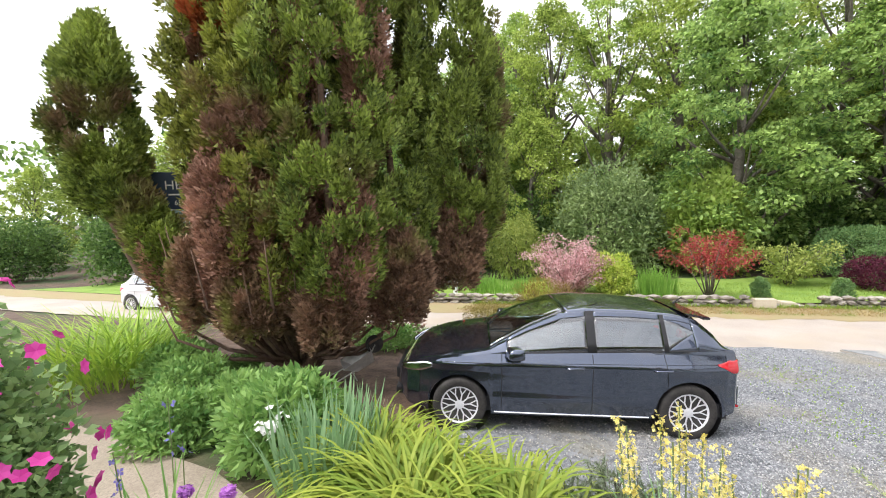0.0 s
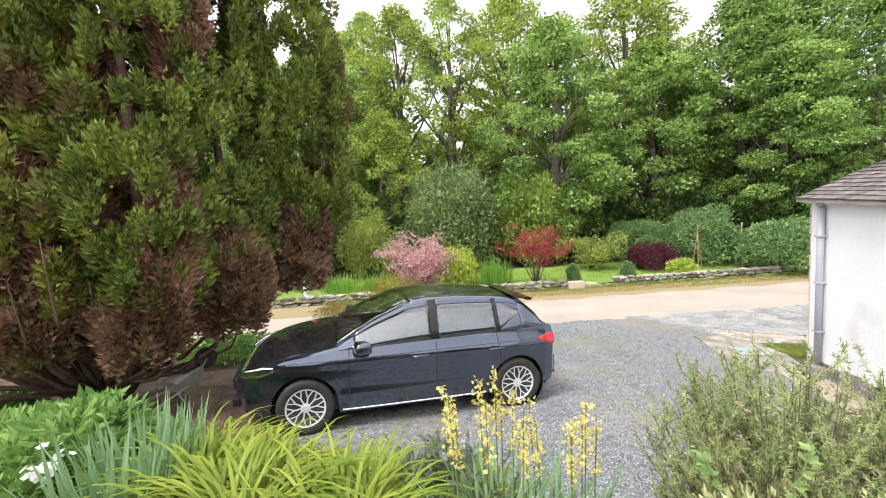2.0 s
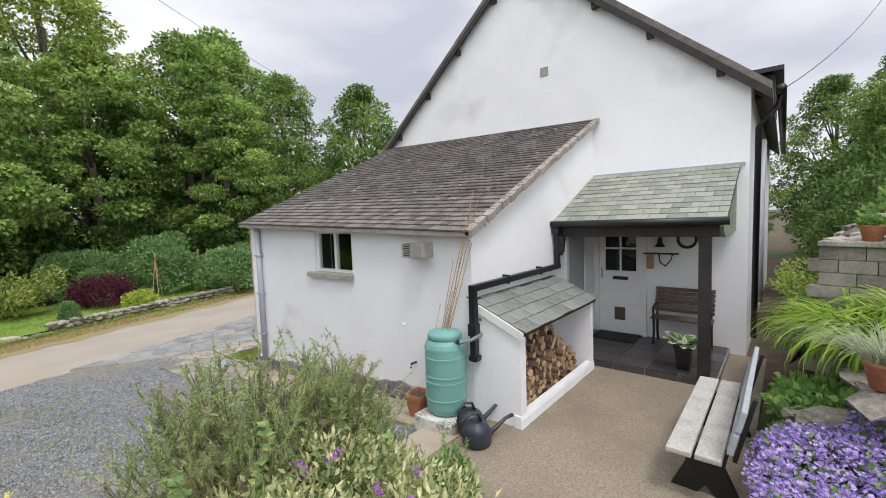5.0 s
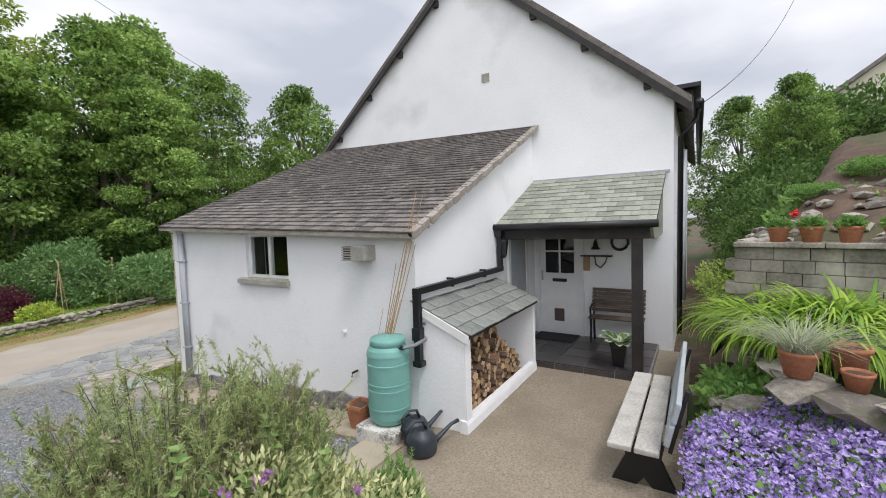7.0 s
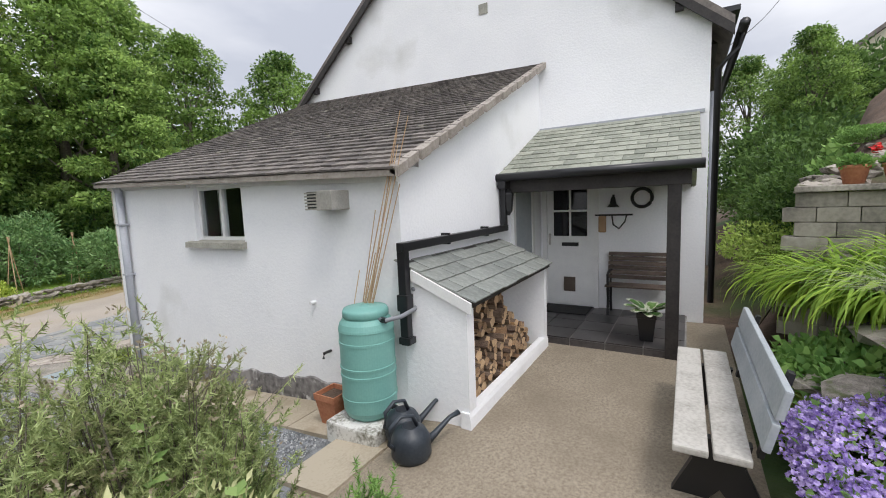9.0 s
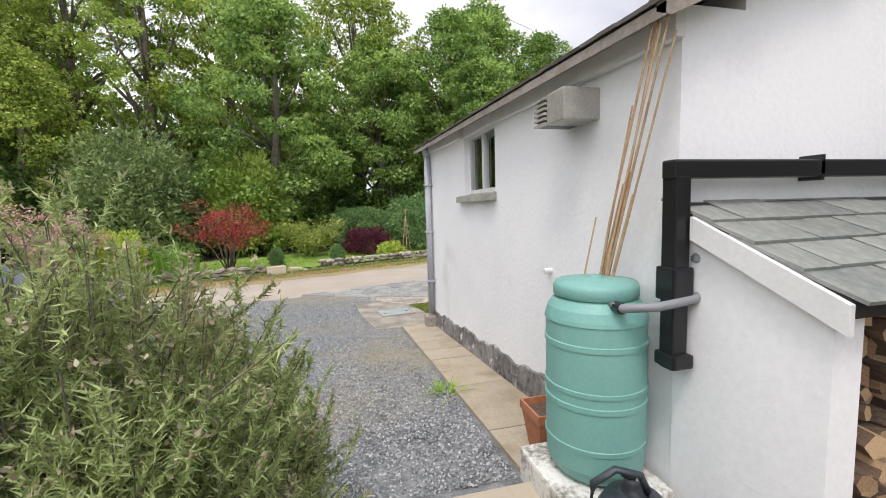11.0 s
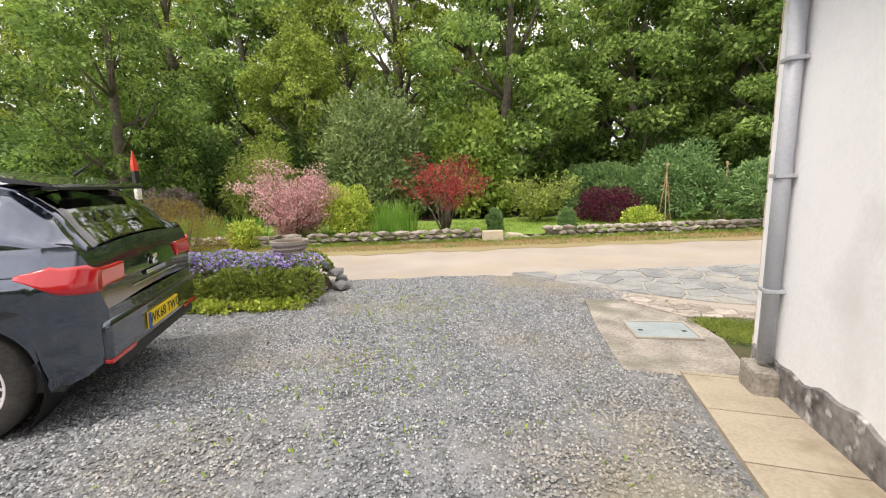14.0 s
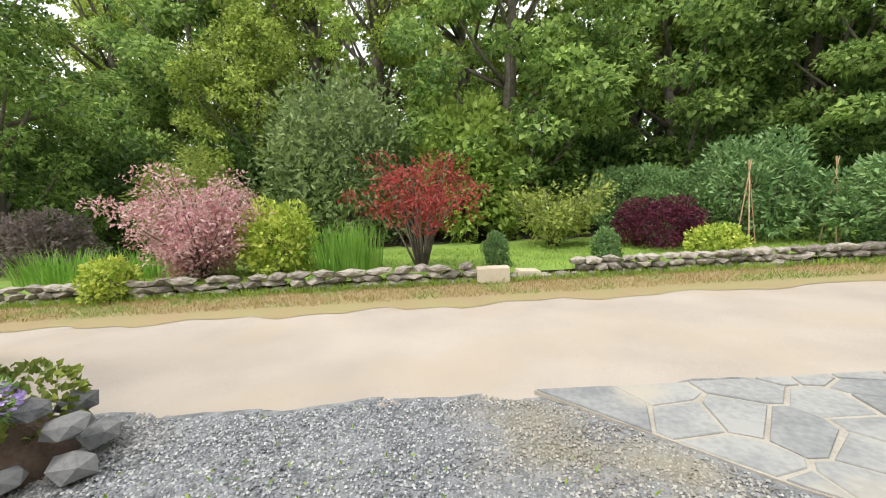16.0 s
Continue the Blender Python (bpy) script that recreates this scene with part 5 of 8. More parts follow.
dx = GX - 0.035
dy0, dy1 = 1.70, 2.42
leafp = bmesh.new()
box(leafp, (dx, dy0, FZ + 0.02), (GX - 0.005, dy1, 1.74))
for a, b in (((dy0, 1.74), (dy0 + 0.1, 2.60)), ((dy1 - 0.1, 1.74), (dy1, 2.60)), ((dy0 + 0.1, 2.50), (dy1 - 0.1, 2.60)), ((2.045, 1.74), (2.075, 2.50)), ((dy0 + 0.1, 2.12), (dy1 - 0.1, 2.15))):
    box(leafp, (dx, a[0], a[1]), (GX - 0.005, b[0], b[1]))
dpart("leaf", leafp, M_FRAME)
for ya, yb in ((dy0 + 0.1, 2.045), (2.075, dy1 - 0.1)):
    for za, zb in ((1.74, 2.12), (2.15, 2.50)):
        dpart("pane", boxm((GX - 0.016, ya, za), (GX - 0.008, yb, zb)), plain("dark_pane", (0.012, 0.012, 0.013), 0.06), "dark reflecting pane")
for a, b in (((dy0 - 0.07, FZ), (dy0 - 0.004, 2.66)), ((dy1 + 0.004, FZ), (dy1 + 0.07, 2.66))):
    dpart("door_frame", boxm((GX - 0.06, a[0], a[1]), (GX - 0.004, b[0], b[1])), M_FRAME)
dpart("letter_box", boxm((dx - 0.008, 1.93, 1.58), (dx - 0.001, 2.19, 1.64), 0.002), M_IRON, "black letter box")
dpart("cat_flap", boxm((dx - 0.015, 1.98, 0.86), (dx - 0.001, 2.16, 1.09), 0.004), surface("brown_plastic", (0.07, 0.05, 0.04), (0.12, 0.09, 0.07), rough=0.4), "brown cat flap")
dpart("door_handle", boxm((dx - 0.03, 2.36, 1.60), (dx - 0.001, 2.39, 1.78), 0.004), M_METAL)
side_door = thing("door", (6.6, SY, FZ), "tall plain grey-white door in the porch's side wall", "door", kind="structure")
side_door.name = "door_2"
dpart("leaf", boxm((6.05, SY - 0.03, FZ + 0.01), (6.75, SY - 0.004, 2.50)), M_BENCHPAINT, "", side_door, (6.6, SY, FZ))
for a, b in ((5.96, 6.045), (6.755, 6.84)):
    dpart("door_frame", boxm((a, SY - 0.05, FZ), (b, SY - 0.003, 2.56)), M_FRAME, "", side_door, (6.6, SY, FZ))
tagged(part("doormat", boxm((GX - 0.55, 1.72, FZ + 0.001), (GX - 0.06, 2.42, FZ + 0.018), 0.006), M_MAT), "thick black rubber doormat on the porch tiles", "doormat")


def torus(bm, c, R, r, axis="x", n=28, k=8):
    pts = [(c[0], c[1] + R * math.cos(t), c[2] + R * math.sin(t)) for t in np.linspace(0, 2 * math.pi, n)]
    return tube(bm, pts, r, k, cap=False)


tagged(part("wreath", torus(bmesh.new(), (GX - 0.03, 1.04, 2.30), 0.13, 0.024), M_IRON), "black iron horseshoe ring hung on the porch wall", "wall ornament")
bm = bmesh.new()
lathe(bm, [(0.012, 0.16), (0.03, 0.13), (0.045, 0.05), (0.085, 0.0), (0.07, 0.0)], 16, pose(GX - 0.10, 1.42, 2.18))
box(bm, (GX - 0.10, 1.41, 2.33), (GX - 0.004, 1.43, 2.36))
tagged(part("bell", bm, M_IRON), "small black iron bell on a wall bracket", "bell")
rack = thing("boot_rack", (GX - 0.02, 1.42, 2.06), "black rail with hanging grey gloves and wire hooks", "rack")
part("rail", boxm((-0.05, -0.26, -0.012), (0.016, 0.26, 0.012)), M_IRON, rack)
bm = bmesh.new()
tube(bm, [(-0.04, 0.02, -0.01), (-0.06, 0.0, -0.14), (-0.06, -0.08, -0.2), (-0.06, -0.16, -0.1), (-0.05, -0.18, -0.01)], 0.012, 6)
part("wire_loop", bm, M_IRON, rack)
part("glove", boxm((-0.07, 0.10, -0.26), (-0.02, 0.21, -0.01), 0.02), M_CANE, rack)
lantern = thing("wall_lantern", (5.63, SY - 0.10, 2.30), "black iron wall lantern under the porch beam", "lantern")
bm = bmesh.new()
lathe(bm, [(0.01, 0.20), (0.07, 0.13), (0.075, 0.11), (0.05, -0.10), (0.02, -0.15)], 6)
part("cage", bm, M_IRON, lantern)
part("bracket", boxm((-0.015, 0.0, 0.05), (0.015, 0.09, 0.09)), M_IRON, lantern)


def slat_bench(at, rz):
    b = thing("garden_bench", at, "small dark slatted garden bench with iron ends", "bench", rz=rz)
    for s in (-0.38, 0.38):
        bm = bmesh.new()
        tube(bm, [(s, 0.34, 0.0), (s, 0.30, 0.2), (s, 0.33, 0.40), (s, 0.10, 0.42), (s, 0.02, 0.60), (s, -0.06, 0.88)], 0.02, 6)
        tube(bm, [(s, 0.02, 0.0), (s, 0.06, 0.22), (s, 0.05, 0.42)], 0.02, 6)
        tube(bm, [(s, 0.02, 0.62), (s, 0.20, 0.64), (s, 0.36, 0.60), (s, 0.33, 0.40)], 0.018, 6)
        part("iron_end", bm, M_IRON, b)
    for i in range(5):
        part("seat_slat", boxm((-0.42, 0.06 + i * 0.062, 0.42), (0.42, 0.115 + i * 0.062, 0.442), 0.004), M_DARKSLAT, b)
    for i in range(6):
        part("back_slat", boxm((-0.42, 0.05 - i * 0.019, 0.50 + i * 0.066), (0.42, 0.072 - i * 0.019, 0.555 + i * 0.066), 0.004), M_DARKSLAT, b)
    return b


slat_bench((GX - 0.09, 1.06, FZ + 0.005), 90)

# weathered plank bench beside the path
pb = thing("plank_bench", (3.95, 0.3, 0.5), "weathered grey plank bench with painted backrest beside the path", "bench")
for y0, y1 in ((0.05, 0.225), (-0.145, 0.03)):
    bm = boxm((-0.81, y0, 0.405), (0.93, y1, 0.45), 0.012)
    part("seat_plank", bm, M_WOODGREY, pb, "weathered pale seat plank")
for k, (z0, y0) in enumerate(((0.52, -0.19), (0.70, -0.235))):
    bm = boxm((-0.83, -0.02, 0), (0.93, 0.02, 0.165), 0.012, pose(0, y0, z0, 13, 0, 0))
    part("back_plank", bm, M_BENCHPAINT, pb, "grey-painted back plank")
for x in (-0.55, 0.65):
    bm = bmesh.new()
    prism(bm, [(-0.26, 0.0), (-0.10, 0.0), (-0.02, 0.10), (0.06, 0.0), (0.24, 0.0), (0.12, 0.26), (0.16, 0.405), (-0.17, 0.405), (-0.14, 0.26)], "x", x - 0.03, x + 0.03)
    part("leg", bm, M_IRON, pb)
    part("back_support", boxm((x - 0.03, -0.03, -0.05), (x + 0.03, 0.0, 0.48), 0.004, pose(0, -0.20, 0.40, 13, 0, 0)), M_IRON, pb)

# teal water butt on a rendered block, canes and cans beside it
tagged(part("butt_stand", boxm((2.91, 2.49, 0.30), (3.42, 3.01, 0.60), 0.02), surface("stained_render", (0.16, 0.15, 0.11), (0.72, 0.71, 0.68), scale=5, fine=40, rough=0.95, bump=0.4, contrast=(0.36, 0.58))), "white-rendered block under the water butt, lichen-stained", "plinth", kind="structure")
butt = thing("water_butt", (3.19, 2.755, 0.60), "teal green plastic water butt with ribbed sides", "water butt")
bm = bmesh.new()
prof = [(0.165, 0.0), (0.20, 0.03), (0.222, 0.08), (0.226, 0.17), (0.230, 0.172), (0.230, 0.192), (0.226, 0.195), (0.226, 0.36), (0.231, 0.362), (0.231, 0.385), (0.226, 0.388), (0.226, 0.43), (0.231, 0.432), (0.231, 0.45), (0.226, 0.453), (0.226, 0.63), (0.231, 0.632), (0.231, 0.655), (0.226, 0.658), (0.226, 0.74), (0.231, 0.742), (0.228, 0.76), (0.215, 0.80), (0.19, 0.835), (0.17, 0.845)]
lathe(bm, prof, 72)
body = part("body", bm, M_TEAL, butt)
bm = bmesh.new()
lathe(bm, [(0.185, 0.845), (0.19, 0.85), (0.19, 0.89), (0.18, 0.91), (0.06, 0.925), (0.03, 0.925), (0.03, 0.935), (0.008, 0.935)], 36)
part("lid", bm, M_TEAL, butt, "round teal lid", True)
bm = bmesh.new()
tube(bm, [(-0.03, -0.17, 0.83), (-0.045, -0.25, 0.835)], 0.024, 10)
part("inlet", bm, M_BLACK, butt)
bm = bmesh.new()
tube(bm, [(0.0, -0.21, 0.10), (0.0, -0.27, 0.10), (0.0, -0.28, 0.06)], [0.022, 0.02, 0.015], 8)
part("tap", bm, M_BLACK, butt)
rng = np.random.default_rng(5)
for i in range(11):
    h = (2.55, 2.5, 2.4, 2.3, 2.0, 1.8, 1.6, 1.5, 1.45, 1.4, 1.3)[i]
    bx, by = 3.22 + rng.uniform(-0.06, 0.08), 3.06 + rng.uniform(-0.05, 0.06)
    tx, ty = 3.36 + rng.uniform(-0.03, 0.03), 2.44 + rng.uniform(-0.16, 0.20)
    t = h / 2.55
    p0 = Vector((bx, by, 0.50))
    p1 = p0.lerp(Vector((tx, ty, 3.05)), t)
    if p1.z > 2.45:
        p1.y = min(p1.y, 2.42)
        p1.x = min(p1.x, 3.30)
    bm = tube(bmesh.new(), [p0, p0.lerp(p1, 0.5) + Vector((0.02 * rng.uniform(-1, 1), 0.02, 0)), p1], [0.007, 0.006, 0.004], 6)
    tagged(part("cane", bm, M_CANE), "brown bamboo cane leaning in the corner", "cane", "canes behind the water butt")


def pot(name, at, r, h, label, mat=None, square=False, soil=True, group=""):
    p = thing(name, at, label, "pot", group)
    bm = bmesh.new()
    lathe(bm, [(r * 0.66, 0), (r * 0.93, h * 0.80), (r * 0.94, h * 0.81), (r * 1.0, h * 0.82), (r * 1.0, h), (r * 0.90, h), (r * 0.86, h * 0.82)], 4 if square else 28, pose(0, 0, 0, 0, 0, 45) if square else None)
    part("body", bm, mat or M_TERRA, p, smooth=not square)
    if soil:
        bm = bmesh.new()
        lathe(bm, [(r * 0.87, h * 0.80), (r * 0.86, h * 0.86), (0.02, h * 0.88)], 4 if square else 24, pose(0, 0, 0, 0, 0, 45) if square else None)
        part("soil", bm, M_SOIL, p)
    return p


pot("square_pot", (3.16, 3.16, float(height(3.16, 3.16)) + 0.035), 0.17, 0.28, "square terracotta pot holding canes beside the wall", square=True)


def watering_can(at, rz, big=1.0):
    c = thing("watering_can", at, "dark blue-black plastic watering can on the ground", "watering can", "watering cans", rz=rz)
    bm = bmesh.new()
    lathe(bm, [(0.12, 0.0), (0.135, 0.03), (0.13, 0.16), (0.10, 0.22), (0.065, 0.235), (0.06, 0.25), (0.05, 0.25), (0.05, 0.20)], 24)
    part("body", bm, M_CAN, c, smooth=True)
    bm = bmesh.new()
    tube(bm, [(0.10, 0, 0.05), (0.20, 0, 0.11), (0.32, 0, 0.19), (0.40, 0, 0.205)], [0.035, 0.024, 0.017, 0.022], 10)
    part("spout", bm, M_CAN, c, smooth=True)
    bm = bmesh.new()
    tube(bm, [(0.05, 0, 0.235), (0.02, 0, 0.32), (-0.07, 0, 0.345), (-0.15, 0, 0.28), (-0.16, 0, 0.16), (-0.12, 0, 0.10)], 0.015, 8)
    part("handle", bm, M_CAN, c, smooth=True)
    c.scale = (big, big, big * 0.86)
    return c


watering_can((2.92, 2.16, 0.53), -25, 1.08)
watering_can((3.10, 2.36, 0.53), -18, 1.05)

# grey downpipe on the far corner, flue box, small fittings
dp = thing("downpipe", (WX - 0.06, 7.26, 0.0), "grey-painted round downpipe at the corner of the lean-to", "downpipe")
part("pipe", tube(bmesh.new(), [(0, 0, 0.27), (0, 0, 2.66)], 0.048, 14), M_GREYPIPE, dp, smooth=True)
part("swan_neck", tube(bmesh.new(), [(0, 0, 2.66), (-0.03, 0.0, 2.74), (-0.06, 0.02, 2.80)], 0.05, 12), M_GREYPIPE, dp, smooth=True)
for z in (0.75, 1.5, 2.2):
    part("clip", boxm((-0.056, -0.056, z), (0.07, 0.056, z + 0.025), 0.004), M_GREYPIPE, dp)
part("gully_block", boxm((-0.10, -0.14, -0.02), (0.05, 0.14, 0.23), 0.03), M_CONC_GREY, dp, "concrete gully block at its foot")
flue = thing("flue_box", (WX - 0.1, 3.25, 2.40), "square metal wall flue with black louvres", "flue")
part("body", boxm((-0.12, -0.165, -0.085), (0.1, 0.02, 0.085), 0.008), M_METAL, flue)
part("louvre_back", boxm((-0.11, 0.02, -0.08), (0.09, 0.14, 0.08)), M_BLACK, flue)
for i in range(6):
    part("louvre", boxm((-0.135, 0.02, -0.08 + i * 0.028), (-0.11, 0.145, -0.066 + i * 0.028)), M_METAL, flue)
tap = thing("wall_fitting", (WX - 0.02, 3.62, 1.42), "small white pipe fitting on the wall", "fitting")
part("stub", tube(bmesh.new(), [(0.02, 0, 0), (-0.04, 0, 0)], 0.02, 10), M_FRAME, tap)
tap2 = thing("garden_tap", (WX - 0.02, 3.45, 0.95), "small black outdoor tap low on the wall", "tap")
part("spout", tube(bmesh.new(), [(0.02, 0, 0), (-0.07, 0, 0), (-0.08, 0, -0.05)], 0.014, 8), M_IRON, tap2)
hp = pot("tall_pot", (PX + 0.25, 0.86, FZ + 0.005), 0.15, 0.34, "tall square black pot with white-edged hosta", M_BLACK, square=True)

# ---- plants ----
def blade_mesh(name, rng, n, spread, length, width, lean=(0.15, 0.7), arch=0.55, seg=5, centre=(0, 0, 0), droop=0.55):
    """Strap leaves rising from a tuft and arching over."""
    a = rng.uniform(0, 2 * np.pi, n)
    r = spread * np.sqrt(rng.uniform(0, 1, n))
    base = np.stack([r * np.cos(a), r * np.sin(a), np.zeros(n)], -1) + np.array(centre)
    b = a + rng.normal(0, 0.7, n)
    d = np.stack([np.cos(b), np.sin(b), np.zeros(n)], -1)
    side = np.stack([-np.sin(b), np.cos(b), np.zeros(n)], -1)
    L = length * rng.uniform(0.6, 1.1, n)
    ln = rng.uniform(*lean, n)
    ar = arch * rng.uniform(0.5, 1.4, n)
    rows = []
    if droop > 0.9:
        seg = 8
    rise, bend = rng.uniform(1.0, 1.5, n), rng.uniform(1.9, 3.1, n)
    bow = base.copy()
    for k in range(seg + 1):
        t = k / seg
        if droop > 0.9:
            if k:
                th = (rise - bend * ((k - 0.5) / seg) ** 1.4)[:, None]
                bow = bow + (d * np.cos(th) + np.array([0, 0, 1.0]) * np.sin(th)) * (L / seg)[:, None]
            w = width * (1 - t ** 2.5) * (0.6 + 0.4 * min(1, 3 * t)) + 0.0008
            rows.append(np.stack([bow - side * w / 2, bow + side * w / 2], 1))
            continue
        p = base + d * ((ln * t + ar * t * t) * L)[:, None] + np.array([0, 0, 1.0]) * ((t - droop * ar * t ** 2.2) * L)[:, None]
        w = width * (1 - t ** 2.5) * (0.6 + 0.4 * min(1, 3 * t)) + 0.0008
        rows.append(np.stack([p - side * w / 2, p + side * w / 2], 1))
    v = np.stack(rows, 1).reshape(n, -1, 3)
    m = 2 * (seg + 1)
    f = np.array([[2 * k, 2 * k + 1, 2 * k + 3, 2 * k + 2] for k in range(seg)])
    f = (f[None] + (np.arange(n) * m)[:, None, None]).reshape(-1, 4)
    return indexed_mesh(name, v.reshape(-1, 3), f, True)


def strap_plant(name, at, rng, n, spread, length, width, mat, label, category="plant", lean=(0.15, 0.7), arch=0.55, group="", droop=0.55):
    t = thing(name, (at[0], at[1], float(height(at[0], at[1])) - 0.02 + (at[2] if len(at) > 2 else 0)), label, category, group)
    for k in range(4):
        c = (0.35 * spread * math.cos(k * 1.571 + 0.4), 0.35 * spread * math.sin(k * 1.571 + 0.4), 0)
        obj("leaf_fan", blade_mesh("leaf_fan", rng, max(1, n // 4), spread * 0.75, length, width, lean, arch, 5 if droop < 0.6 else 8, c, droop), mat, t)
    return t


def petals(rng, pos, size, n_pet=5, face=None):
    """Open flowers: rings of petal quads facing roughly along face."""
    k = len(pos)
    nrm = unit((np.array([0, 0, 1.0]) if face is None else face) + rng.normal(size=(k, 3)) * 0.45)
    u = unit(np.cross(nrm, rng.normal(size=(k, 3))))
    w = np.cross(nrm, u)
    s = size * rng.uniform(0.75, 1.2, (k, 1))
    out = []
    for i in range(n_pet):
        a = 2 * np.pi * i / n_pet
        d, e = u * np.cos(a) + w * np.sin(a), -u * np.sin(a) + w * np.cos(a)
        out.append(np.stack([pos, pos + (d * 0.6 + e * 0.42 + nrm * 0.18) * s, pos + (d + nrm * 0.22) * s, pos + (d * 0.6 - e * 0.42 + nrm * 0.18) * s], 1))
    return np.concatenate(out)


M_DAYLILY = leaf_mat("daylily_leaf", (0.16, 0.26, 0.035), (0.40, 0.46, 0.075), scale=3)
M_DAYLILY2 = leaf_mat("daylily_green", (0.14, 0.28, 0.035), (0.42, 0.58, 0.08), scale=3, thin=0.25)
M_IRIS = leaf_mat("iris_leaf", (0.169, 0.321, 0.151), (0.371, 0.540, 0.288), scale=3)
M_GRASSBLADE = leaf_mat("reed_leaf", (0.162, 0.351, 0.054), (0.324, 0.540, 0.108), scale=3)
M_HERB = leaf_mat("herb_leaf", (0.135, 0.288, 0.076), (0.338, 0.524, 0.151), scale=3)
M_MALLOW = leaf_mat("mallow_leaf", (0.13, 0.25, 0.09), (0.42, 0.58, 0.24), scale=3)
M_ROSEMARY = leaf_mat("rosemary_leaf", (0.17, 0.24, 0.08), (0.56, 0.64, 0.29), (0.30, 0.24, 0.14), scale=4, patch=(0.54, 0.70), patch_scale=2.2, thin=0.25)
M_DRYHEAD = leaf_mat("faded_flower", (0.30, 0.24, 0.16), (0.56, 0.49, 0.37), scale=6, thin=0.2)
M_HEBE = leaf_mat("variegated_leaf", (0.10, 0.19, 0.05), (0.84, 0.82, 0.45), scale=6, thin=0.25)
M_LIME = leaf_mat("lime_leaf", (0.24, 0.38, 0.04), (0.78, 0.84, 0.20), scale=3)
M_RED = leaf_mat("red_leaf", (0.20, 0.045, 0.035), (0.56, 0.10, 0.09), (0.20, 0.12, 0.06), scale=2.5, patch=(0.56, 0.7), patch_scale=2.0)
M_PURPLE = leaf_mat("purple_leaf", (0.065, 0.012, 0.03), (0.18, 0.035, 0.065), scale=2.5)
M_PINKLEAF = leaf_mat("pink_leaf", (0.50, 0.20, 0.22), (0.95, 0.72, 0.72), (0.27, 0.18, 0.10), scale=3, patch=(0.56, 0.72), patch_scale=3.0)
M_BROOM = leaf_mat("broom_leaf", (0.230, 0.176, 0.041), (0.459, 0.405, 0.095), (0.26, 0.13, 0.045), scale=2, patch=(0.5, 0.66), patch_scale=1.8)
M_EVERGREEN = leaf_mat("evergreen_leaf", (0.101, 0.220, 0.076), (0.288, 0.439, 0.169), scale=2, thin=0.2, rough=0.4)
M_HEDGE = leaf_mat("clipped_leaf", (0.119, 0.236, 0.085), (0.270, 0.423, 0.151), scale=3, thin=0.2)
M_BAMBOO = leaf_mat("bamboo_leaf", (0.203, 0.284, 0.061), (0.459, 0.513, 0.135), scale=1.5)
M_CYP = leaf_mat("cypress_green", (0.075, 0.09, 0.022), (0.44, 0.48, 0.095), (0.23, 0.13, 0.085), scale=1.3, patch=(0.52, 0.64), patch_scale=0.8, thin=0.10)
M_CYPGREEN = leaf_mat("cypress_fresh", (0.07, 0.11, 0.026), (0.42, 0.52, 0.11), (0.21, 0.14, 0.075), scale=1.3, patch=(0.53, 0.66), patch_scale=0.8, thin=0.08)
M_CYPBROWN = leaf_mat("cypress_browning", (0.15, 0.088, 0.055), (0.42, 0.26, 0.165), (0.26, 0.27, 0.07), scale=1.5, patch=(0.54, 0.68), patch_scale=1.1, thin=0.06)
M_CYPDEAD = leaf_mat("cypress_dead", (0.20, 0.105, 0.07), (0.56, 0.33, 0.235), scale=1.5, thin=0.06)
M_CYPRUST = leaf_mat("cypress_rust", (0.330, 0.083, 0.030), (0.570, 0.165, 0.060), scale=1.5, thin=0.1)
M_PETALPINK = leaf_mat("magenta_petal", (0.62, 0.035, 0.30), (0.86, 0.13, 0.50), scale=8, thin=0.3)
M_PETALLILAC = leaf_mat("lilac_petal", (0.30, 0.19, 0.60), (0.74, 0.62, 0.95), scale=9, thin=0.3)
M_PETALYELLOW = leaf_mat("yellow_petal", (0.72, 0.60, 0.13), (0.88, 0.80, 0.34), scale=8, thin=0.3)
M_PETALWHITE = leaf_mat("white_petal", (0.75, 0.75, 0.72), (0.88, 0.88, 0.86), scale=8, thin=0.3)
M_PETALRED = leaf_mat("red_petal", (0.60, 0.02, 0.025), (0.80, 0.06, 0.05), scale=8, thin=0.3)
M_PETALBLUE = leaf_mat("blue_petal", (0.13, 0.11, 0.42), (0.26, 0.22, 0.6), scale=8, thin=0.3)
M_PETALPURPLE = leaf_mat("purple_petal", (0.34, 0.10, 0.45), (0.55, 0.22, 0.62), scale=8, thin=0.3)
M_STEM = surface("green_stem", (0.12, 0.18, 0.06), (0.2, 0.26, 0.1), scale=6, fine=40, rough=0.7, bump=0.0)
M_HOSTA = leaf_mat("hosta_green", (0.10, 0.22, 0.06), (0.20, 0.34, 0.1), scale=6, thin=0.3)
rng = np.random.default_rng(31)


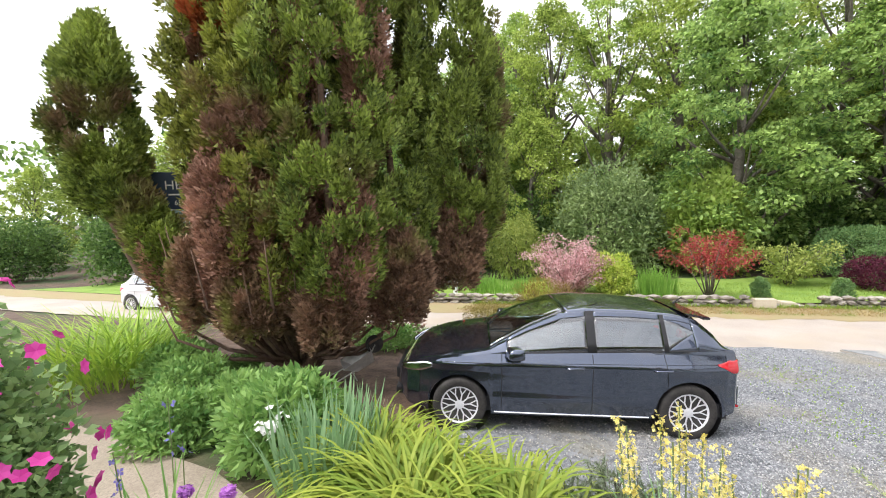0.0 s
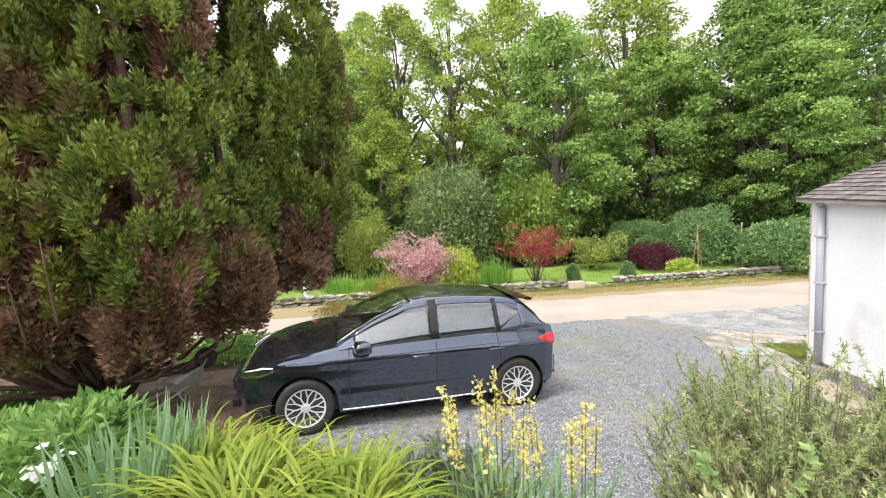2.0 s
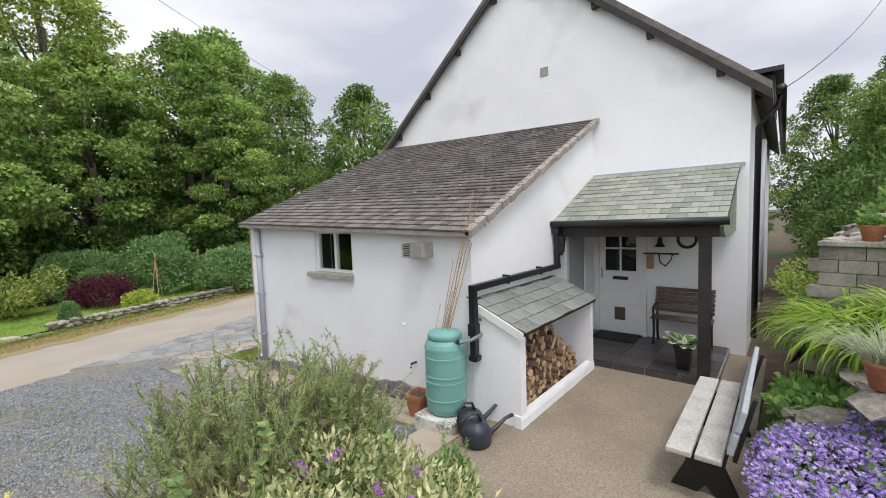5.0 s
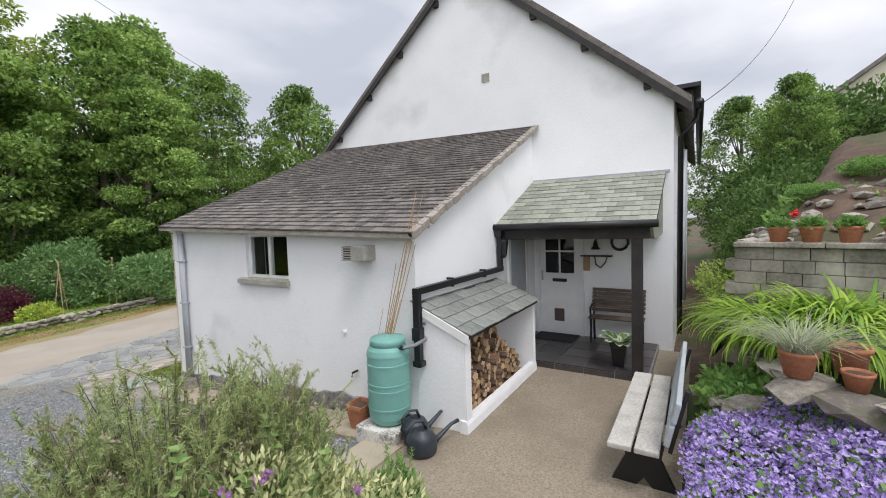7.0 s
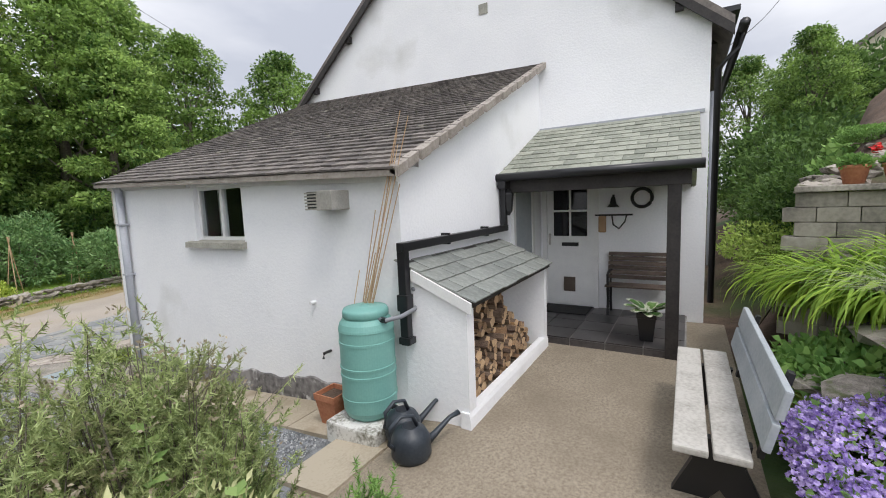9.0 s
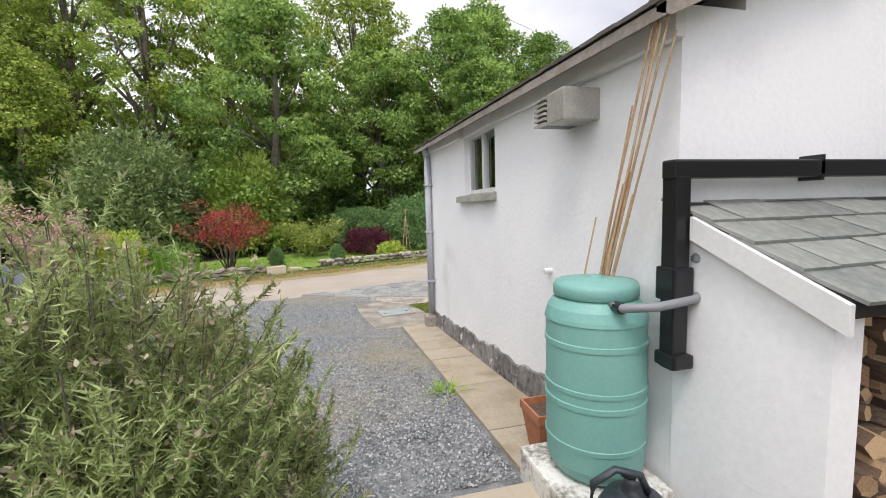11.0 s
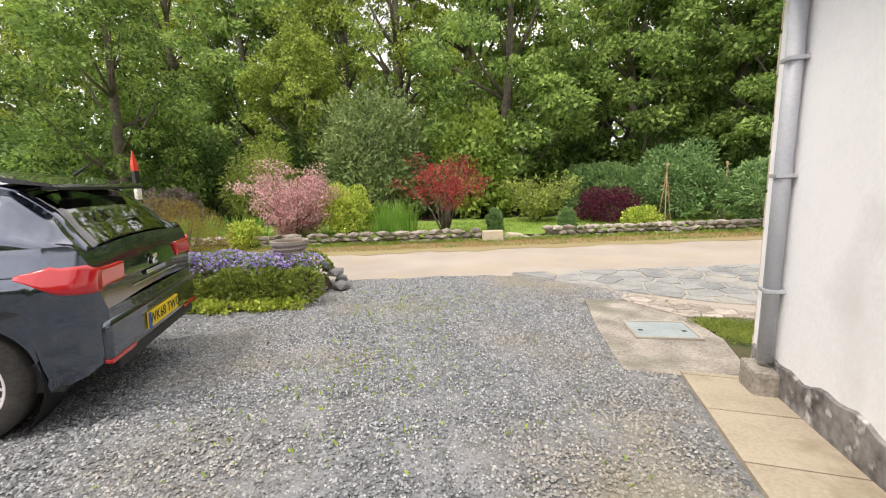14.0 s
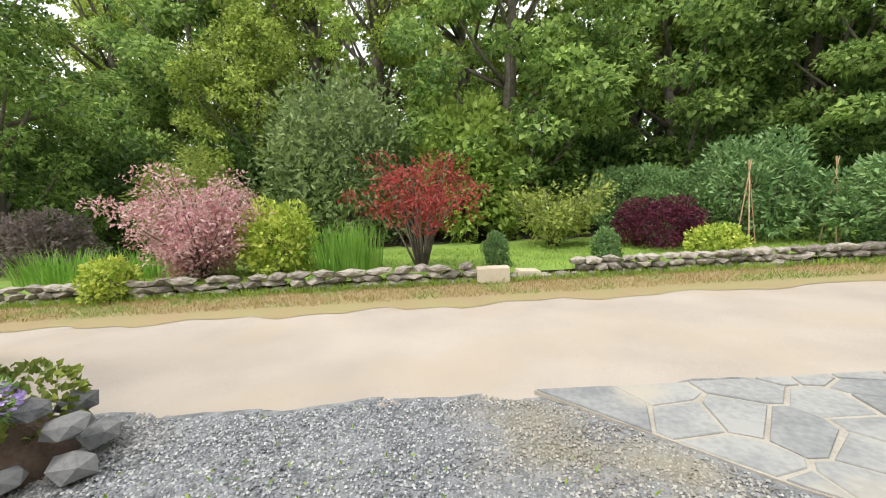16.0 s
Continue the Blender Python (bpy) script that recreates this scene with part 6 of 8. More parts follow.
# -- the big dying conifer in front of the lane --
def column(rng, base, top, r, n_tuft, n_leaf, low=0.0, size=0.15):
    """Sprays of an upright cypress column from base to top."""
    base, top = np.array(base, float), np.array(top, float)
    t = rng.uniform(low, 1, n_tuft)
    prof = np.interp(t, [0, 0.12, 0.45, 0.8, 1.0], [0.55, 0.85, 1.0, 0.72, 0.12])
    a = rng.uniform(0, 2 * np.pi, n_tuft)
    lump = 1 + 0.16 * np.sin(3 * a + 9 * t) * np.sin(14 * t + 2 * a + 1) + 0.10 * np.sin(5 * a - 23 * t)
    rad = r * prof * lump * rng.uniform(0.74, 1.03, n_tuft)
    c = base + (top - base) * t[:, None] + np.stack([rad * np.cos(a), rad * np.sin(a), np.zeros(n_tuft)], -1)
    k = np.repeat(np.arange(n_tuft), n_leaf)
    n = len(k)
    tr = rng.uniform(0.10, 0.21, n_tuft)[k]
    d = unit(rng.normal(size=(n, 3)))
    pos = c[k] + d * tr[:, None] * np.array([0.8, 0.8, 1.5]) * rng.uniform(0.3, 1.0, (n, 1))
    outw = np.stack([np.cos(a[k]), np.sin(a[k]), np.zeros(n)], -1)
    axis = unit(outw * 0.5 + np.array([0, 0, 1.0]) * 0.75 + d * 0.75 + rng.normal(size=(n, 3)) * 0.2)
    return needles_mesh("foliage_column", rng, pos - inv_con, axis, size, size * 0.62)


CX, CY = -6.75, 4.05
RIGHT, AWAY = np.array([0.813, 0.582, 0]), np.array([-0.582, 0.813, 0])


def con(u, w, z):
    """A point of the conifer: u across, w deeper, z height over its foot."""
    p = np.array([CX, CY, 0.42]) + RIGHT * u + AWAY * w
    return (p[0], p[1], 0.42 + z)


conifer = thing("conifer_tree", (CX, CY, 0.40), "huge many-stemmed cypress, half green and half dead brown", "tree")
inv_con = np.array([CX, CY, 0.40])
cols = [  # across, deep, foot height, top across, top deep, top height, radius, tufts, material
    (-0.85, -0.35, 2.3, -0.7, -0.1, 9.2, 0.88, 190, "a"), (0.85, -0.75, 1.6, 0.7, -0.4, 9.4, 1.05, 250, "b"), (0.0, 0.5, 2.3, 0.1, 0.6, 10.0, 1.1, 170, "a"),
    (-1.1, 0.3, 2.2, -0.9, 0.2, 8.6, 0.66, 120, "a"), (1.75, 0.2, 2.0, 1.5, 0.2, 9.6, 0.85, 170, "b"), (-0.1, -0.95, 1.5, -0.1, -0.7, 7.2, 0.62, 110, "a"),
    (-3.25, 0.1, 3.0, -3.15, 0.1, 6.1, 0.62, 140, "b"), (-1.75, 0.0, 1.3, -3.1, 0.0, 3.8, 0.42, 110, "b"), (0.15, -0.8, 1.5, 0.05, -0.6, 3.8, 0.5, 70, "d"),
    (1.45, -0.35, 4.2, 1.15, -0.2, 9.3, 0.42, 90, "d"), (-0.8, -0.6, 1.4, -0.85, -0.3, 3.8, 0.5, 80, "d"), (-0.75, -0.85, 5.6, -0.7, -0.6, 6.6, 0.36, 36, "r"), (-1.25, -0.1, 4.2, -1.2, 0, 6.4, 0.42, 50, "d"),
    (-1.7, -0.1, 1.0, -2.5, 0.0, 2.6, 0.3, 50, "d"), (-0.55, -0.95, 1.9, -0.6, -0.8, 4.2, 0.5, 80, "d"), (1.0, -1.0, 1.3, 1.3, -0.8, 3.0, 0.4, 40, "d"), (0.35, -0.2, 2.2, 0.3, -0.1, 9.0, 0.45, 90, "d"), (1.7, -0.2, 0.9, 1.6, 0, 2.4, 0.5, 60, "d"),
    (3.0, 0.9, 2.2, 2.65, 0.7, 9.8, 0.95, 380, "b"), (2.75, 0.6, 1.4, 2.9, 0.7, 2.9, 0.55, 80, "e"), (1.8, -0.3, 1.1, 1.9, -0.2, 2.3, 0.5, 70, "e"), (0.7, -0.9, 0.8, 0.9, -0.8, 1.9, 0.5, 60, "e"),
    (-0.3, -0.9, 1.0, -0.4, -0.9, 2.0, 0.45, 60, "e"), (-1.35, -0.4, 1.3, -1.2, -0.3, 2.6, 0.5, 60, "e"), (0.2, 0.9, 1.0, 0.2, 0.9, 3.0, 1.0, 90, "e"),
]
mats = {"a": M_CYP, "b": M_CYPGREEN, "d": M_CYPDEAD, "r": M_CYPRUST, "e": M_CYPBROWN}
for u0, w0, z0, u1, w1, z1, r, nt, key in cols:
    q = column(rng, con(u0, w0, z0), con(u1, w1, z1), r, int(nt * 1.9), 150, size=0.074)
    obj("foliage_column", q, mats[key], conifer, {"a": "olive green foliage browning inside", "b": "fresh green upright foliage", "d": "dead pinkish brown foliage", "r": "rust red dead foliage", "e": "browning lower foliage"}[key])
for i, (u0, w0, z0, u1, w1, z1, r, nt, key) in enumerate(cols[:9]):
    bm = bmesh.new()
    s = [con(0.05 * u0, 0.05 * w0, 0.0), con(u0 * 0.35, w0 * 0.3, 0.35 + 0.08 * i), con(u0 * 0.85, w0 * 0.8, max(1.0, z0 * 0.62)), con(u0, w0, max(1.6, z0)), con((u0 + u1) / 2, (w0 + w1) / 2, (z0 + z1) / 2), con(u1, w1, z1 * 0.96)]
    tube(bm, [Vector(p) - Vector(inv_con) for p in s], [0.15, 0.11, 0.085, 0.07, 0.045, 0.01], 9)
    part("stem", bm, M_CYPBARK, conifer, smooth=True)
for i in range(44):
    a = rng.uniform(0, 2 * np.pi)
    u, w, z = 2.3 * math.cos(a) * rng.uniform(0.5, 1), 1.3 * math.sin(a) * rng.uniform(0.4, 1) - 0.2, rng.uniform(0.7, 2.2)
    bm = tube(bmesh.new(), [Vector(p) - Vector(inv_con) for p in (con(u * 0.15, w * 0.15, 0.25), con(u * 0.55, w * 0.5, z * 0.35), con(u * 0.9, w * 0.9, z * 0.75), con(u, w, z * 1.25))], [0.045, 0.032, 0.02, 0.006], 6)
    part("dead_branch", bm, M_CYPBARK, conifer, smooth=True)

# -- shrubs and small trees of the garden across the lane --
def open_maple(name, rng, wide, tall, limbs, n_leaf, mat, size, label, spread=0.9, flat=0.45, low=0.25):
    """A small tree of thin limbs fanning from the foot, each carrying layered sprays of leaves."""
    t = thing(name, (0, 0, 0), label, "small tree")
    blobs = []
    for i in range(limbs):
        a = i * 2.39996 + rng.uniform(-0.3, 0.3)
        reach = wide * 0.5 * rng.uniform(0.2, 1.0) ** 0.6
        top = tall * rng.uniform(0.7, 1.0) * (1 - 0.35 * (reach / (wide * 0.5)) ** 2)
        tip = Vector((reach * math.cos(a) * spread, reach * math.sin(a) * spread, top))
        knee = Vector((tip.x * 0.35 + rng.uniform(-0.05, 0.05), tip.y * 0.35, top * 0.5))
        part("limb", tube(bmesh.new(), [(0.05 * math.cos(a), 0.05 * math.sin(a), -0.03), knee, tip], [0.026, 0.016, 0.004], 6), M_BARK, t, smooth=True)
        for k in range(5):
            f = low + (1 - low) * (k + rng.uniform(0, 1)) / 5
            c = (knee * (f * 2) if f < 0.5 else knee.lerp(tip, f * 2 - 1)) + Vector((rng.normal(0, 0.12), rng.normal(0, 0.12), rng.normal(0, 0.05))) * wide * 0.5
            r = wide * rng.uniform(0.08, 0.165)
            blobs.append(((c.x, c.y, max(c.z, 0.12)), (r, r, r * flat)))
    obj("leaves", foliage_mesh("leaves", rng, blobs, n_leaf, size, size * 0.5, out=0.8, wild=1.2, up=-0.1, inner=0.1, level=0.3), mat, t)
    return t


settle(open_maple("pink_maple", rng, 2.9, 2.4, 26, 14000, M_PINKLEAF, 0.075, "small pink-leaved tree dappled cream, behind the stone wall", low=0.15), -5.3, 13.9, 20)
settle(bush("lime_shrub", rng, 1.45, 1.45, 4200, M_LIME, 0.10, "rounded glossy lime-green shrub behind the wall", lumps=18), -4.0, 14.5)
settle(bush("lime_shrub", rng, 0.9, 0.75, 1800, M_LIME, 0.09, "small lime-green shrub at the lane's edge"), -6.0, 12.75)
settle(open_maple("red_maple", rng, 2.5, 2.6, 15, 3600, M_RED, 0.075, "open red-leaved Japanese maple with thin branches", low=0.55), -1.25, 14.95)
settle(bush("purple_maple", rng, 2.0, 1.15, 7000, M_PURPLE, 0.07, "low dome of deep purple Japanese maple", "shrub", lumps=14, up=-0.3), 3.15, 18.0)
settle(bush("clipped_hedge", rng, 3.4, 2.05, 15000, M_HEDGE, 0.07, "large clipped grey-green dome hedge", "hedge", lumps=5, inner=0.85), 3.1, 20.3)
settle(bush("green_mound", rng, 1.0, 0.62, 2600, M_LIME, 0.075, "low bright green mound behind the wall"), 3.95, 16.9)
settle(bush("rhododendron", rng, 2.9, 2.5, 9000, M_EVERGREEN, 0.13, "large rounded rhododendron with dark green leaves", ratio=0.36), 5.3, 19.4)
settle(bush("rhododendron", rng, 2.9, 1.9, 8000, M_EVERGREEN, 0.14, "spreading rhododendron beside the lawn", ratio=0.36), 7.4, 17.9)
settle(bush("rhododendron", rng, 2.6, 1.8, 6000, M_EVERGREEN, 0.14, "dark rhododendron further along the lane", ratio=0.36), 10.3, 18.9)
settle(bush("dwarf_conifer", rng, 0.5, 0.72, 3000, M_HEDGE, 0.05, "little upright dwarf conifer at the garden gap", "shrub", up=0.7, lumps=8), 0.05, 15.35)
settle(bush("dwarf_conifer", rng, 0.55, 0.70, 3000, M_HEDGE, 0.05, "little round dwarf conifer behind the wall", "shrub", up=0.7, lumps=8), 1.95, 15.9)
settle(open_maple("weeping_shrub", rng, 3.3, 1.8, 16, 4200, M_BAMBOO, 0.10, "weeping yellow-green shrub over the lawn", low=0.3), 0.9, 18.3)
settle(bush("bamboo", rng, 2.9, 2.9, 7000, M_BAMBOO, 0.17, "arching yellow-green bamboo clump", "bamboo", ratio=0.22, up=-0.5, inner=0.3), -8.8, 16.8)
settle(bush("smoke_bush", rng, 2.0, 1.5, 4200, leaf_mat("mauve_leaf", (0.14, 0.11, 0.10), (0.34, 0.28, 0.27), scale=2), 0.10, "dusty mauve flowering shrub behind the lane"), -10.2, 14.2)
settle(bush("willow_shrub", rng, 5.0, 5.2, 15000, M_LEAF_GREY, 0.19, "large grey-green willow shrub at the wood's edge", ratio=0.4, lumps=40, inner=0.2, wild=1.5), -5.4, 19.4)
settle(bush("cherry_shrub", rng, 3.4, 4.6, 8500, M_LEAF_LIGHT, 0.22, "tall light green shrub with open branches", ratio=0.5, lumps=22, inner=0.2), -1.7, 20.3)
for i, (x, y, sc) in enumerate(((-13.5, 17.5, 1.0), (-17.5, 16, 1.1), (-23, 13, 1.2), (-30, 9.5, 1.1), (9.5, 23.0, 1.0), (13.5, 23.5, 1.0), (18, 23.5, 1.0), (1.8, 23.8, 0.9), (6.0, 24.0, 0.9), (-10, 21, 1.0), (-3.5, 24, 1.1), (-38, 5.5, 1.0), (-44, 1.0, 1.0), (24, 22, 1.0), (10.4, -1.6, 0.46), (13.2, -2.0, 0.62), (17.5, -2.4, 0.8), (21.5, -4.5, 1.0))):
    if i == 0:
        under = bush("laurel_thicket", rng, 5.0, 4.2, 9500, leaf_mat("thicket_leaf", (0.035, 0.085, 0.022), (0.20, 0.33, 0.085), scale=0.6, thin=0.3), 0.2, "dense dark green thicket under the trees", "thicket", lumps=24, inner=0.4)
        settle(under, x, y, 0, sc)
    else:
        place(under, x, y, 50 * i, sc)
reeds = strap_plant("reed_clump", (-2.75, 14.85), rng, 420, 0.62, 1.0, 0.022, M_GRASSBLADE, "upright clump of bright green iris reeds", lean=(0.0, 0.2), arch=0.12)
strap_plant("reed_clump", (-8.2, 13.3), rng, 300, 0.8, 0.75, 0.022, M_GRASSBLADE, "bright green reeds at the lane's edge", lean=(0.0, 0.3), arch=0.2)
strap_plant("reed_clump", (-7.0, 13.8), rng, 240, 0.6, 0.7, 0.02, M_GRASSBLADE, "bright green reeds behind the lane", lean=(0.0, 0.3), arch=0.2)

# cane wigwams
for at, hgt in (((4.65, 17.55), 1.75), ((6.35, 18.25), 1.75)):
    w = thing("cane_wigwam", (at[0], at[1], float(height(*at))), "tripod of tied pale canes for climbers", "plant support")
    for i in range(3):
        a = i * 2.1 + 0.4
        part("cane", tube(bmesh.new(), [(0.2 * math.cos(a), 0.2 * math.sin(a), 0), (-0.03 * math.cos(a), -0.03 * math.sin(a), hgt)], 0.012, 5), M_CANE, w)
    part("tie", torus(bmesh.new(), (0, 0, hgt * 0.9), 0.025, 0.008), M_CANE, w)

# -- bed beside the path: rosemary, hebe, yellow spires, daylilies --
def rosemary(name, at, rng, wide, tall, n_stem, label, mat=None, needle=0.026, per=96):
    t = thing(name, (at[0], at[1], float(height(*at[:2])) - 0.02), label, "shrub")
    groups = max(8, n_stem // 9)
    ga, gr_ = rng.uniform(0, 2 * np.pi, groups), wide * 0.5 * np.sqrt(rng.uniform(0, 1, groups))
    gh = tall * (1 - 0.5 * (gr_ / (wide * 0.5)) ** 2) * rng.uniform(0.62, 1.05, groups)
    gfoot = np.stack([gr_ * np.cos(ga) * 0.35, gr_ * np.sin(ga) * 0.35, 0 * ga], -1)
    gtip = np.stack([gr_ * np.cos(ga), gr_ * np.sin(ga), gh], -1)
    g = np.arange(n_stem) % groups
    s0 = rng.uniform(0.15, 0.98, n_stem)[:, None]
    a = ga[g]
    foot = gfoot[g] + (gtip - gfoot)[g] * s0
    shoot = unit(rng.normal(size=(n_stem, 3)) * [0.55, 0.55, 0.2] + [0, 0, 0.95])
    tip = foot + shoot * (rng.uniform(0.14, 0.34, (n_stem, 1)) * min(1.0, tall))
    s = rng.uniform(0.0, 1.0, (n_stem, per))
    bend = np.sin(np.pi * s)[..., None] * np.stack([np.cos(a), np.sin(a), 0 * a], -1)[:, None] * 0.02
    pos = (foot[:, None] + (tip - foot)[:, None] * s[..., None] + bend).reshape(-1, 3)
    along = np.repeat(shoot, per, 0)
    axis = unit(along * 0.65 + rng.normal(size=pos.shape) * 0.65)
    obj("needles", needles_mesh("needles", rng, pos, axis, needle * 1.15, needle * 0.2), mat or M_ROSEMARY, t)
    if mat is None:
        k = np.repeat(tip[rng.uniform(0, 1, n_stem) < 0.3], 9, 0)
        k = k + rng.normal(0, 0.014, k.shape)
        obj("faded_blossom", quads_mesh("faded_blossom", leaves(rng, k, unit(rng.normal(size=k.shape) + [0, 0, 0.6]), 0.02, 0.010, 0.2)), M_DRYHEAD, t, "faded tan flower heads")
    bm = bmesh.new()
    for i in range(groups):
        p, q = Vector(gfoot[i]), Vector(gtip[i])
        tube(bm, [p, p.lerp(q, 0.5) + Vector((0.02, -0.02, 0)), q], [0.006, 0.004, 0.0015], 4, cap=False)
    for i in range(0, n_stem, 3):
        tube(bm, [Vector(foot[i]), Vector(tip[i])], [0.003, 0.0015], 3, cap=False)
    part("woody_framework", bm, M_BARK, t)
    return t


rosemary("rosemary_bush", (0.80, 2.50), rng, 1.45, 1.42, 1900, "sprawling rosemary bush with browning stems beside the drive")
rosemary("rosemary_bush", (1.36, 2.36), rng, 0.92, 1.42, 1500, "tall upright grey-green rosemary beside the path")
rosemary("rosemary_bush", (1.60, 2.32), rng, 0.56, 0.92, 1000, "low dense rosemary spilling towards the gravel", per=140)
rosemary("rosemary_bush", (1.60, 2.66), rng, 0.72, 1.06, 1100, "leaning rosemary at the edge of the gravel", per=140)
rosemary("heather_bush", (1.84, 1.72), rng, 0.46, 0.66, 260, "low bright green heather beside the path", M_HERB, 0.03)
hebe = bush("hebe_shrub", rng, 1.65, 0.80, 11000, M_HEBE, 0.052, "cream and green variegated hebe with purple flowers", ratio=0.36, lumps=26, up=0.5, inner=0.7)
settle(hebe, 0.80, 1.50)
pos, d = blob_points(rng, [((0, 0, 0.40), (0.62, 0.62, 0.36))], 34, 0.97)
pos = pos[pos[:, 2] > 0.5]
k = np.repeat(pos, 14, 0)
obj("blossom", quads_mesh("blossom", petals(rng, k + rng.normal(0, 0.018, k.shape), 0.014, 4)), M_PETALPURPLE, hebe, "purple flower heads")


def spire_plant(name, at, rng, n, spread, tall, mat, label, flower=0.0125, foliage=M_IRIS, dense=60):
    t = thing(name, (at[0], at[1], float(height(*at[:2])) - 0.02), label, "flower")
    obj("leaves", blade_mesh("leaves", rng, n * 12, spread, tall * 0.62, 0.016, (0.1, 0.4), 0.2), foliage, t)
    bm = bmesh.new()
    fl = []
    for i in range(n):
        a, r = rng.uniform(0, 6.28), spread * math.sqrt(rng.uniform(0, 1))
        p = Vector((r * math.cos(a), r * math.sin(a), 0))
        q = Vector((r * 1.25 * math.cos(a), r * 1.25 * math.sin(a), tall * rng.uniform(0.8, 1.08)))
        part("stalk", tube(bmesh.new(), [p, q], [0.004, 0.003], 4, cap=False), M_STEM, t)
        s = rng.uniform(0.62, 1.0, dense)[:, None]
        fl.append(np.array(p) + (np.array(q) - np.array(p)) * s + rng.normal(0, 0.016, (dense, 3)))
    fl = np.concatenate(fl)
    obj("blossom", quads_mesh("blossom", petals(rng, fl, flower, 4, unit(rng.normal(size=fl.shape)))), mat, t, "blossoms along the stalks")
    return t


spire_plant("yellow_spires", (-0.72, 1.76), rng, 9, 0.20, 0.86, M_PETALYELLOW, "pale yellow flower spires over grey-green leaves")
spire_plant("yellow_spires", (-0.38, 1.985), rng, 8, 0.18, 0.88, M_PETALYELLOW, "pale yellow flower spires beside the drive")
rosemary("lavender_bush", (-1.02, 2.0), rng, 0.75, 0.62, 240, "soft grey-green lavender in the bed", leaf_mat("lavender_leaf", (0.18, 0.23, 0.14), (0.32, 0.37, 0.25), scale=4))
for x, y, n, L in ((-2.05, 1.45, 420, 0.66), (-2.65, 1.75, 420, 0.70), (-1.45, 1.55, 340, 0.55), (-2.35, 2.15, 300, 0.6), (-1.75, 2.15, 260, 0.5), (-3.1, 2.2, 300, 0.62), (-1.0, 1.85, 200, 0.45)):
    strap_plant("daylily", (x, y), rng, n, 0.26, L * 1.35, 0.023, M_DAYLILY, "yellow-green arching daylily leaves in the front bed", lean=(0.05, 0.55), arch=0.85, group="daylilies in the bed", droop=0.95)
strap_plant("daylily", (-9.2, 2.0), rng, 420, 0.9, 1.5, 0.03, M_DAYLILY2, "large clump of green daylily leaves past the conifer")
strap_plant("daylily", (-10.4, 2.9), rng, 300, 0.8, 1.3, 0.03, M_DAYLILY2, "large green daylily clump beside the lane")
for x, y in ((-3.1, 1.75), (-2.9, 1.45), (-3.5, 2.3)):
    strap_plant("iris_clump", (x, y), rng, 110, 0.28, 0.72, 0.034, M_IRIS, "grey-green sword leaves of iris", lean=(0.0, 0.25), arch=0.1, group="irises in the bed")
phlox = settle(bush("phlox_clump", rng, 1.05, 0.8, 4200, M_HERB, 0.09, "leafy green phlox clump with one white bloom", "plant", ratio=0.4, lumps=20), -3.75, 1.75)
pos = np.array([[0.45, -0.38, 0.66]]) + rng.normal(0, 0.045, (26, 3))
obj("blossom", quads_mesh("blossom", petals(rng, pos, 0.03, 5)), M_PETALWHITE, phlox, "white flower head")
settle(bush("leafy_clump", rng, 1.2, 0.7, 3600, M_HERB, 0.10, "leafy green perennials by the garden path", "plant", ratio=0.4), -4.9, 2.2)
settle(bush("leafy_clump", rng, 1.3, 0.55, 3600, M_HERB, 0.09, "leafy green perennials near the conifer", "plant", ratio=0.4), -5.9, 2.7)
for x, y, s in ((-6.9, 2.3, 0.9), (-8.0, 2.6, 1.0), (-4.6, 3.0, 0.55), (-7.4, 3.3, 0.6), (-5.2, 1.4, 0.8)):
    place(bpy.data.objects["leafy_clump"], x, y, 70 * x, s)
mallow = settle(bush("mallow_bush", rng, 0.85, 1.7, 15000, M_MALLOW, 0.045, "grey-green mallow bush with magenta flowers", "flower", ratio=0.7, lumps=30, inner=0.15, wild=1.4), -2.93, -0.22)
pos, d = blob_points(rng, [((0, 0, 1.05), (0.50, 0.50, 0.75))], 80, 0.95)
obj("blossom", quads_mesh("blossom", petals(rng, pos, 0.036, 6, d)), M_PETALPINK, mallow, "open magenta flowers")
allium = thing("allium", (-2.31, 0.37, float(height(-2.31, 0.37))), "purple allium globes on thin stalks", "flower")
bm = bmesh.new()
fl = []
for i in range(8):
    a, r = rng.uniform(0, 6.28), rng.uniform(0.05, 0.3)
    p = Vector((r * math.cos(a), r * math.sin(a), 0))
    q = p + Vector((rng.uniform(-0.05, 0.05), rng.uniform(-0.05, 0.05), rng.uniform(0.5, 0.66)))
    part("stalk", tube(bmesh.new(), [p, q], 0.003, 4), M_STEM, allium)
    dd = unit(rng.normal(size=(60, 3)))
    fl.append(np.array(q) + dd * 0.026)
fl = np.concatenate(fl)
obj("blossom", quads_mesh("blossom", petals(rng, fl, 0.014, 4)), M_PETALPURPLE, allium)
spire_plant("columbine", (-3.3, 0.62), rng, 3, 0.18, 0.85, M_PETALBLUE, "dark blue columbine on thin stems", 0.022, M_HERB, 5)

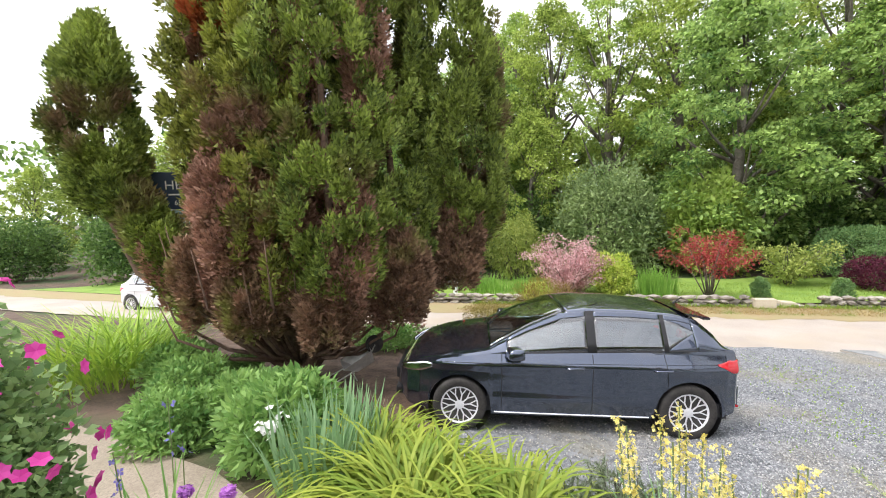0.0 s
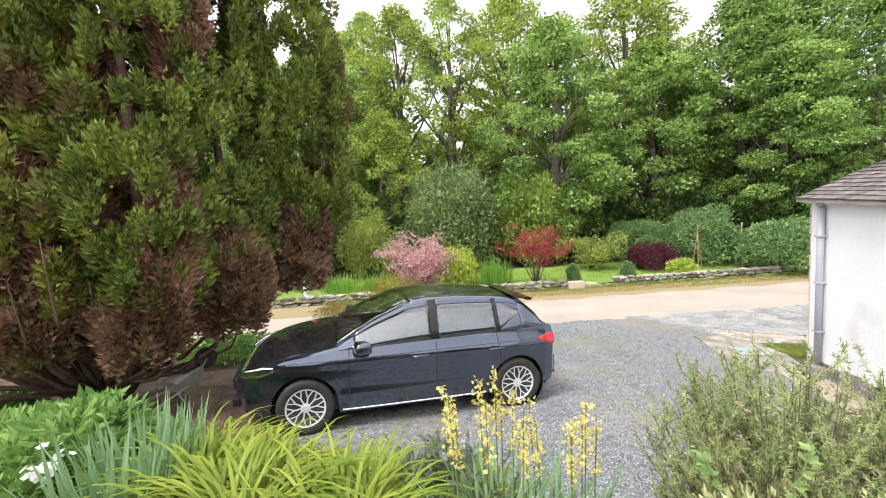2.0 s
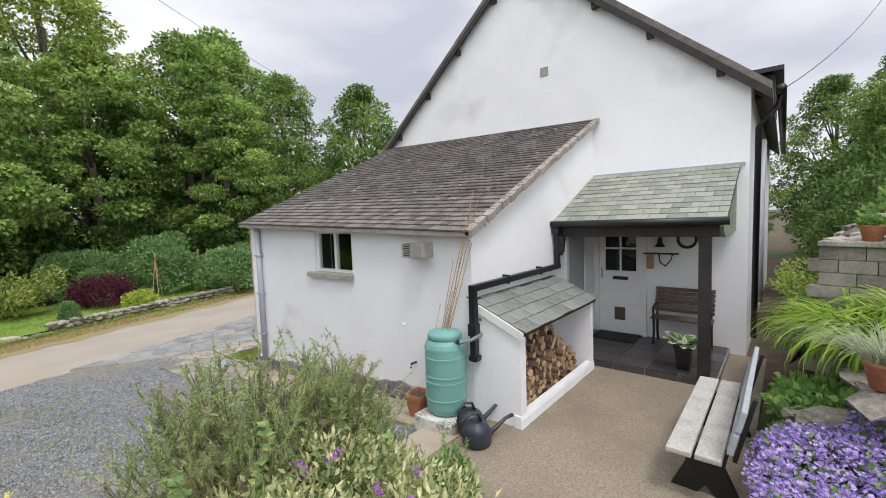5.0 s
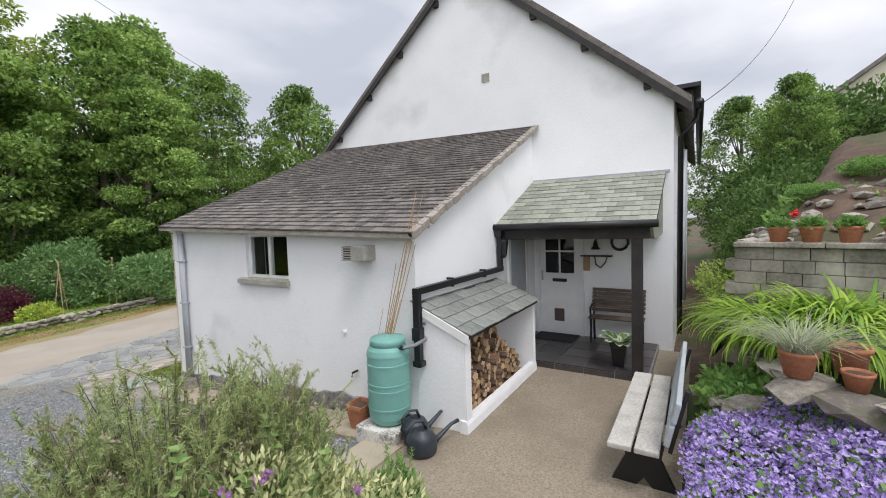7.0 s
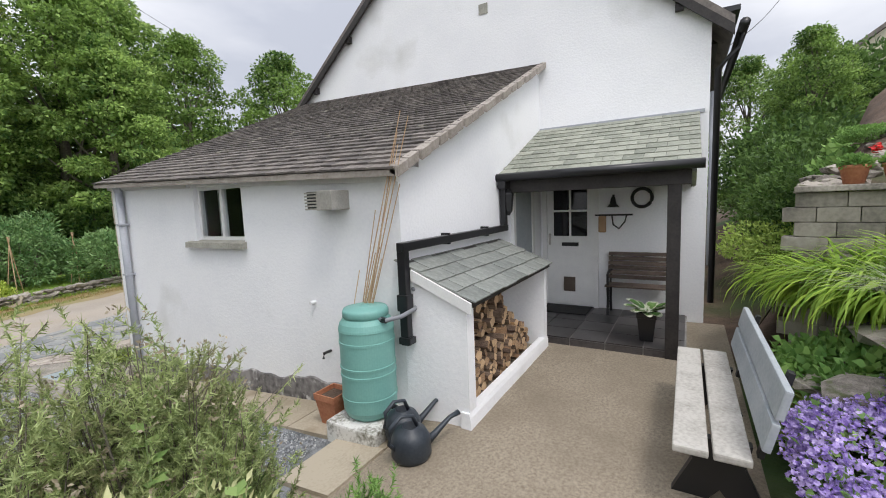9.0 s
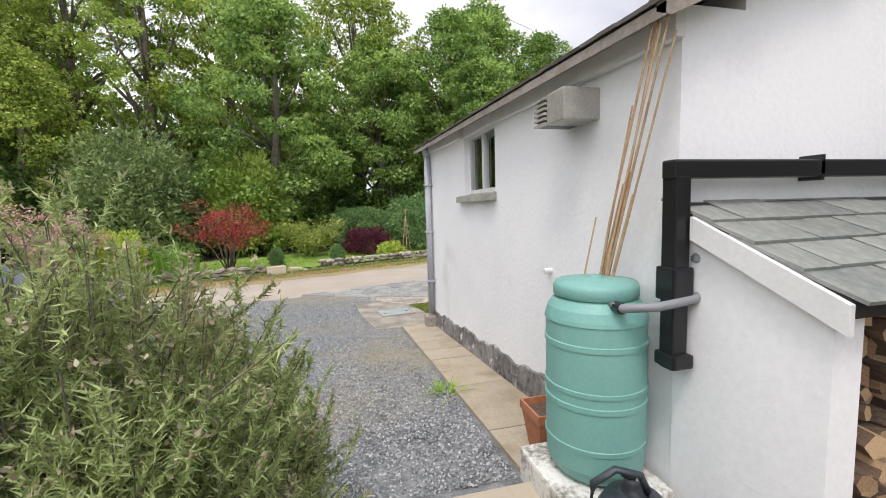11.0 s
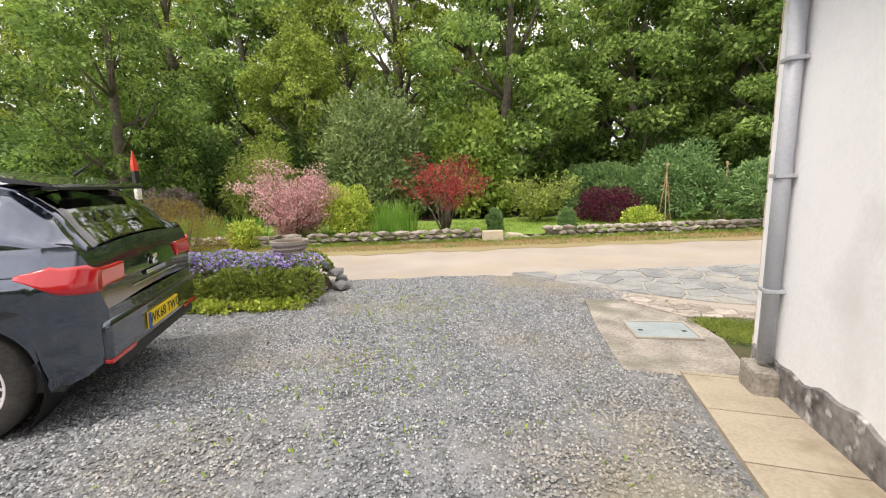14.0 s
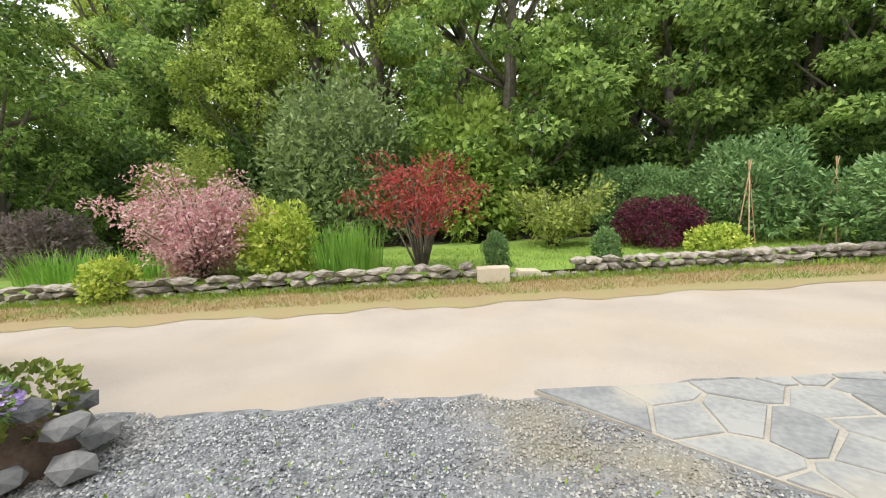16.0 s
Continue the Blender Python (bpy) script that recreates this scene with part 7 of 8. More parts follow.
M_BRAMBLE = leaf_mat("bramble_leaf", (0.15, 0.27, 0.08), (0.38, 0.52, 0.18), scale=5, thin=0.35)
for bx, by, hgt in ((0.45, 1.75, 0.92), (1.2, 1.9, 0.98)):
    br = thing("bramble", (bx, by, float(height(bx, by)) - 0.02), "young bramble shoots with fresh green leaflets", "plant")
    lp, la = [], []
    for i in range(3):
        a = i * 2.1 + bx
        tip = Vector((0.24 * math.cos(a), 0.24 * math.sin(a), hgt * (1 - 0.08 * i)))
        part("cane_shoot", tube(bmesh.new(), [(0, 0, 0), (tip.x * 0.4, tip.y * 0.4, tip.z * 0.65), tip], [0.005, 0.004, 0.002], 5), M_STEM, br)
        for k in range(7):
            t = 0.55 + 0.075 * k
            c = Vector((tip.x * t, tip.y * t, tip.z * (0.25 + 0.75 * t)))
            for dz in (-0.9, 0.0, 0.9):
                lp.append(c)
                la.append((math.cos(a + k * 1.3 + dz), math.sin(a + k * 1.3 + dz), 0.15))
    obj("foliage", quads_mesh("foliage", leaves(rng, np.array(lp), unit(np.array(la)), 0.058, 0.038, 0.12, level=0.8)), M_BRAMBLE, br)["kind"] = "stuff"

# -- bank to the right of the path --
camp = thing("bellflower_mat", (3.2, -0.62, float(height(3.2, -0.62)) + 0.12), "dense cushion of lilac bellflowers on the bank", "flower")
blobs = [((0, 0, 0.12), (0.95, 0.62, 0.22)), ((-0.55, 0.22, 0.05), (0.5, 0.4, 0.22)), ((0.6, -0.35, 0.2), (0.6, 0.5, 0.24)), ((-0.3, -0.5, 0.28), (0.7, 0.5, 0.25)), ((-0.75, -0.2, 0.12), (0.4, 0.5, 0.25)), ((0.35, 0.25, 0.06), (0.5, 0.3, 0.2))]
obj("leaves", foliage_mesh("leaves", rng, blobs, 3600, 0.045, 0.03, up=0.3, inner=0.6), M_HERB, camp)
pos, d = blob_points(rng, blobs, 27000, 0.90)
pos = pos + rng.normal(0, 0.012, pos.shape)
pos = pos[pos[:, 2] > 0.03]
obj("blossom", quads_mesh("blossom", petals(rng, pos, 0.0145, 5, unit(rng.normal(size=pos.shape) * 0.7 + [0, 0, 0.9]))), M_PETALLILAC, camp, "star-shaped lilac flowers")
for x, y, n, L in ((5.6, -0.78, 520, 0.92), (5.95, -0.70, 380, 0.85), (5.2, -0.88, 560, 0.98), (4.8, -1.05, 420, 0.9), (5.3, -1.3, 340, 0.95)):
    strap_plant("daylily", (x, y, 0.46), rng, n, 0.30, L, 0.034, M_DAYLILY2, "bright green arching daylily beside the cottage", lean=(0.05, 0.45), arch=0.5, group="daylilies on the bank", droop=1.5)
settle(bush("geranium_clump", rng, 1.0, 0.5, 2600, M_HERB, 0.07, "leafy green geranium clump on the bank", "plant", ratio=0.7), 4.45, -0.55, dz=0.1)
settle(bush("sedum_clump", rng, 0.5, 0.35, 1500, M_BAMBOO, 0.04, "small yellowing cushion plant behind the bench", "plant"), 4.1, -0.28, dz=0.05)
settle(bush("ivy_bank", rng, 3.4, 1.1, 7000, M_HERB, 0.10, "ivy and weeds over the stony bank", "plant", ratio=0.7, inner=0.7), 9.0, -2.9, dz=0.1)
settle(bush("ivy_bank", rng, 2.6, 0.9, 5000, M_LEAF_LIGHT, 0.09, "rough grass and weeds on the bank", "plant", ratio=0.4), 9.6, -1.2, dz=0.0)
strap_plant("hosta", (PX + 0.25, 0.86, 0), rng, 4, 0.05, 0.1, 0.01, M_HOSTA, "white-edged green hosta in the black pot")
hosta = bpy.data.objects["hosta"]
hosta.matrix_basis = pose(PX + 0.25, 0.86, FZ + 0.30)
bm = bmesh.new()
M_HOSTAEDGE = leaf_mat("hosta_cream", (0.62, 0.66, 0.5), (0.78, 0.8, 0.66), scale=6, thin=0.3)
for scale_, mt, lift, nm in ((1.0, M_HOSTAEDGE, 0.0, "cream_edges"), (0.72, M_HOSTA, 0.006, "green_middles")):
    bm = bmesh.new()
    for i in range(16):
        a = i * 2.4
        tilt = 0.25 + 0.5 * (i % 4) / 4
        d = Vector((math.cos(a) * math.cos(tilt), math.sin(a) * math.cos(tilt), math.sin(tilt)))
        s = Vector((-math.sin(a), math.cos(a), 0))
        c = d * (0.13 + 0.012 * i * 0.5) + Vector((0, 0, 0.03 + lift))
        ring = [bm.verts.new(c + d * 0.115 * scale_ * math.cos(t) + s * 0.07 * scale_ * math.sin(t) * (1 - 0.25 * math.cos(t)) - Vector((0, 0, 0.05 * max(0, math.cos(t)) ** 2))) for t in np.linspace(0, 2 * math.pi, 12, endpoint=False)]
        bm.faces.new(ring)
    part(nm, bm, mt, hosta)

# ---- stone, paving and the rest of the setting's details ----
rng = np.random.default_rng(77)


def clip_cell(poly, p, q):
    """The part of a polygon nearer to p than to q."""
    mx, my, dx, dy = (p[0] + q[0]) / 2, (p[1] + q[1]) / 2, q[0] - p[0], q[1] - p[1]
    out = []
    for i in range(len(poly)):
        a, b = poly[i], poly[(i + 1) % len(poly)]
        sa, sb = (a[0] - mx) * dx + (a[1] - my) * dy, (b[0] - mx) * dx + (b[1] - my) * dy
        if sa <= 0:
            out.append(a)
        if sa * sb < 0:
            t = sa / (sa - sb)
            out.append((a[0] + (b[0] - a[0]) * t, a[1] + (b[1] - a[1]) * t))
    return out


def crazy_paving(name, region, seeds, mat, bed_mat, label, z_top, joint=0.015):
    bm = bmesh.new()
    prism(bm, region, "z", z_top - 0.08, z_top - 0.012)
    base = tagged(part(name, bm, bed_mat), label, "paving", kind="structure")
    for i, p in enumerate(seeds):
        cell = list(region)
        for j, q in enumerate(seeds):
            if j != i and abs(p[0] - q[0]) < 3 and abs(p[1] - q[1]) < 3:
                cell = clip_cell(cell, p, q)
                if len(cell) < 3:
                    break
        if len(cell) < 3:
            continue
        cx, cy = sum(c[0] for c in cell) / len(cell), sum(c[1] for c in cell) / len(cell)
        outl = []
        for c in cell:
            d = math.hypot(c[0] - cx, c[1] - cy)
            k = max(0.3, 1 - joint * rng.uniform(0.8, 2.0) / max(d, 0.05))
            outl.append((cx + (c[0] - cx) * k, cy + (c[1] - cy) * k))
        bm = bmesh.new()
        h = z_top + rng.uniform(-0.005, 0.004)
        a = [bm.verts.new((x, y, z_top - 0.03)) for x, y in outl]
        b = [bm.verts.new((x, y, h - 0.006)) for x, y in outl]
        c = [bm.verts.new((cx + (x - cx) * 0.97, cy + (y - cy) * 0.97, h)) for x, y in outl]
        n = len(outl)
        for lo, hi in ((a, b), (b, c)):
            for k in range(n):
                bm.faces.new((lo[k], lo[(k + 1) % n], hi[(k + 1) % n], hi[k]))
        bm.faces.new(c)
        bmesh.ops.recalc_face_normals(bm, faces=bm.faces[:])
        part("flagstone", bm, mat, base)
    return base


region = [(1.15, 10.83), (2.44, 10.1), (3.7, 9.62), (12.0, 9.3), (12.0, 14.7), (3.8, 11.72)]
seeds = []
for _ in range(5000):
    p = (rng.uniform(1.1, 12), rng.uniform(9.3, 14.6))
    if all(math.hypot(p[0] - q[0], p[1] - q[1]) > ((0.24 + 0.22 * math.sin(p[0] * 9 + p[1] * 5) ** 2) if p[0] < 6 else 0.55) for q in seeds):
        if p[1] < 10.5 + 0.37 * p[0] and p[1] > 9.2 + max(0, 2.6 - 1.0 * (p[0] - 0.6)):
            seeds.append(p)
crazy_paving("flagstone_yard", region, seeds, M_FLAG, M_MORTAR, "crazy paving of blue-grey flagstones with pale mortar joints", 0.012, 0.015)
# concrete apron with the inspection cover
apron = [(2.52, 7.44), (3.43, 7.44), (3.46, 8.30), (3.30, 8.88), (2.67, 9.48), (2.27, 9.40), (2.36, 8.4)]
bm = bmesh.new()
prism(bm, apron, "z", -0.08, 0.022)
tagged(part("concrete_apron", bm, M_CONC_GREY), "patched grey concrete apron around an inspection cover", "paving", kind="structure")
bm = bmesh.new()
prism(bm, [(2.27, 9.41), (2.67, 9.49), (2.81, 9.79), (4.0, 9.27), (9.0, 8.4), (9.0, 9.28), (3.7, 9.60), (2.5, 10.02), (2.2, 9.8)], "z", -0.08, 0.004)
tagged(part("dirt_strip", bm, M_ROAD), "strip of bare brown earth between paving and concrete", "earth", kind="structure")
band = [(2.68, 9.50), (3.27, 8.95), (3.9, 8.98), (6.2, 8.55), (6.2, 8.92), (4.0, 9.28), (3.36, 9.50), (2.81, 9.80)]
band_seeds = [(x + rng.uniform(-0.06, 0.06), float(np.interp(x, [2.7, 3.3, 4.0, 6.2], [9.62, 9.24, 9.12, 8.73])) + dy + rng.uniform(-0.04, 0.04)) for x in np.arange(2.7, 6.2, 0.21) for dy in (-0.16, 0.03, 0.2)]
crazy_paving("stone_edging", band, band_seeds, M_PALEROCK, M_CONC_GREY, "band of pale rough stones edging the concrete", 0.030, 0.007)
cover = thing("inspection_cover", (2.96, 8.43, 0.022), "pale blue-grey metal inspection cover with a bright rim", "manhole cover", rz=8)
M_COVER = surface("galvanised_cover", (0.30, 0.36, 0.38), (0.42, 0.47, 0.48), scale=4, fine=40, rough=0.55, metal=0.2, bump=0.1)
part("plate", boxm((-0.27, -0.215, 0.0), (0.27, 0.215, 0.012)), M_COVER, cover)
for a, b in (((-0.30, -0.243), (0.30, -0.219)), ((-0.30, 0.219), (0.30, 0.243)), ((-0.30, -0.219), (-0.274, 0.219)), ((0.274, -0.219), (0.30, 0.219))):
    part("rim", boxm((a[0], a[1], 0.0), (b[0], b[1], 0.02), 0.004), M_MORTAR, cover)
for x in (-0.2, 0.2):
    part("key_hole", boxm((x - 0.02, -0.05, 0.012), (x + 0.02, -0.02, 0.016)), M_TRIM, cover)
moss = thing("moss_patch", (3.62, 8.68, 0.0), "patch of yellow-green moss and weeds by the corner", "moss")
obj("moss_cover", foliage_mesh("moss_cover", rng, [((-0.1, 0.08, 0.0), (0.26, 0.20, 0.05)), ((0.12, 0.0, 0.0), (0.28, 0.26, 0.06)), ((0.0, -0.2, 0.0), (0.16, 0.18, 0.04)), ((0.5, 0.0, 0.0), (0.4, 0.26, 0.06))], 6500, 0.026, 0.011, up=0.7, inner=0.3), M_BAMBOO, moss)
# slabs along the lean-to wall
strip = tagged(part("slab_bed", prism(bmesh.new(), [(2.90, -0.1), (3.43, -0.1), (3.43, -0.05), (2.90, -0.05)], "y", 2.7, 2.72), M_CONC), "row of buff paving slabs along the cottage wall", "paving", kind="structure")
y = 2.93
while y < 7.45:
    L = min(rng.choice([0.6, 0.6, 0.9, 0.45]), 7.5 - y)
    za, zb = float(drive(y)) + 0.035, float(drive(y + L)) + 0.035
    bm = bmesh.new()
    box(bm, (2.93, y, 0), (3.425, y + L - 0.012, 1))
    for v in bm.verts:
        base = za + (zb - za) * (v.co.y - y) / L
        v.co.z = base - 0.06 if v.co.z < 0.5 else base + rng.uniform(-0.001, 0.001)
    part("slab", bm, M_SLAB, strip)
    y += L
bm = bmesh.new()
box(bm, (2.35, 2.42, 0), (2.92, 2.90, 1))
for v in bm.verts:
    v.co.z = float(drive(v.co.y)) + (0.03 if v.co.z > 0.5 else -0.05) + 0.01
part("slab", bm, M_SLAB, strip)
bm = bmesh.new()
box(bm, (2.93, 2.42, 0), (3.42, 2.91, 1))
for v in bm.verts:
    v.co.z = float(drive(v.co.y)) + (0.03 if v.co.z > 0.5 else -0.05)
part("slab", bm, M_SLAB, strip)


# stones
def rock_mesh(name, seed, mat, squash=0.7, sub=2):
    r = np.random.default_rng(seed)
    bm = bmesh.new()
    bmesh.ops.create_icosphere(bm, subdivisions=sub, radius=1.0)
    dirs = unit(r.normal(size=(7, 3)))
    cut = r.uniform(0.55, 0.85, 7)
    for v in bm.verts:
        p = np.array(v.co)
        for d, c in zip(dirs, cut):
            e = p @ d
            if e > c:
                p = p - d * (e - c) * 0.85
        v.co = p * [1, 1, squash] * (1 + 0.04 * r.normal())
    me = bpy.data.meshes.new(name)
    bm.to_mesh(me)
    bm.free()
    me.materials.append(mat)
    return me


rocks = [rock_mesh("stone", 100 + i, M_STONE, 0.75, 1) for i in range(8)]
M_DARKSTONE = surface("dark_slate_stone", (0.09, 0.095, 0.10), (0.22, 0.22, 0.22), scale=4, fine=30, rough=0.8, bump=0.5, vary=0.3)
rocks_dark = [rock_mesh("stone", 200 + i, M_DARKSTONE, 0.75, 1) for i in range(4)]


def lay(meshes, parent, x, y, z, sx, sy, sz, rz):
    ob = new("stone", meshes[rng.integers(len(meshes))])
    ob.parent = parent
    o = parent.matrix_basis.translation
    ob.matrix_basis = Matrix.Translation((x - o.x, y - o.y, z - o.z)) @ Euler((rng.uniform(-0.12, 0.12), rng.uniform(-0.12, 0.12), radians(rz) + rng.choice([0, math.pi]))).to_matrix().to_4x4() @ Matrix.Diagonal((sx, sy, sz, 1))
    return ob


wall_line = lambda x: 14.82 + 0.35 * x
low_wall = thing("wall_lane", (0, 14.8, 0), "low dry-stone garden wall along the lane, mossy in places", "stone wall", kind="structure")
for course in range(3):
    x = -10.5
    while x < 13.0:
        w = rng.uniform(0.13, 0.27) if x < 0.3 or x > 4.5 else rng.uniform(0.10, 0.18)
        if not (0.35 < x < 1.35 and course >= 1) and not (-0.15 < x < 0.4):
            y = wall_line(x) + rng.uniform(-0.03, 0.03)
            z0 = float(height(x, wall_line(x) - 0.15))
            lay(rocks, low_wall, x, y, z0 + 0.05 + course * 0.115, w * 1.25, 0.16, rng.uniform(0.085, 0.13), 19 + rng.uniform(-6, 6))
        x += w * 1.75
tagged(part("pale_block", boxm((-0.27, -0.13, 0.0), (0.27, 0.13, 0.27), 0.02, pose(0.10, 14.72, float(height(0.1, 14.6)) + 0.01, 0, 0, 17)), M_PALESTONE), "pale sawn stone block at the garden gap", "stone block")
tagged(part("pale_block", boxm((-0.2, -0.13, 0.0), (0.2, 0.13, 0.16), 0.03, pose(0.62, 15.1, float(height(0.62, 14.9)) + 0.01, 3, 6, 30)), M_PALESTONE), "rough pale stone lying by the garden gap", "stone block")

# flower island beside the lane
isl = thing("flower_island", (-2.6, 8.85, 0.0), "raised stone-edged bed overgrown with lilac bellflowers and ivy", "flower bed")
M_IVY = leaf_mat("ivy_leaf", (0.11, 0.17, 0.035), (0.34, 0.40, 0.08), scale=3, thin=0.3)
ix = lambda s: (-1.45 - 2.9 * s, 9.12 - 1.05 * s)
mb = bmesh.new()
bmesh.ops.create_icosphere(mb, subdivisions=3, radius=1.0, matrix=Matrix.Translation((-0.35, -0.1, 0.0)) @ Matrix.Rotation(radians(20), 4, "Z") @ Matrix.Diagonal((1.75, 0.62, 0.52, 1)))
part("mound", mb, M_SOIL, isl, smooth=True)
blobs, tops = [], []
for i in range(16):
    x, y = ix((i + rng.uniform(0, 1)) / 16)
    oy = rng.uniform(-0.5, 0.45)
    r = rng.uniform(0.22, 0.34)
    blobs.append(((x + 2.6 - oy * 0.3, y + oy - 8.85, 0.16 if oy < -0.2 else 0.3), (r, r, r * 0.8)))
for i in range(16):
    x, y = ix((i + rng.uniform(0, 1)) / 16)
    r = rng.uniform(0.22, 0.32)
    blobs.append(((x + 2.6 + 0.2, y - 0.58 - 8.85, 0.14 + rng.uniform(0, 0.14)), (r, r * 0.7, r * 0.75)))
for i in range(18):
    x, y = ix((i + rng.uniform(0, 1)) / 18)
    oy = rng.uniform(-0.42, 0.2)
    r = rng.uniform(0.24, 0.34)
    tops.append(((x + 2.6 - oy * 0.3, y + oy - 8.85, 0.46), (r, r, r * 0.55)))
obj("ivy", foliage_mesh("ivy", rng, blobs, 17000, 0.055, 0.042, up=0.2, inner=0.85), M_IVY, isl, "yellow-green ivy leaves")
obj("leaf_cushion", foliage_mesh("leaf_cushion", rng, tops, 5000, 0.04, 0.03, up=0.3, inner=0.75), M_HERB, isl)
pos, d = blob_points(rng, tops, 10000, 0.97)
pos = pos[pos[:, 2] > 0.44]
obj("bellflower", quads_mesh("bellflower", petals(rng, pos, 0.019, 5)), M_PETALLILAC, isl, "lilac bellflowers")
for (x, y, z, s) in ((-1.22, 9.32, 0.27, 0.15), (-1.14, 9.28, 0.09, 0.16), (-1.32, 9.08, 0.10, 0.13), (-1.38, 9.25, 0.38, 0.13), (-1.28, 9.52, 0.12, 0.16), (-1.5, 9.52, 0.28, 0.15)):
    lay(rocks_dark, isl, x, y, z, s, s * 0.85, s * 0.7, rng.uniform(0, 180))
for i in range(14):
    s = i / 13
    x, y = ix(s)
    lay(rocks, isl, x + 0.25, y - 0.72, 0.04 + float(drive(y - 0.7)), 0.14, 0.09, 0.05, 20)
skirt = []
for i in range(18):
    x, y = ix((i + 0.5) / 18)
    skirt.append(((x + 2.6 + 0.28, y - 0.74 - 8.85 + rng.uniform(-0.06, 0.06), 0.06), (rng.uniform(0.13, 0.2), 0.12, 0.09)))
obj("ground_ivy", foliage_mesh("ground_ivy", rng, skirt, 5200, 0.05, 0.038, up=0.5, inner=0.5, level=0.3), M_LIME, isl, "bright lime-green ground ivy along its foot")
planter = thing("planter", (-1.82, 9.08, 0.50), "ribbed stone bowl planter on the flower island", "planter")
bm = bmesh.new()
lathe(bm, [(0.15, 0.0), (0.17, 0.03), (0.20, 0.05), (0.185, 0.07), (0.22, 0.10), (0.205, 0.12), (0.245, 0.16), (0.23, 0.18), (0.265, 0.22), (0.27, 0.27), (0.235, 0.27), (0.22, 0.22)], 32)
part("bowl", bm, M_VERGE_CEM, planter, smooth=False)
bm = bmesh.new()
lathe(bm, [(0.235, 0.22), (0.2, 0.25), (0.02, 0.26)], 20)
part("soil", bm, M_SOIL, planter)
settle(bush("broom_shrub", rng, 1.8, 1.5, 12000, M_BROOM, 0.05, "golden-brown broom shrub beside the lane", ratio=0.2, up=0.6, lumps=16), -4.35, 9.35)
settle(bush("broom_shrub", rng, 1.5, 0.95, 9000, M_BROOM, 0.05, "golden-brown heather-like shrub near the conifer", ratio=0.2, up=0.6, lumps=16), -5.4, 8.4)
geum = settle(bush("geum", rng, 0.8, 0.5, 2200, M_HERB, 0.05, "clump with small red flowers beside the drive", "flower"), -4.15, 7.95)
pos, d = blob_points(rng, [((0, 0, 0.45), (0.4, 0.4, 0.22))], 90, 0.9)
obj("flower_heads", quads_mesh("flower_heads", petals(rng, pos, 0.026, 5)), M_PETALRED, geum, "small red flowers")
settle(bush("fern_patch", rng, 1.6, 0.55, 3600, M_HERB, 0.09, "green weeds and ferns behind the mulch", "plant", ratio=0.4), -5.6, 7.2)
settle(bush("fern_patch", rng, 1.8, 0.5, 3600, M_HERB, 0.09, "green weeds along the mulch bed", "plant", ratio=0.4), -7.2, 6.6)

# marker post with a red top
mp = thing("marker_post", (-9.05, 12.35, float(height(-9.05, 12.35))), "black and white marker post with a red pointed top", "post")
for z0, z1, m, nm in ((0, 0.9, M_FRAME, "white_band"), (0.9, 1.2, M_TRIM, "black_band"), (1.2, 1.62, M_FRAME, "white_band"), (1.62, 1.95, M_TRIM, "black_band")):
    part(nm, boxm((-0.06, -0.06, z0), (0.06, 0.06, z1)), m, mp)
bm = bmesh.new()
lathe(bm, [(0.085, 1.95), (0.085, 2.10), (0.015, 2.48)], 4, pose(0, 0, 0, 0, 0, 45))
part("red_top", bm, plain("red_paint", (0.72, 0.05, 0.025), 0.5), mp)

# agent's board behind the conifer
board = thing("sale_board", (-9.6, 3.35, float(height(-9.6, 3.35))), "dark blue board on a post beside the lane", "sign", rz=62)
part("post", boxm((-0.05, -0.03, 0), (0.05, 0.05, 3.0)), M_FRAME, board)
M_NAVY = plain("navy_panel", (0.012, 0.035, 0.085), 0.4)
bh = 3.0
part("panel", boxm((-0.38, -0.05, bh), (0.38, -0.032, bh + 0.72), 0.005), M_NAVY, board)
part("lower_panel", boxm((-0.36, -0.05, bh - 0.27), (0.36, -0.032, bh - 0.02), 0.005), plain("pale_blue_panel", (0.36, 0.50, 0.60), 0.5), board)
M_WHITEINK = plain("white_ink", (0.85, 0.85, 0.85), 0.5)


def letters(txt, size, x, z, parent, m):
    cu = bpy.data.curves.new("lettering", "FONT")
    cu.body, cu.size, cu.extrude, cu.align_x, cu.align_y = txt, size, 0.001, "RIGHT", "CENTER"
    cu.materials.append(m)
    o = new("lettering", cu)
    o.parent = parent
    o.matrix_basis = pose(x, -0.0525, z, 90, 0, 0)


letters("HER", 0.24, 0.33, bh + 0.46, board, M_WHITEINK)
letters("650 6", 0.13, 0.33, bh + 0.12, board, M_WHITEINK)
letters("ZE", 0.2, 0.30, bh - 0.145, board, M_NAVY)
part("text_bar", boxm((-0.05, -0.054, bh + 0.27), (0.2, -0.0505, bh + 0.30)), M_WHITEINK, board)
white_paint = surface("white_car_paint", (0.66, 0.67, 0.68), (0.74, 0.75, 0.76), scale=30, fine=200, rough=0.3, bump=0.0, coat=1.0)
far_car = make_car(white_paint, "white hatchback parked on the far side of the lane")
far_car.matrix_basis = pose(-17.2, 6.35, float(height(-17.2, 6.35)) + 0.01, 0, 0, 20)

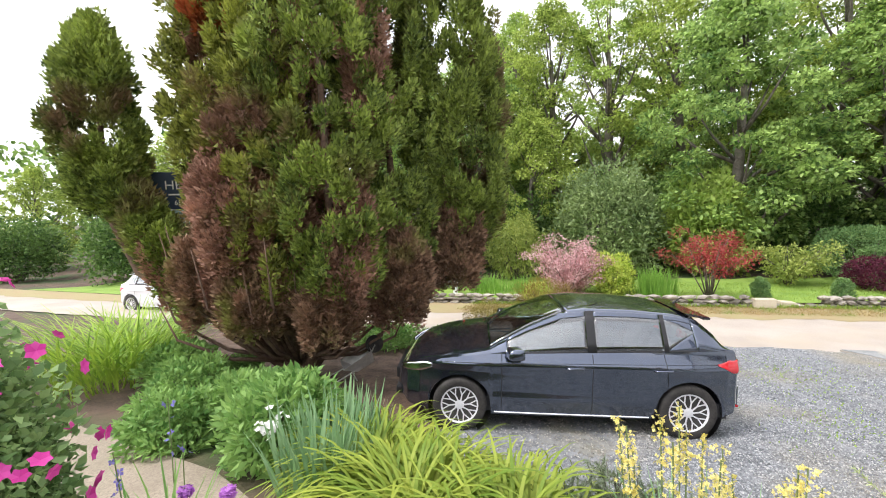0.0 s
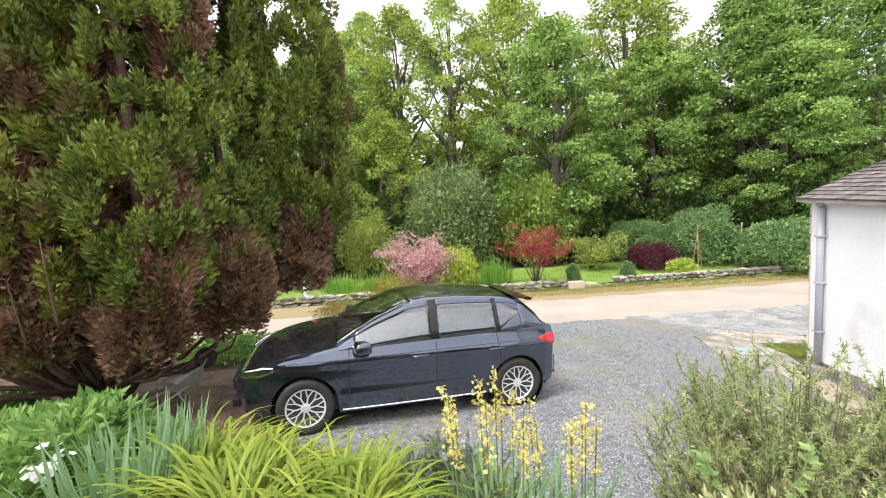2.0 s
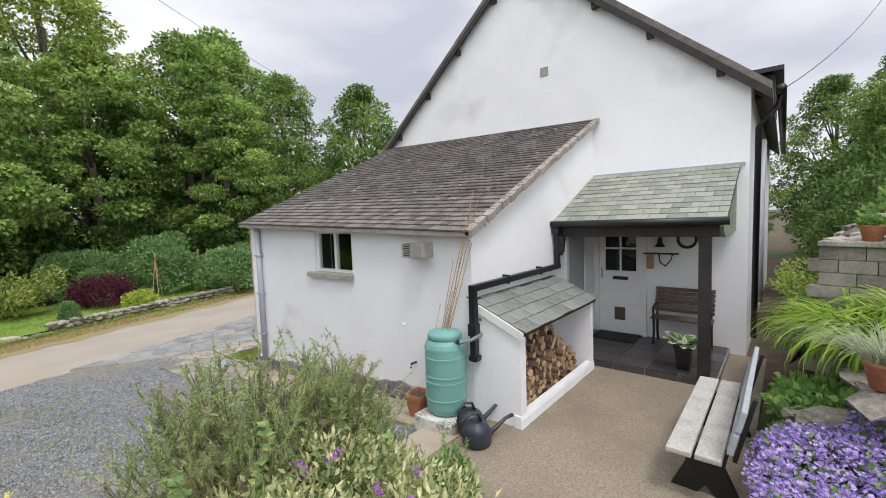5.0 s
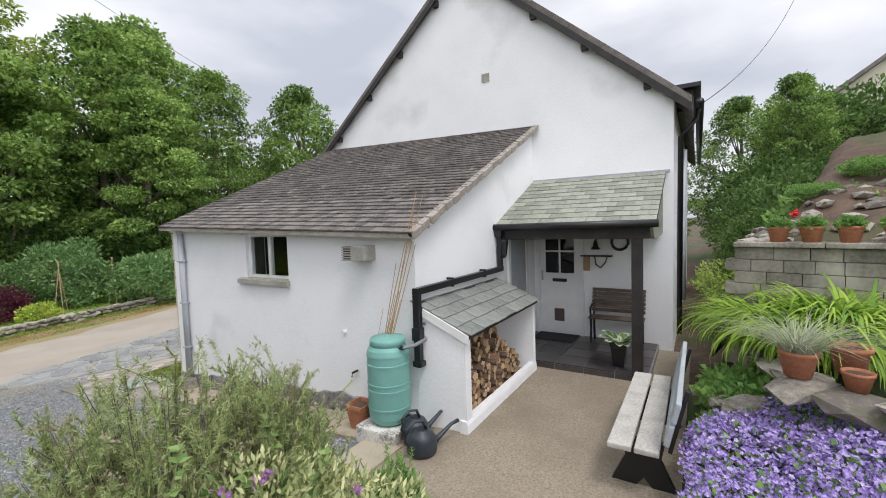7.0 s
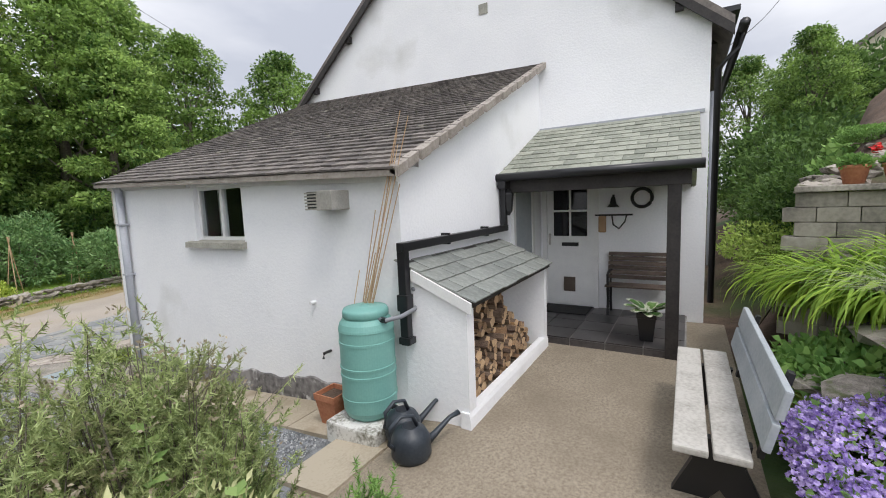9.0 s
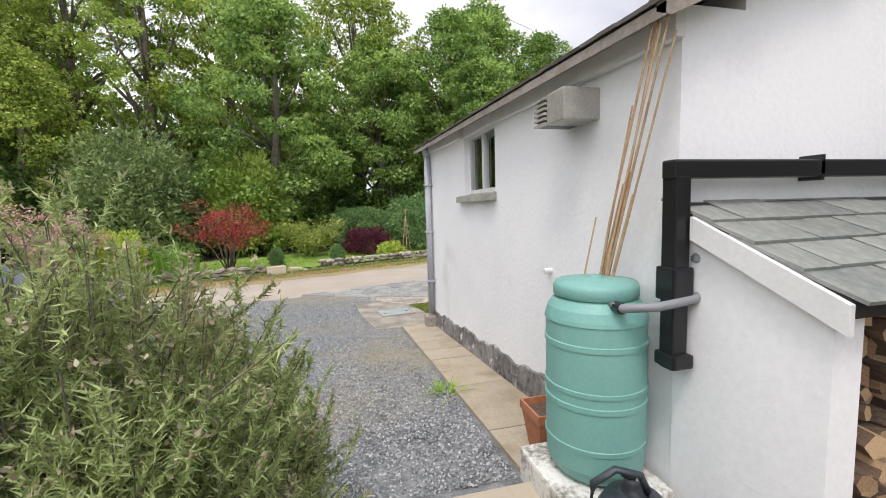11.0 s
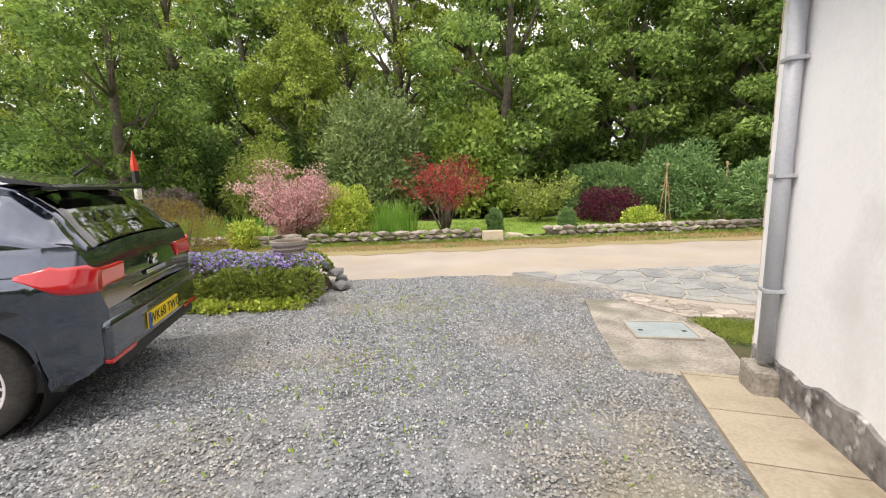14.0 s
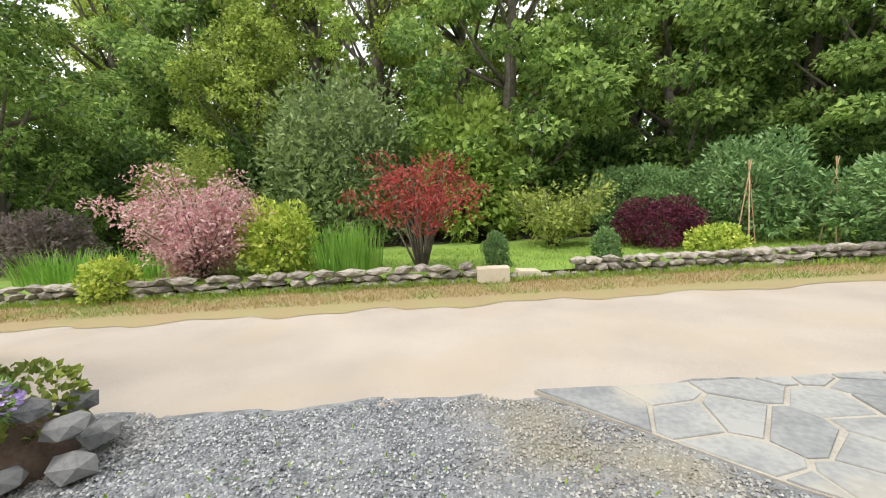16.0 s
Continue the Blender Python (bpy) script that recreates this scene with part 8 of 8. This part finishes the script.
# wheelbarrow under the conifer
wb = thing("wheelbarrow", (-5.35, 4.5, float(height(-5.35, 4.5)) + 0.012), "upended grey wheelbarrow with a black wheel under the tree", "wheelbarrow", rz=200)
bm = bmesh.new()
a = [bm.verts.new(p) for p in ((-0.5, -0.3, 0.25), (0.15, -0.34, 0.42), (0.15, 0.34, 0.42), (-0.5, 0.3, 0.25))]
b = [bm.verts.new(p) for p in ((-0.36, -0.17, 0.0), (0.02, -0.18, 0.12), (0.02, 0.18, 0.12), (-0.36, 0.17, 0.0))]
bm.faces.new(b)
for i in range(4):
    bm.faces.new((a[i], a[(i + 1) % 4], b[(i + 1) % 4], b[i]))
tray = part("tray", bm, M_METAL, wb)
tray.modifiers.new("thick", "SOLIDIFY").thickness = 0.012
bm = bmesh.new()
prof = [(0.11, -0.03), (0.17, -0.045), (0.195, -0.02), (0.195, 0.02), (0.17, 0.045), (0.11, 0.03)]
lathe(bm, prof, 24, pose(-0.62, 0, 0.20, 90, 0, 0))
part("wheel", bm, M_TYRE, wb, smooth=True)
for s in (-1, 1):
    part("handle", tube(bmesh.new(), [(-0.62, s * 0.07, 0.20), (-0.2, s * 0.2, 0.1), (0.5, s * 0.28, 0.35), (0.75, s * 0.28, 0.42)], 0.016, 8), M_METAL, wb, smooth=True)
    part("leg", tube(bmesh.new(), [(0.1, s * 0.22, 0.2), (0.16, s * 0.22, 0.0)], 0.014, 6), M_METAL, wb)

tip_m = pose(0, 0, 0, 0, 42, 235) @ Matrix.Diagonal((0.78, 0.78, 0.78, 1))
low = min((tip_m @ v.co).z for o in wb.children for v in o.data.vertices)
wb.matrix_basis = Matrix.Translation((-5.72, 4.45, float(height(-5.72, 4.45)) - low)) @ tip_m

# retaining wall with pots, and the stony bank above it
rw = thing("wall_retaining", (6.0, -1.2, 0.6), "stained block retaining wall with a pale cap on the bank", "stone wall", kind="structure")
wa, wv = Vector((6.25, -0.5, 0)), Vector((-0.27, -0.963, 0))
M_OLDBLOCK = surface("stained_block", (0.13, 0.12, 0.10), (0.34, 0.31, 0.265), scale=3, fine=25, rough=0.95, bump=0.5, vary=0.2, contrast=(0.30, 0.66), spots=((0.56, 0.53, 0.47), 1.6, 0.48, 0.66))
ang = math.degrees(math.atan2(wv.y, wv.x))
for row in range(11):
    s = -0.1 * (row % 2)
    while s < 4.2:
        L = float(rng.uniform(0.24, 0.40))
        p = wa + wv * (s + L / 2) - Vector((6.0, -1.2, 0.6))
        part("block", boxm((-L / 2 + 0.003, -0.1, 0.003), (L / 2 - 0.003, 0.1 + rng.uniform(-0.008, 0.008), 0.147), 0.007, pose(p.x, p.y, 0.05 + row * 0.1496, 0, 0, ang)), M_OLDBLOCK, rw)
        s += L
for k in range(5):
    p = wa + wv * (0.42 + k * 0.86) - Vector((6.0, -1.2, 0.6))
    part("cap_stone", boxm((-0.425, -0.15, 0), (0.425, 0.15, 0.06), 0.01, pose(p.x, p.y, 1.70, 0, 0, ang)), M_CONC_GREY, rw)
bank = bmesh.new()
wn_ = Vector((0.963, -0.27, 0))
uu, vv = np.linspace(-0.3, 6.5, 30), np.linspace(0.08, 7.0, 26)
bv, bf = grid_sheet(uu, vv, lambda u, v: (wa.x + wv.x * u + wn_.x * v, wa.y + wv.y * u + wn_.y * v, 2.27 + 0.30 * v * smooth((u + 0.3) / 0.9) - 1.5 * smooth((0.25 - u) / 0.5) + 0.08 * wobble(u, v, 1.6) + 0.12 * np.clip(u - 1, 0, 5) * smooth(v / 2)))
bank_ob = tagged(obj("bank", indexed_mesh("bank", bv, bf, True), M_SOIL), "steep earth bank behind the retaining wall", "bank", kind="structure")
boulders = thing("rubble_bank", (7.0, -1.5, 2.3), "loose stones piled over the earth bank", "rubble", kind="structure")
for i in range(130):
    u, v = rng.uniform(0.0, 5.0), rng.uniform(0.15, 2.6)
    p = wa + wv * u + wn_ * v
    z = 2.30 + 0.30 * v * float(smooth((u + 0.3) / 0.9)) + 0.12 * max(0, u - 1) * float(smooth(v / 2))
    s = rng.uniform(0.09, 0.22)
    lay(rocks, boulders, p.x, p.y, z, s, s * 0.8, s * 0.6, rng.uniform(0, 180))
for u, v, s in ((1.2, 3.4, 0.3), (3.0, 3.4, 0.4), (0.5, 2.4, 0.22), (4.2, 2.8, 0.35)):
    p = wa + wv * u + wn_ * v
    place(bpy.data.objects["ivy_bank"], p.x, p.y, 40 * u, s, 0).location.z = 2.3 + 0.30 * v + 0.12 * max(0, u - 1) - 0.1
for k, (s, r) in enumerate(((0.42, 0.115), (0.72, 0.12), (1.04, 0.115), (1.40, 0.12))):
    p = wa + wv * s
    pt = pot("terracotta_pot", (p.x, p.y, 2.362), r, 0.18, "terracotta pot of low green plants on the retaining wall", group="pots on the wall")
    pl = thing("pot_plant", (p.x, p.y, 2.52), "low green bedding plant in a terracotta pot" if k else "green geranium with a red bloom in a pot", "plant")
    obj("leaves", foliage_mesh("leaves", rng, [((0, 0, 0.04), (r * 0.95, r * 0.95, 0.07))], 700, 0.045, 0.03, up=0.4, inner=0.3), M_HERB, pl)
    if k == 0:
        pos = np.array([[0.02, -0.14, 0.17]]) + rng.normal(0, 0.02, (30, 3))
        obj("bloom", quads_mesh("bloom", petals(rng, pos, 0.02, 5)), M_PETALRED, pl, "red bloom")
        part("stalk", tube(bmesh.new(), [(0, 0, 0), (0.02, -0.14, 0.16)], 0.004, 4), M_STEM, pl)
ledge = thing("rock_ledge", (3.9, -0.7, 0.9), "flat stones edging the planted bank", "stone edging", kind="structure")
for x, y, z, s in ((3.7, -0.72, 1.42, 0.30), (4.0, -0.82, 1.40, 0.28), (3.5, -1.0, 1.40, 0.3), (4.25, -0.35, 1.0, 0.22), (4.5, -0.25, 0.9, 0.2), (4.8, -0.2, 0.82, 0.2), (3.95, -0.42, 1.12, 0.24), (5.2, -0.15, 0.72, 0.2), (3.3, -1.25, 1.45, 0.3), (4.5, -0.75, 1.3, 0.35), (4.9, -0.8, 1.2, 0.35)):
    lay(rocks, ledge, x, y, z, s, s * 0.85, s * 0.38, rng.uniform(0, 180))
pot("terracotta_pot", (3.72, -0.72, 1.50), 0.125, 0.19, "wide terracotta pot of grey ornamental grass on a stone ledge")
gr = strap_plant("ornamental_grass", (3.72, -0.72), rng, 260, 0.10, 0.40, 0.007, leaf_mat("grey_grass", (0.28, 0.34, 0.22), (0.52, 0.52, 0.38), scale=4), "arching grey-green grass in a terracotta pot", lean=(0.2, 0.9), arch=0.8)
gr.matrix_basis = pose(3.72, -0.72, 1.65)
pot("terracotta_pot", (3.62, -1.02, 1.48), 0.09, 0.13, "small scalloped terracotta pot beside the large one")
pot("terracotta_pot", (4.05, -1.08, 1.48), 0.13, 0.2, "terracotta pot with trailing plants on the bank")
pot("terracotta_pot", (3.35, -1.28, 1.42), 0.14, 0.17, "broad terracotta bowl among the bellflowers")

# neighbour's house above the bank
nb = thing("house", (27, -9.5, 4), "cream-rendered gabled house on the hill above", "house")
bm = bmesh.new()
prism(bm, [(-4.6, -4), (4.6, -4), (4.6, 3.5), (0, 7.0), (-4.6, 3.5)], "x", -4, 4)
part("wall", bm, surface("cream_render", (0.62, 0.58, 0.46), (0.72, 0.68, 0.56), scale=1, fine=20, rough=0.9, bump=0.2), nb)
for s in (-1, 1):
    bm = bmesh.new()
    prism(bm, [(s * 4.9, 3.3), (0, 7.02), (0, 7.2), (s * 4.9, 3.48)], "x", -4.25, 4.2)
    part("roof", bm, M_ROOFTILE, nb)
# overhead wires
for a, b in (((-4.0, 24.0, 19.4), (15.5, 24.0, 11.3)), ((GX + 4, 0.0, 5.2), (26.0, -4.0, 13.0))):
    a, b = Vector(a), Vector(b)
    w = tube(bmesh.new(), [a.lerp(b, t) - Vector((0, 0, 0.6 * 4 * t * (1 - t))) for t in np.linspace(0, 1, 14)], 0.012, 4)
    tagged(part("overhead_wire", w, M_TRIM), "thin black overhead wire against the sky", "wire")

# loose gravel over the drive
def pebbles(name, rng, n, region, size, mat, label):
    x0, x1, y0, y1 = region
    x, y = rng.uniform(x0, x1, 3 * n), rng.uniform(y0, y1, 3 * n)
    ok = (y > np.where(x > 1.95, 2.95, bed_edge(x))) & (y < near_edge(x) + 0.02 + ragged(x, 0.06, 7)) & ~((x > 2.9) & (y < 7.5)) & ~((x > 2.66 - 0.3 * np.clip(y - 7.5, 0, 1.65)) & (y > 7.5) & (y < 9.3)) & ~(y - 10.85 > -0.62 * (x - 1.15))
    x, y = x[ok][:n], y[ok][:n]
    m = len(x)
    base = np.array([[1, 0, -0.3], [-1, 0, -0.3], [0, 1, -0.3], [0, -1, -0.3], [0, 0, 0.75]], float)
    v = base[None] * rng.uniform(0.7, 1.25, (m, 5, 1))
    s = size * rng.uniform(0.55, 1.35, m)
    a, t = rng.uniform(0, 6.28, m), rng.normal(0, 0.5, m)
    ca, sa, ct, st = np.cos(a)[:, None], np.sin(a)[:, None], np.cos(t)[:, None], np.sin(t)[:, None]
    X, Y, Z = v[..., 0] * 1.2, v[..., 1], v[..., 2]
    Y, Z = Y * ct - Z * st, Y * st + Z * ct
    X, Y = X * ca - Y * sa, X * sa + Y * ca
    p = np.stack([X, Y, Z], -1) * s[:, None, None] + np.stack([x, y, height(x, y) + 0.010 + rng.uniform(0, 0.006, m)], -1)[:, None]
    tri = np.array([[0, 2, 4], [2, 1, 4], [1, 3, 4], [3, 0, 4]])
    f = (tri[None] + (np.arange(m) * 5)[:, None, None]).reshape(-1, 3)
    return tagged(obj(name, indexed_mesh(name, p.reshape(-1, 3), f), mat), label, "gravel", kind="stuff")


m_, n_, l_, p_ = mat_new("gravel_stone")
gi = n_.new("ShaderNodeNewGeometry")
cr_ = n_.new("ShaderNodeValToRGB")
for pos_, col_ in ((0.0, (0.10, 0.11, 0.115)), (0.35, (0.20, 0.215, 0.23)), (0.75, (0.31, 0.325, 0.34)), (1.0, (0.52, 0.52, 0.51))):
    e = cr_.color_ramp.elements.new(pos_) if 0 < pos_ < 1 else cr_.color_ramp.elements[0 if pos_ == 0 else -1]
    e.color = rgba(col_)
l_.new(gi.outputs["Random Per Island"], cr_.inputs["Fac"])
tco_ = n_.new("ShaderNodeTexCoord")
tn_ = n_.new("ShaderNodeTexNoise")
tn_.inputs["Scale"].default_value, tn_.inputs["Detail"].default_value = 0.55, 3.0
l_.new(tco_.outputs["Object"], tn_.inputs["Vector"])
tr_ = n_.new("ShaderNodeMapRange")
tr_.inputs["From Min"].default_value, tr_.inputs["From Max"].default_value, tr_.inputs["To Max"].default_value = 0.48, 0.68, 0.55
l_.new(tn_.outputs["Fac"], tr_.inputs["Value"])
tm_ = n_.new("ShaderNodeMix")
tm_.data_type = "RGBA"
l_.new(tr_.outputs["Result"], tm_.inputs["Factor"])
l_.new(cr_.outputs["Color"], tm_.inputs["A"])
tm_.inputs["B"].default_value = (0.36, 0.31, 0.21, 1)
l_.new(tm_.outputs["Result"], p_.inputs["Base Color"])
p_.inputs["Roughness"].default_value = 0.8
pebbles("gravel", rng, 110000, (-1.5, 2.95, 3.0, 11.2), 0.0088, m_, "loose blue-grey gravel chips on the drive")
pebbles("gravel", rng, 15000, (-3.9, 0.0, 3.0, 10.5), 0.011, m_, "loose blue-grey gravel chips under the car")
weeds = thing("drive_weeds", (0.6, 6.8, 0.06), "thin green weeds growing through the gravel", "weeds", kind="stuff")
wp = np.concatenate([rng.normal([0, 0, 0], [0.45, 0.7, 0], (520, 3)), rng.normal([-0.4, 2.0, -0.05], [0.6, 0.5, 0], (520, 3)), rng.normal([1.6, -0.5, 0.05], [0.25, 0.9, 0], (60, 3))])
wp[:, 2] = height(wp[:, 0] + 0.6, wp[:, 1] + 6.8) + 0.012 - 0.06
obj("tufts", quads_mesh("tufts", leaves(rng, wp, unit(rng.normal(size=wp.shape) * 0.5 + [0, 0, 0.6]), 0.035, 0.012)), M_DAYLILY2, weeds)
tuft = strap_plant("weed_tuft", (2.85, 4.35), rng, 40, 0.08, 0.16, 0.012, M_DAYLILY2, "green weed growing at the edge of the slabs", lean=(0.4, 1.0), arch=0.6)

# grass along the verge, in the lawn's edge and round the bed
def grass_strip(name, rng, n, line, width, tall, mat, label, x0, x1):
    x = rng.uniform(x0, x1, n)
    y = line(x) + rng.uniform(-width, width, n)
    p = np.stack([x, y, height(x, y) + 0.008], -1)
    q = leaves(rng, p, unit(rng.normal(size=p.shape) * 0.45 + [0, 0, 0.8]), tall, tall * 0.14, 0.1)
    t = thing(name, (0, 0, 0), label, "grass", kind="stuff")
    obj("blades", quads_mesh("blades", q), mat, t)


M_DRYGRASS = leaf_mat("dry_grass", (0.36, 0.26, 0.11), (0.52, 0.42, 0.20), (0.26, 0.34, 0.08), scale=2, patch=(0.5, 0.62), patch_scale=1.2)
M_GRASS = leaf_mat("short_grass", (0.20, 0.33, 0.05), (0.38, 0.50, 0.10), scale=2)
grass_strip("verge_grass", rng, 16000, lambda x: 14.15 + 0.36 * x, 0.50, 0.07, M_DRYGRASS, "short dry grass and weeds on the verge", -8, 9)
grass_strip("wall_grass", rng, 7000, lambda x: 14.68 + 0.35 * x, 0.12, 0.12, M_GRASS, "green grass along the foot of the stone wall", -8, 10)
grass_strip("lawn_grass", rng, 16000, lambda x: 16.6 + 0.35 * x, 1.7, 0.07, M_GRASS, "mown grass blades of the lawn", -7, 8)
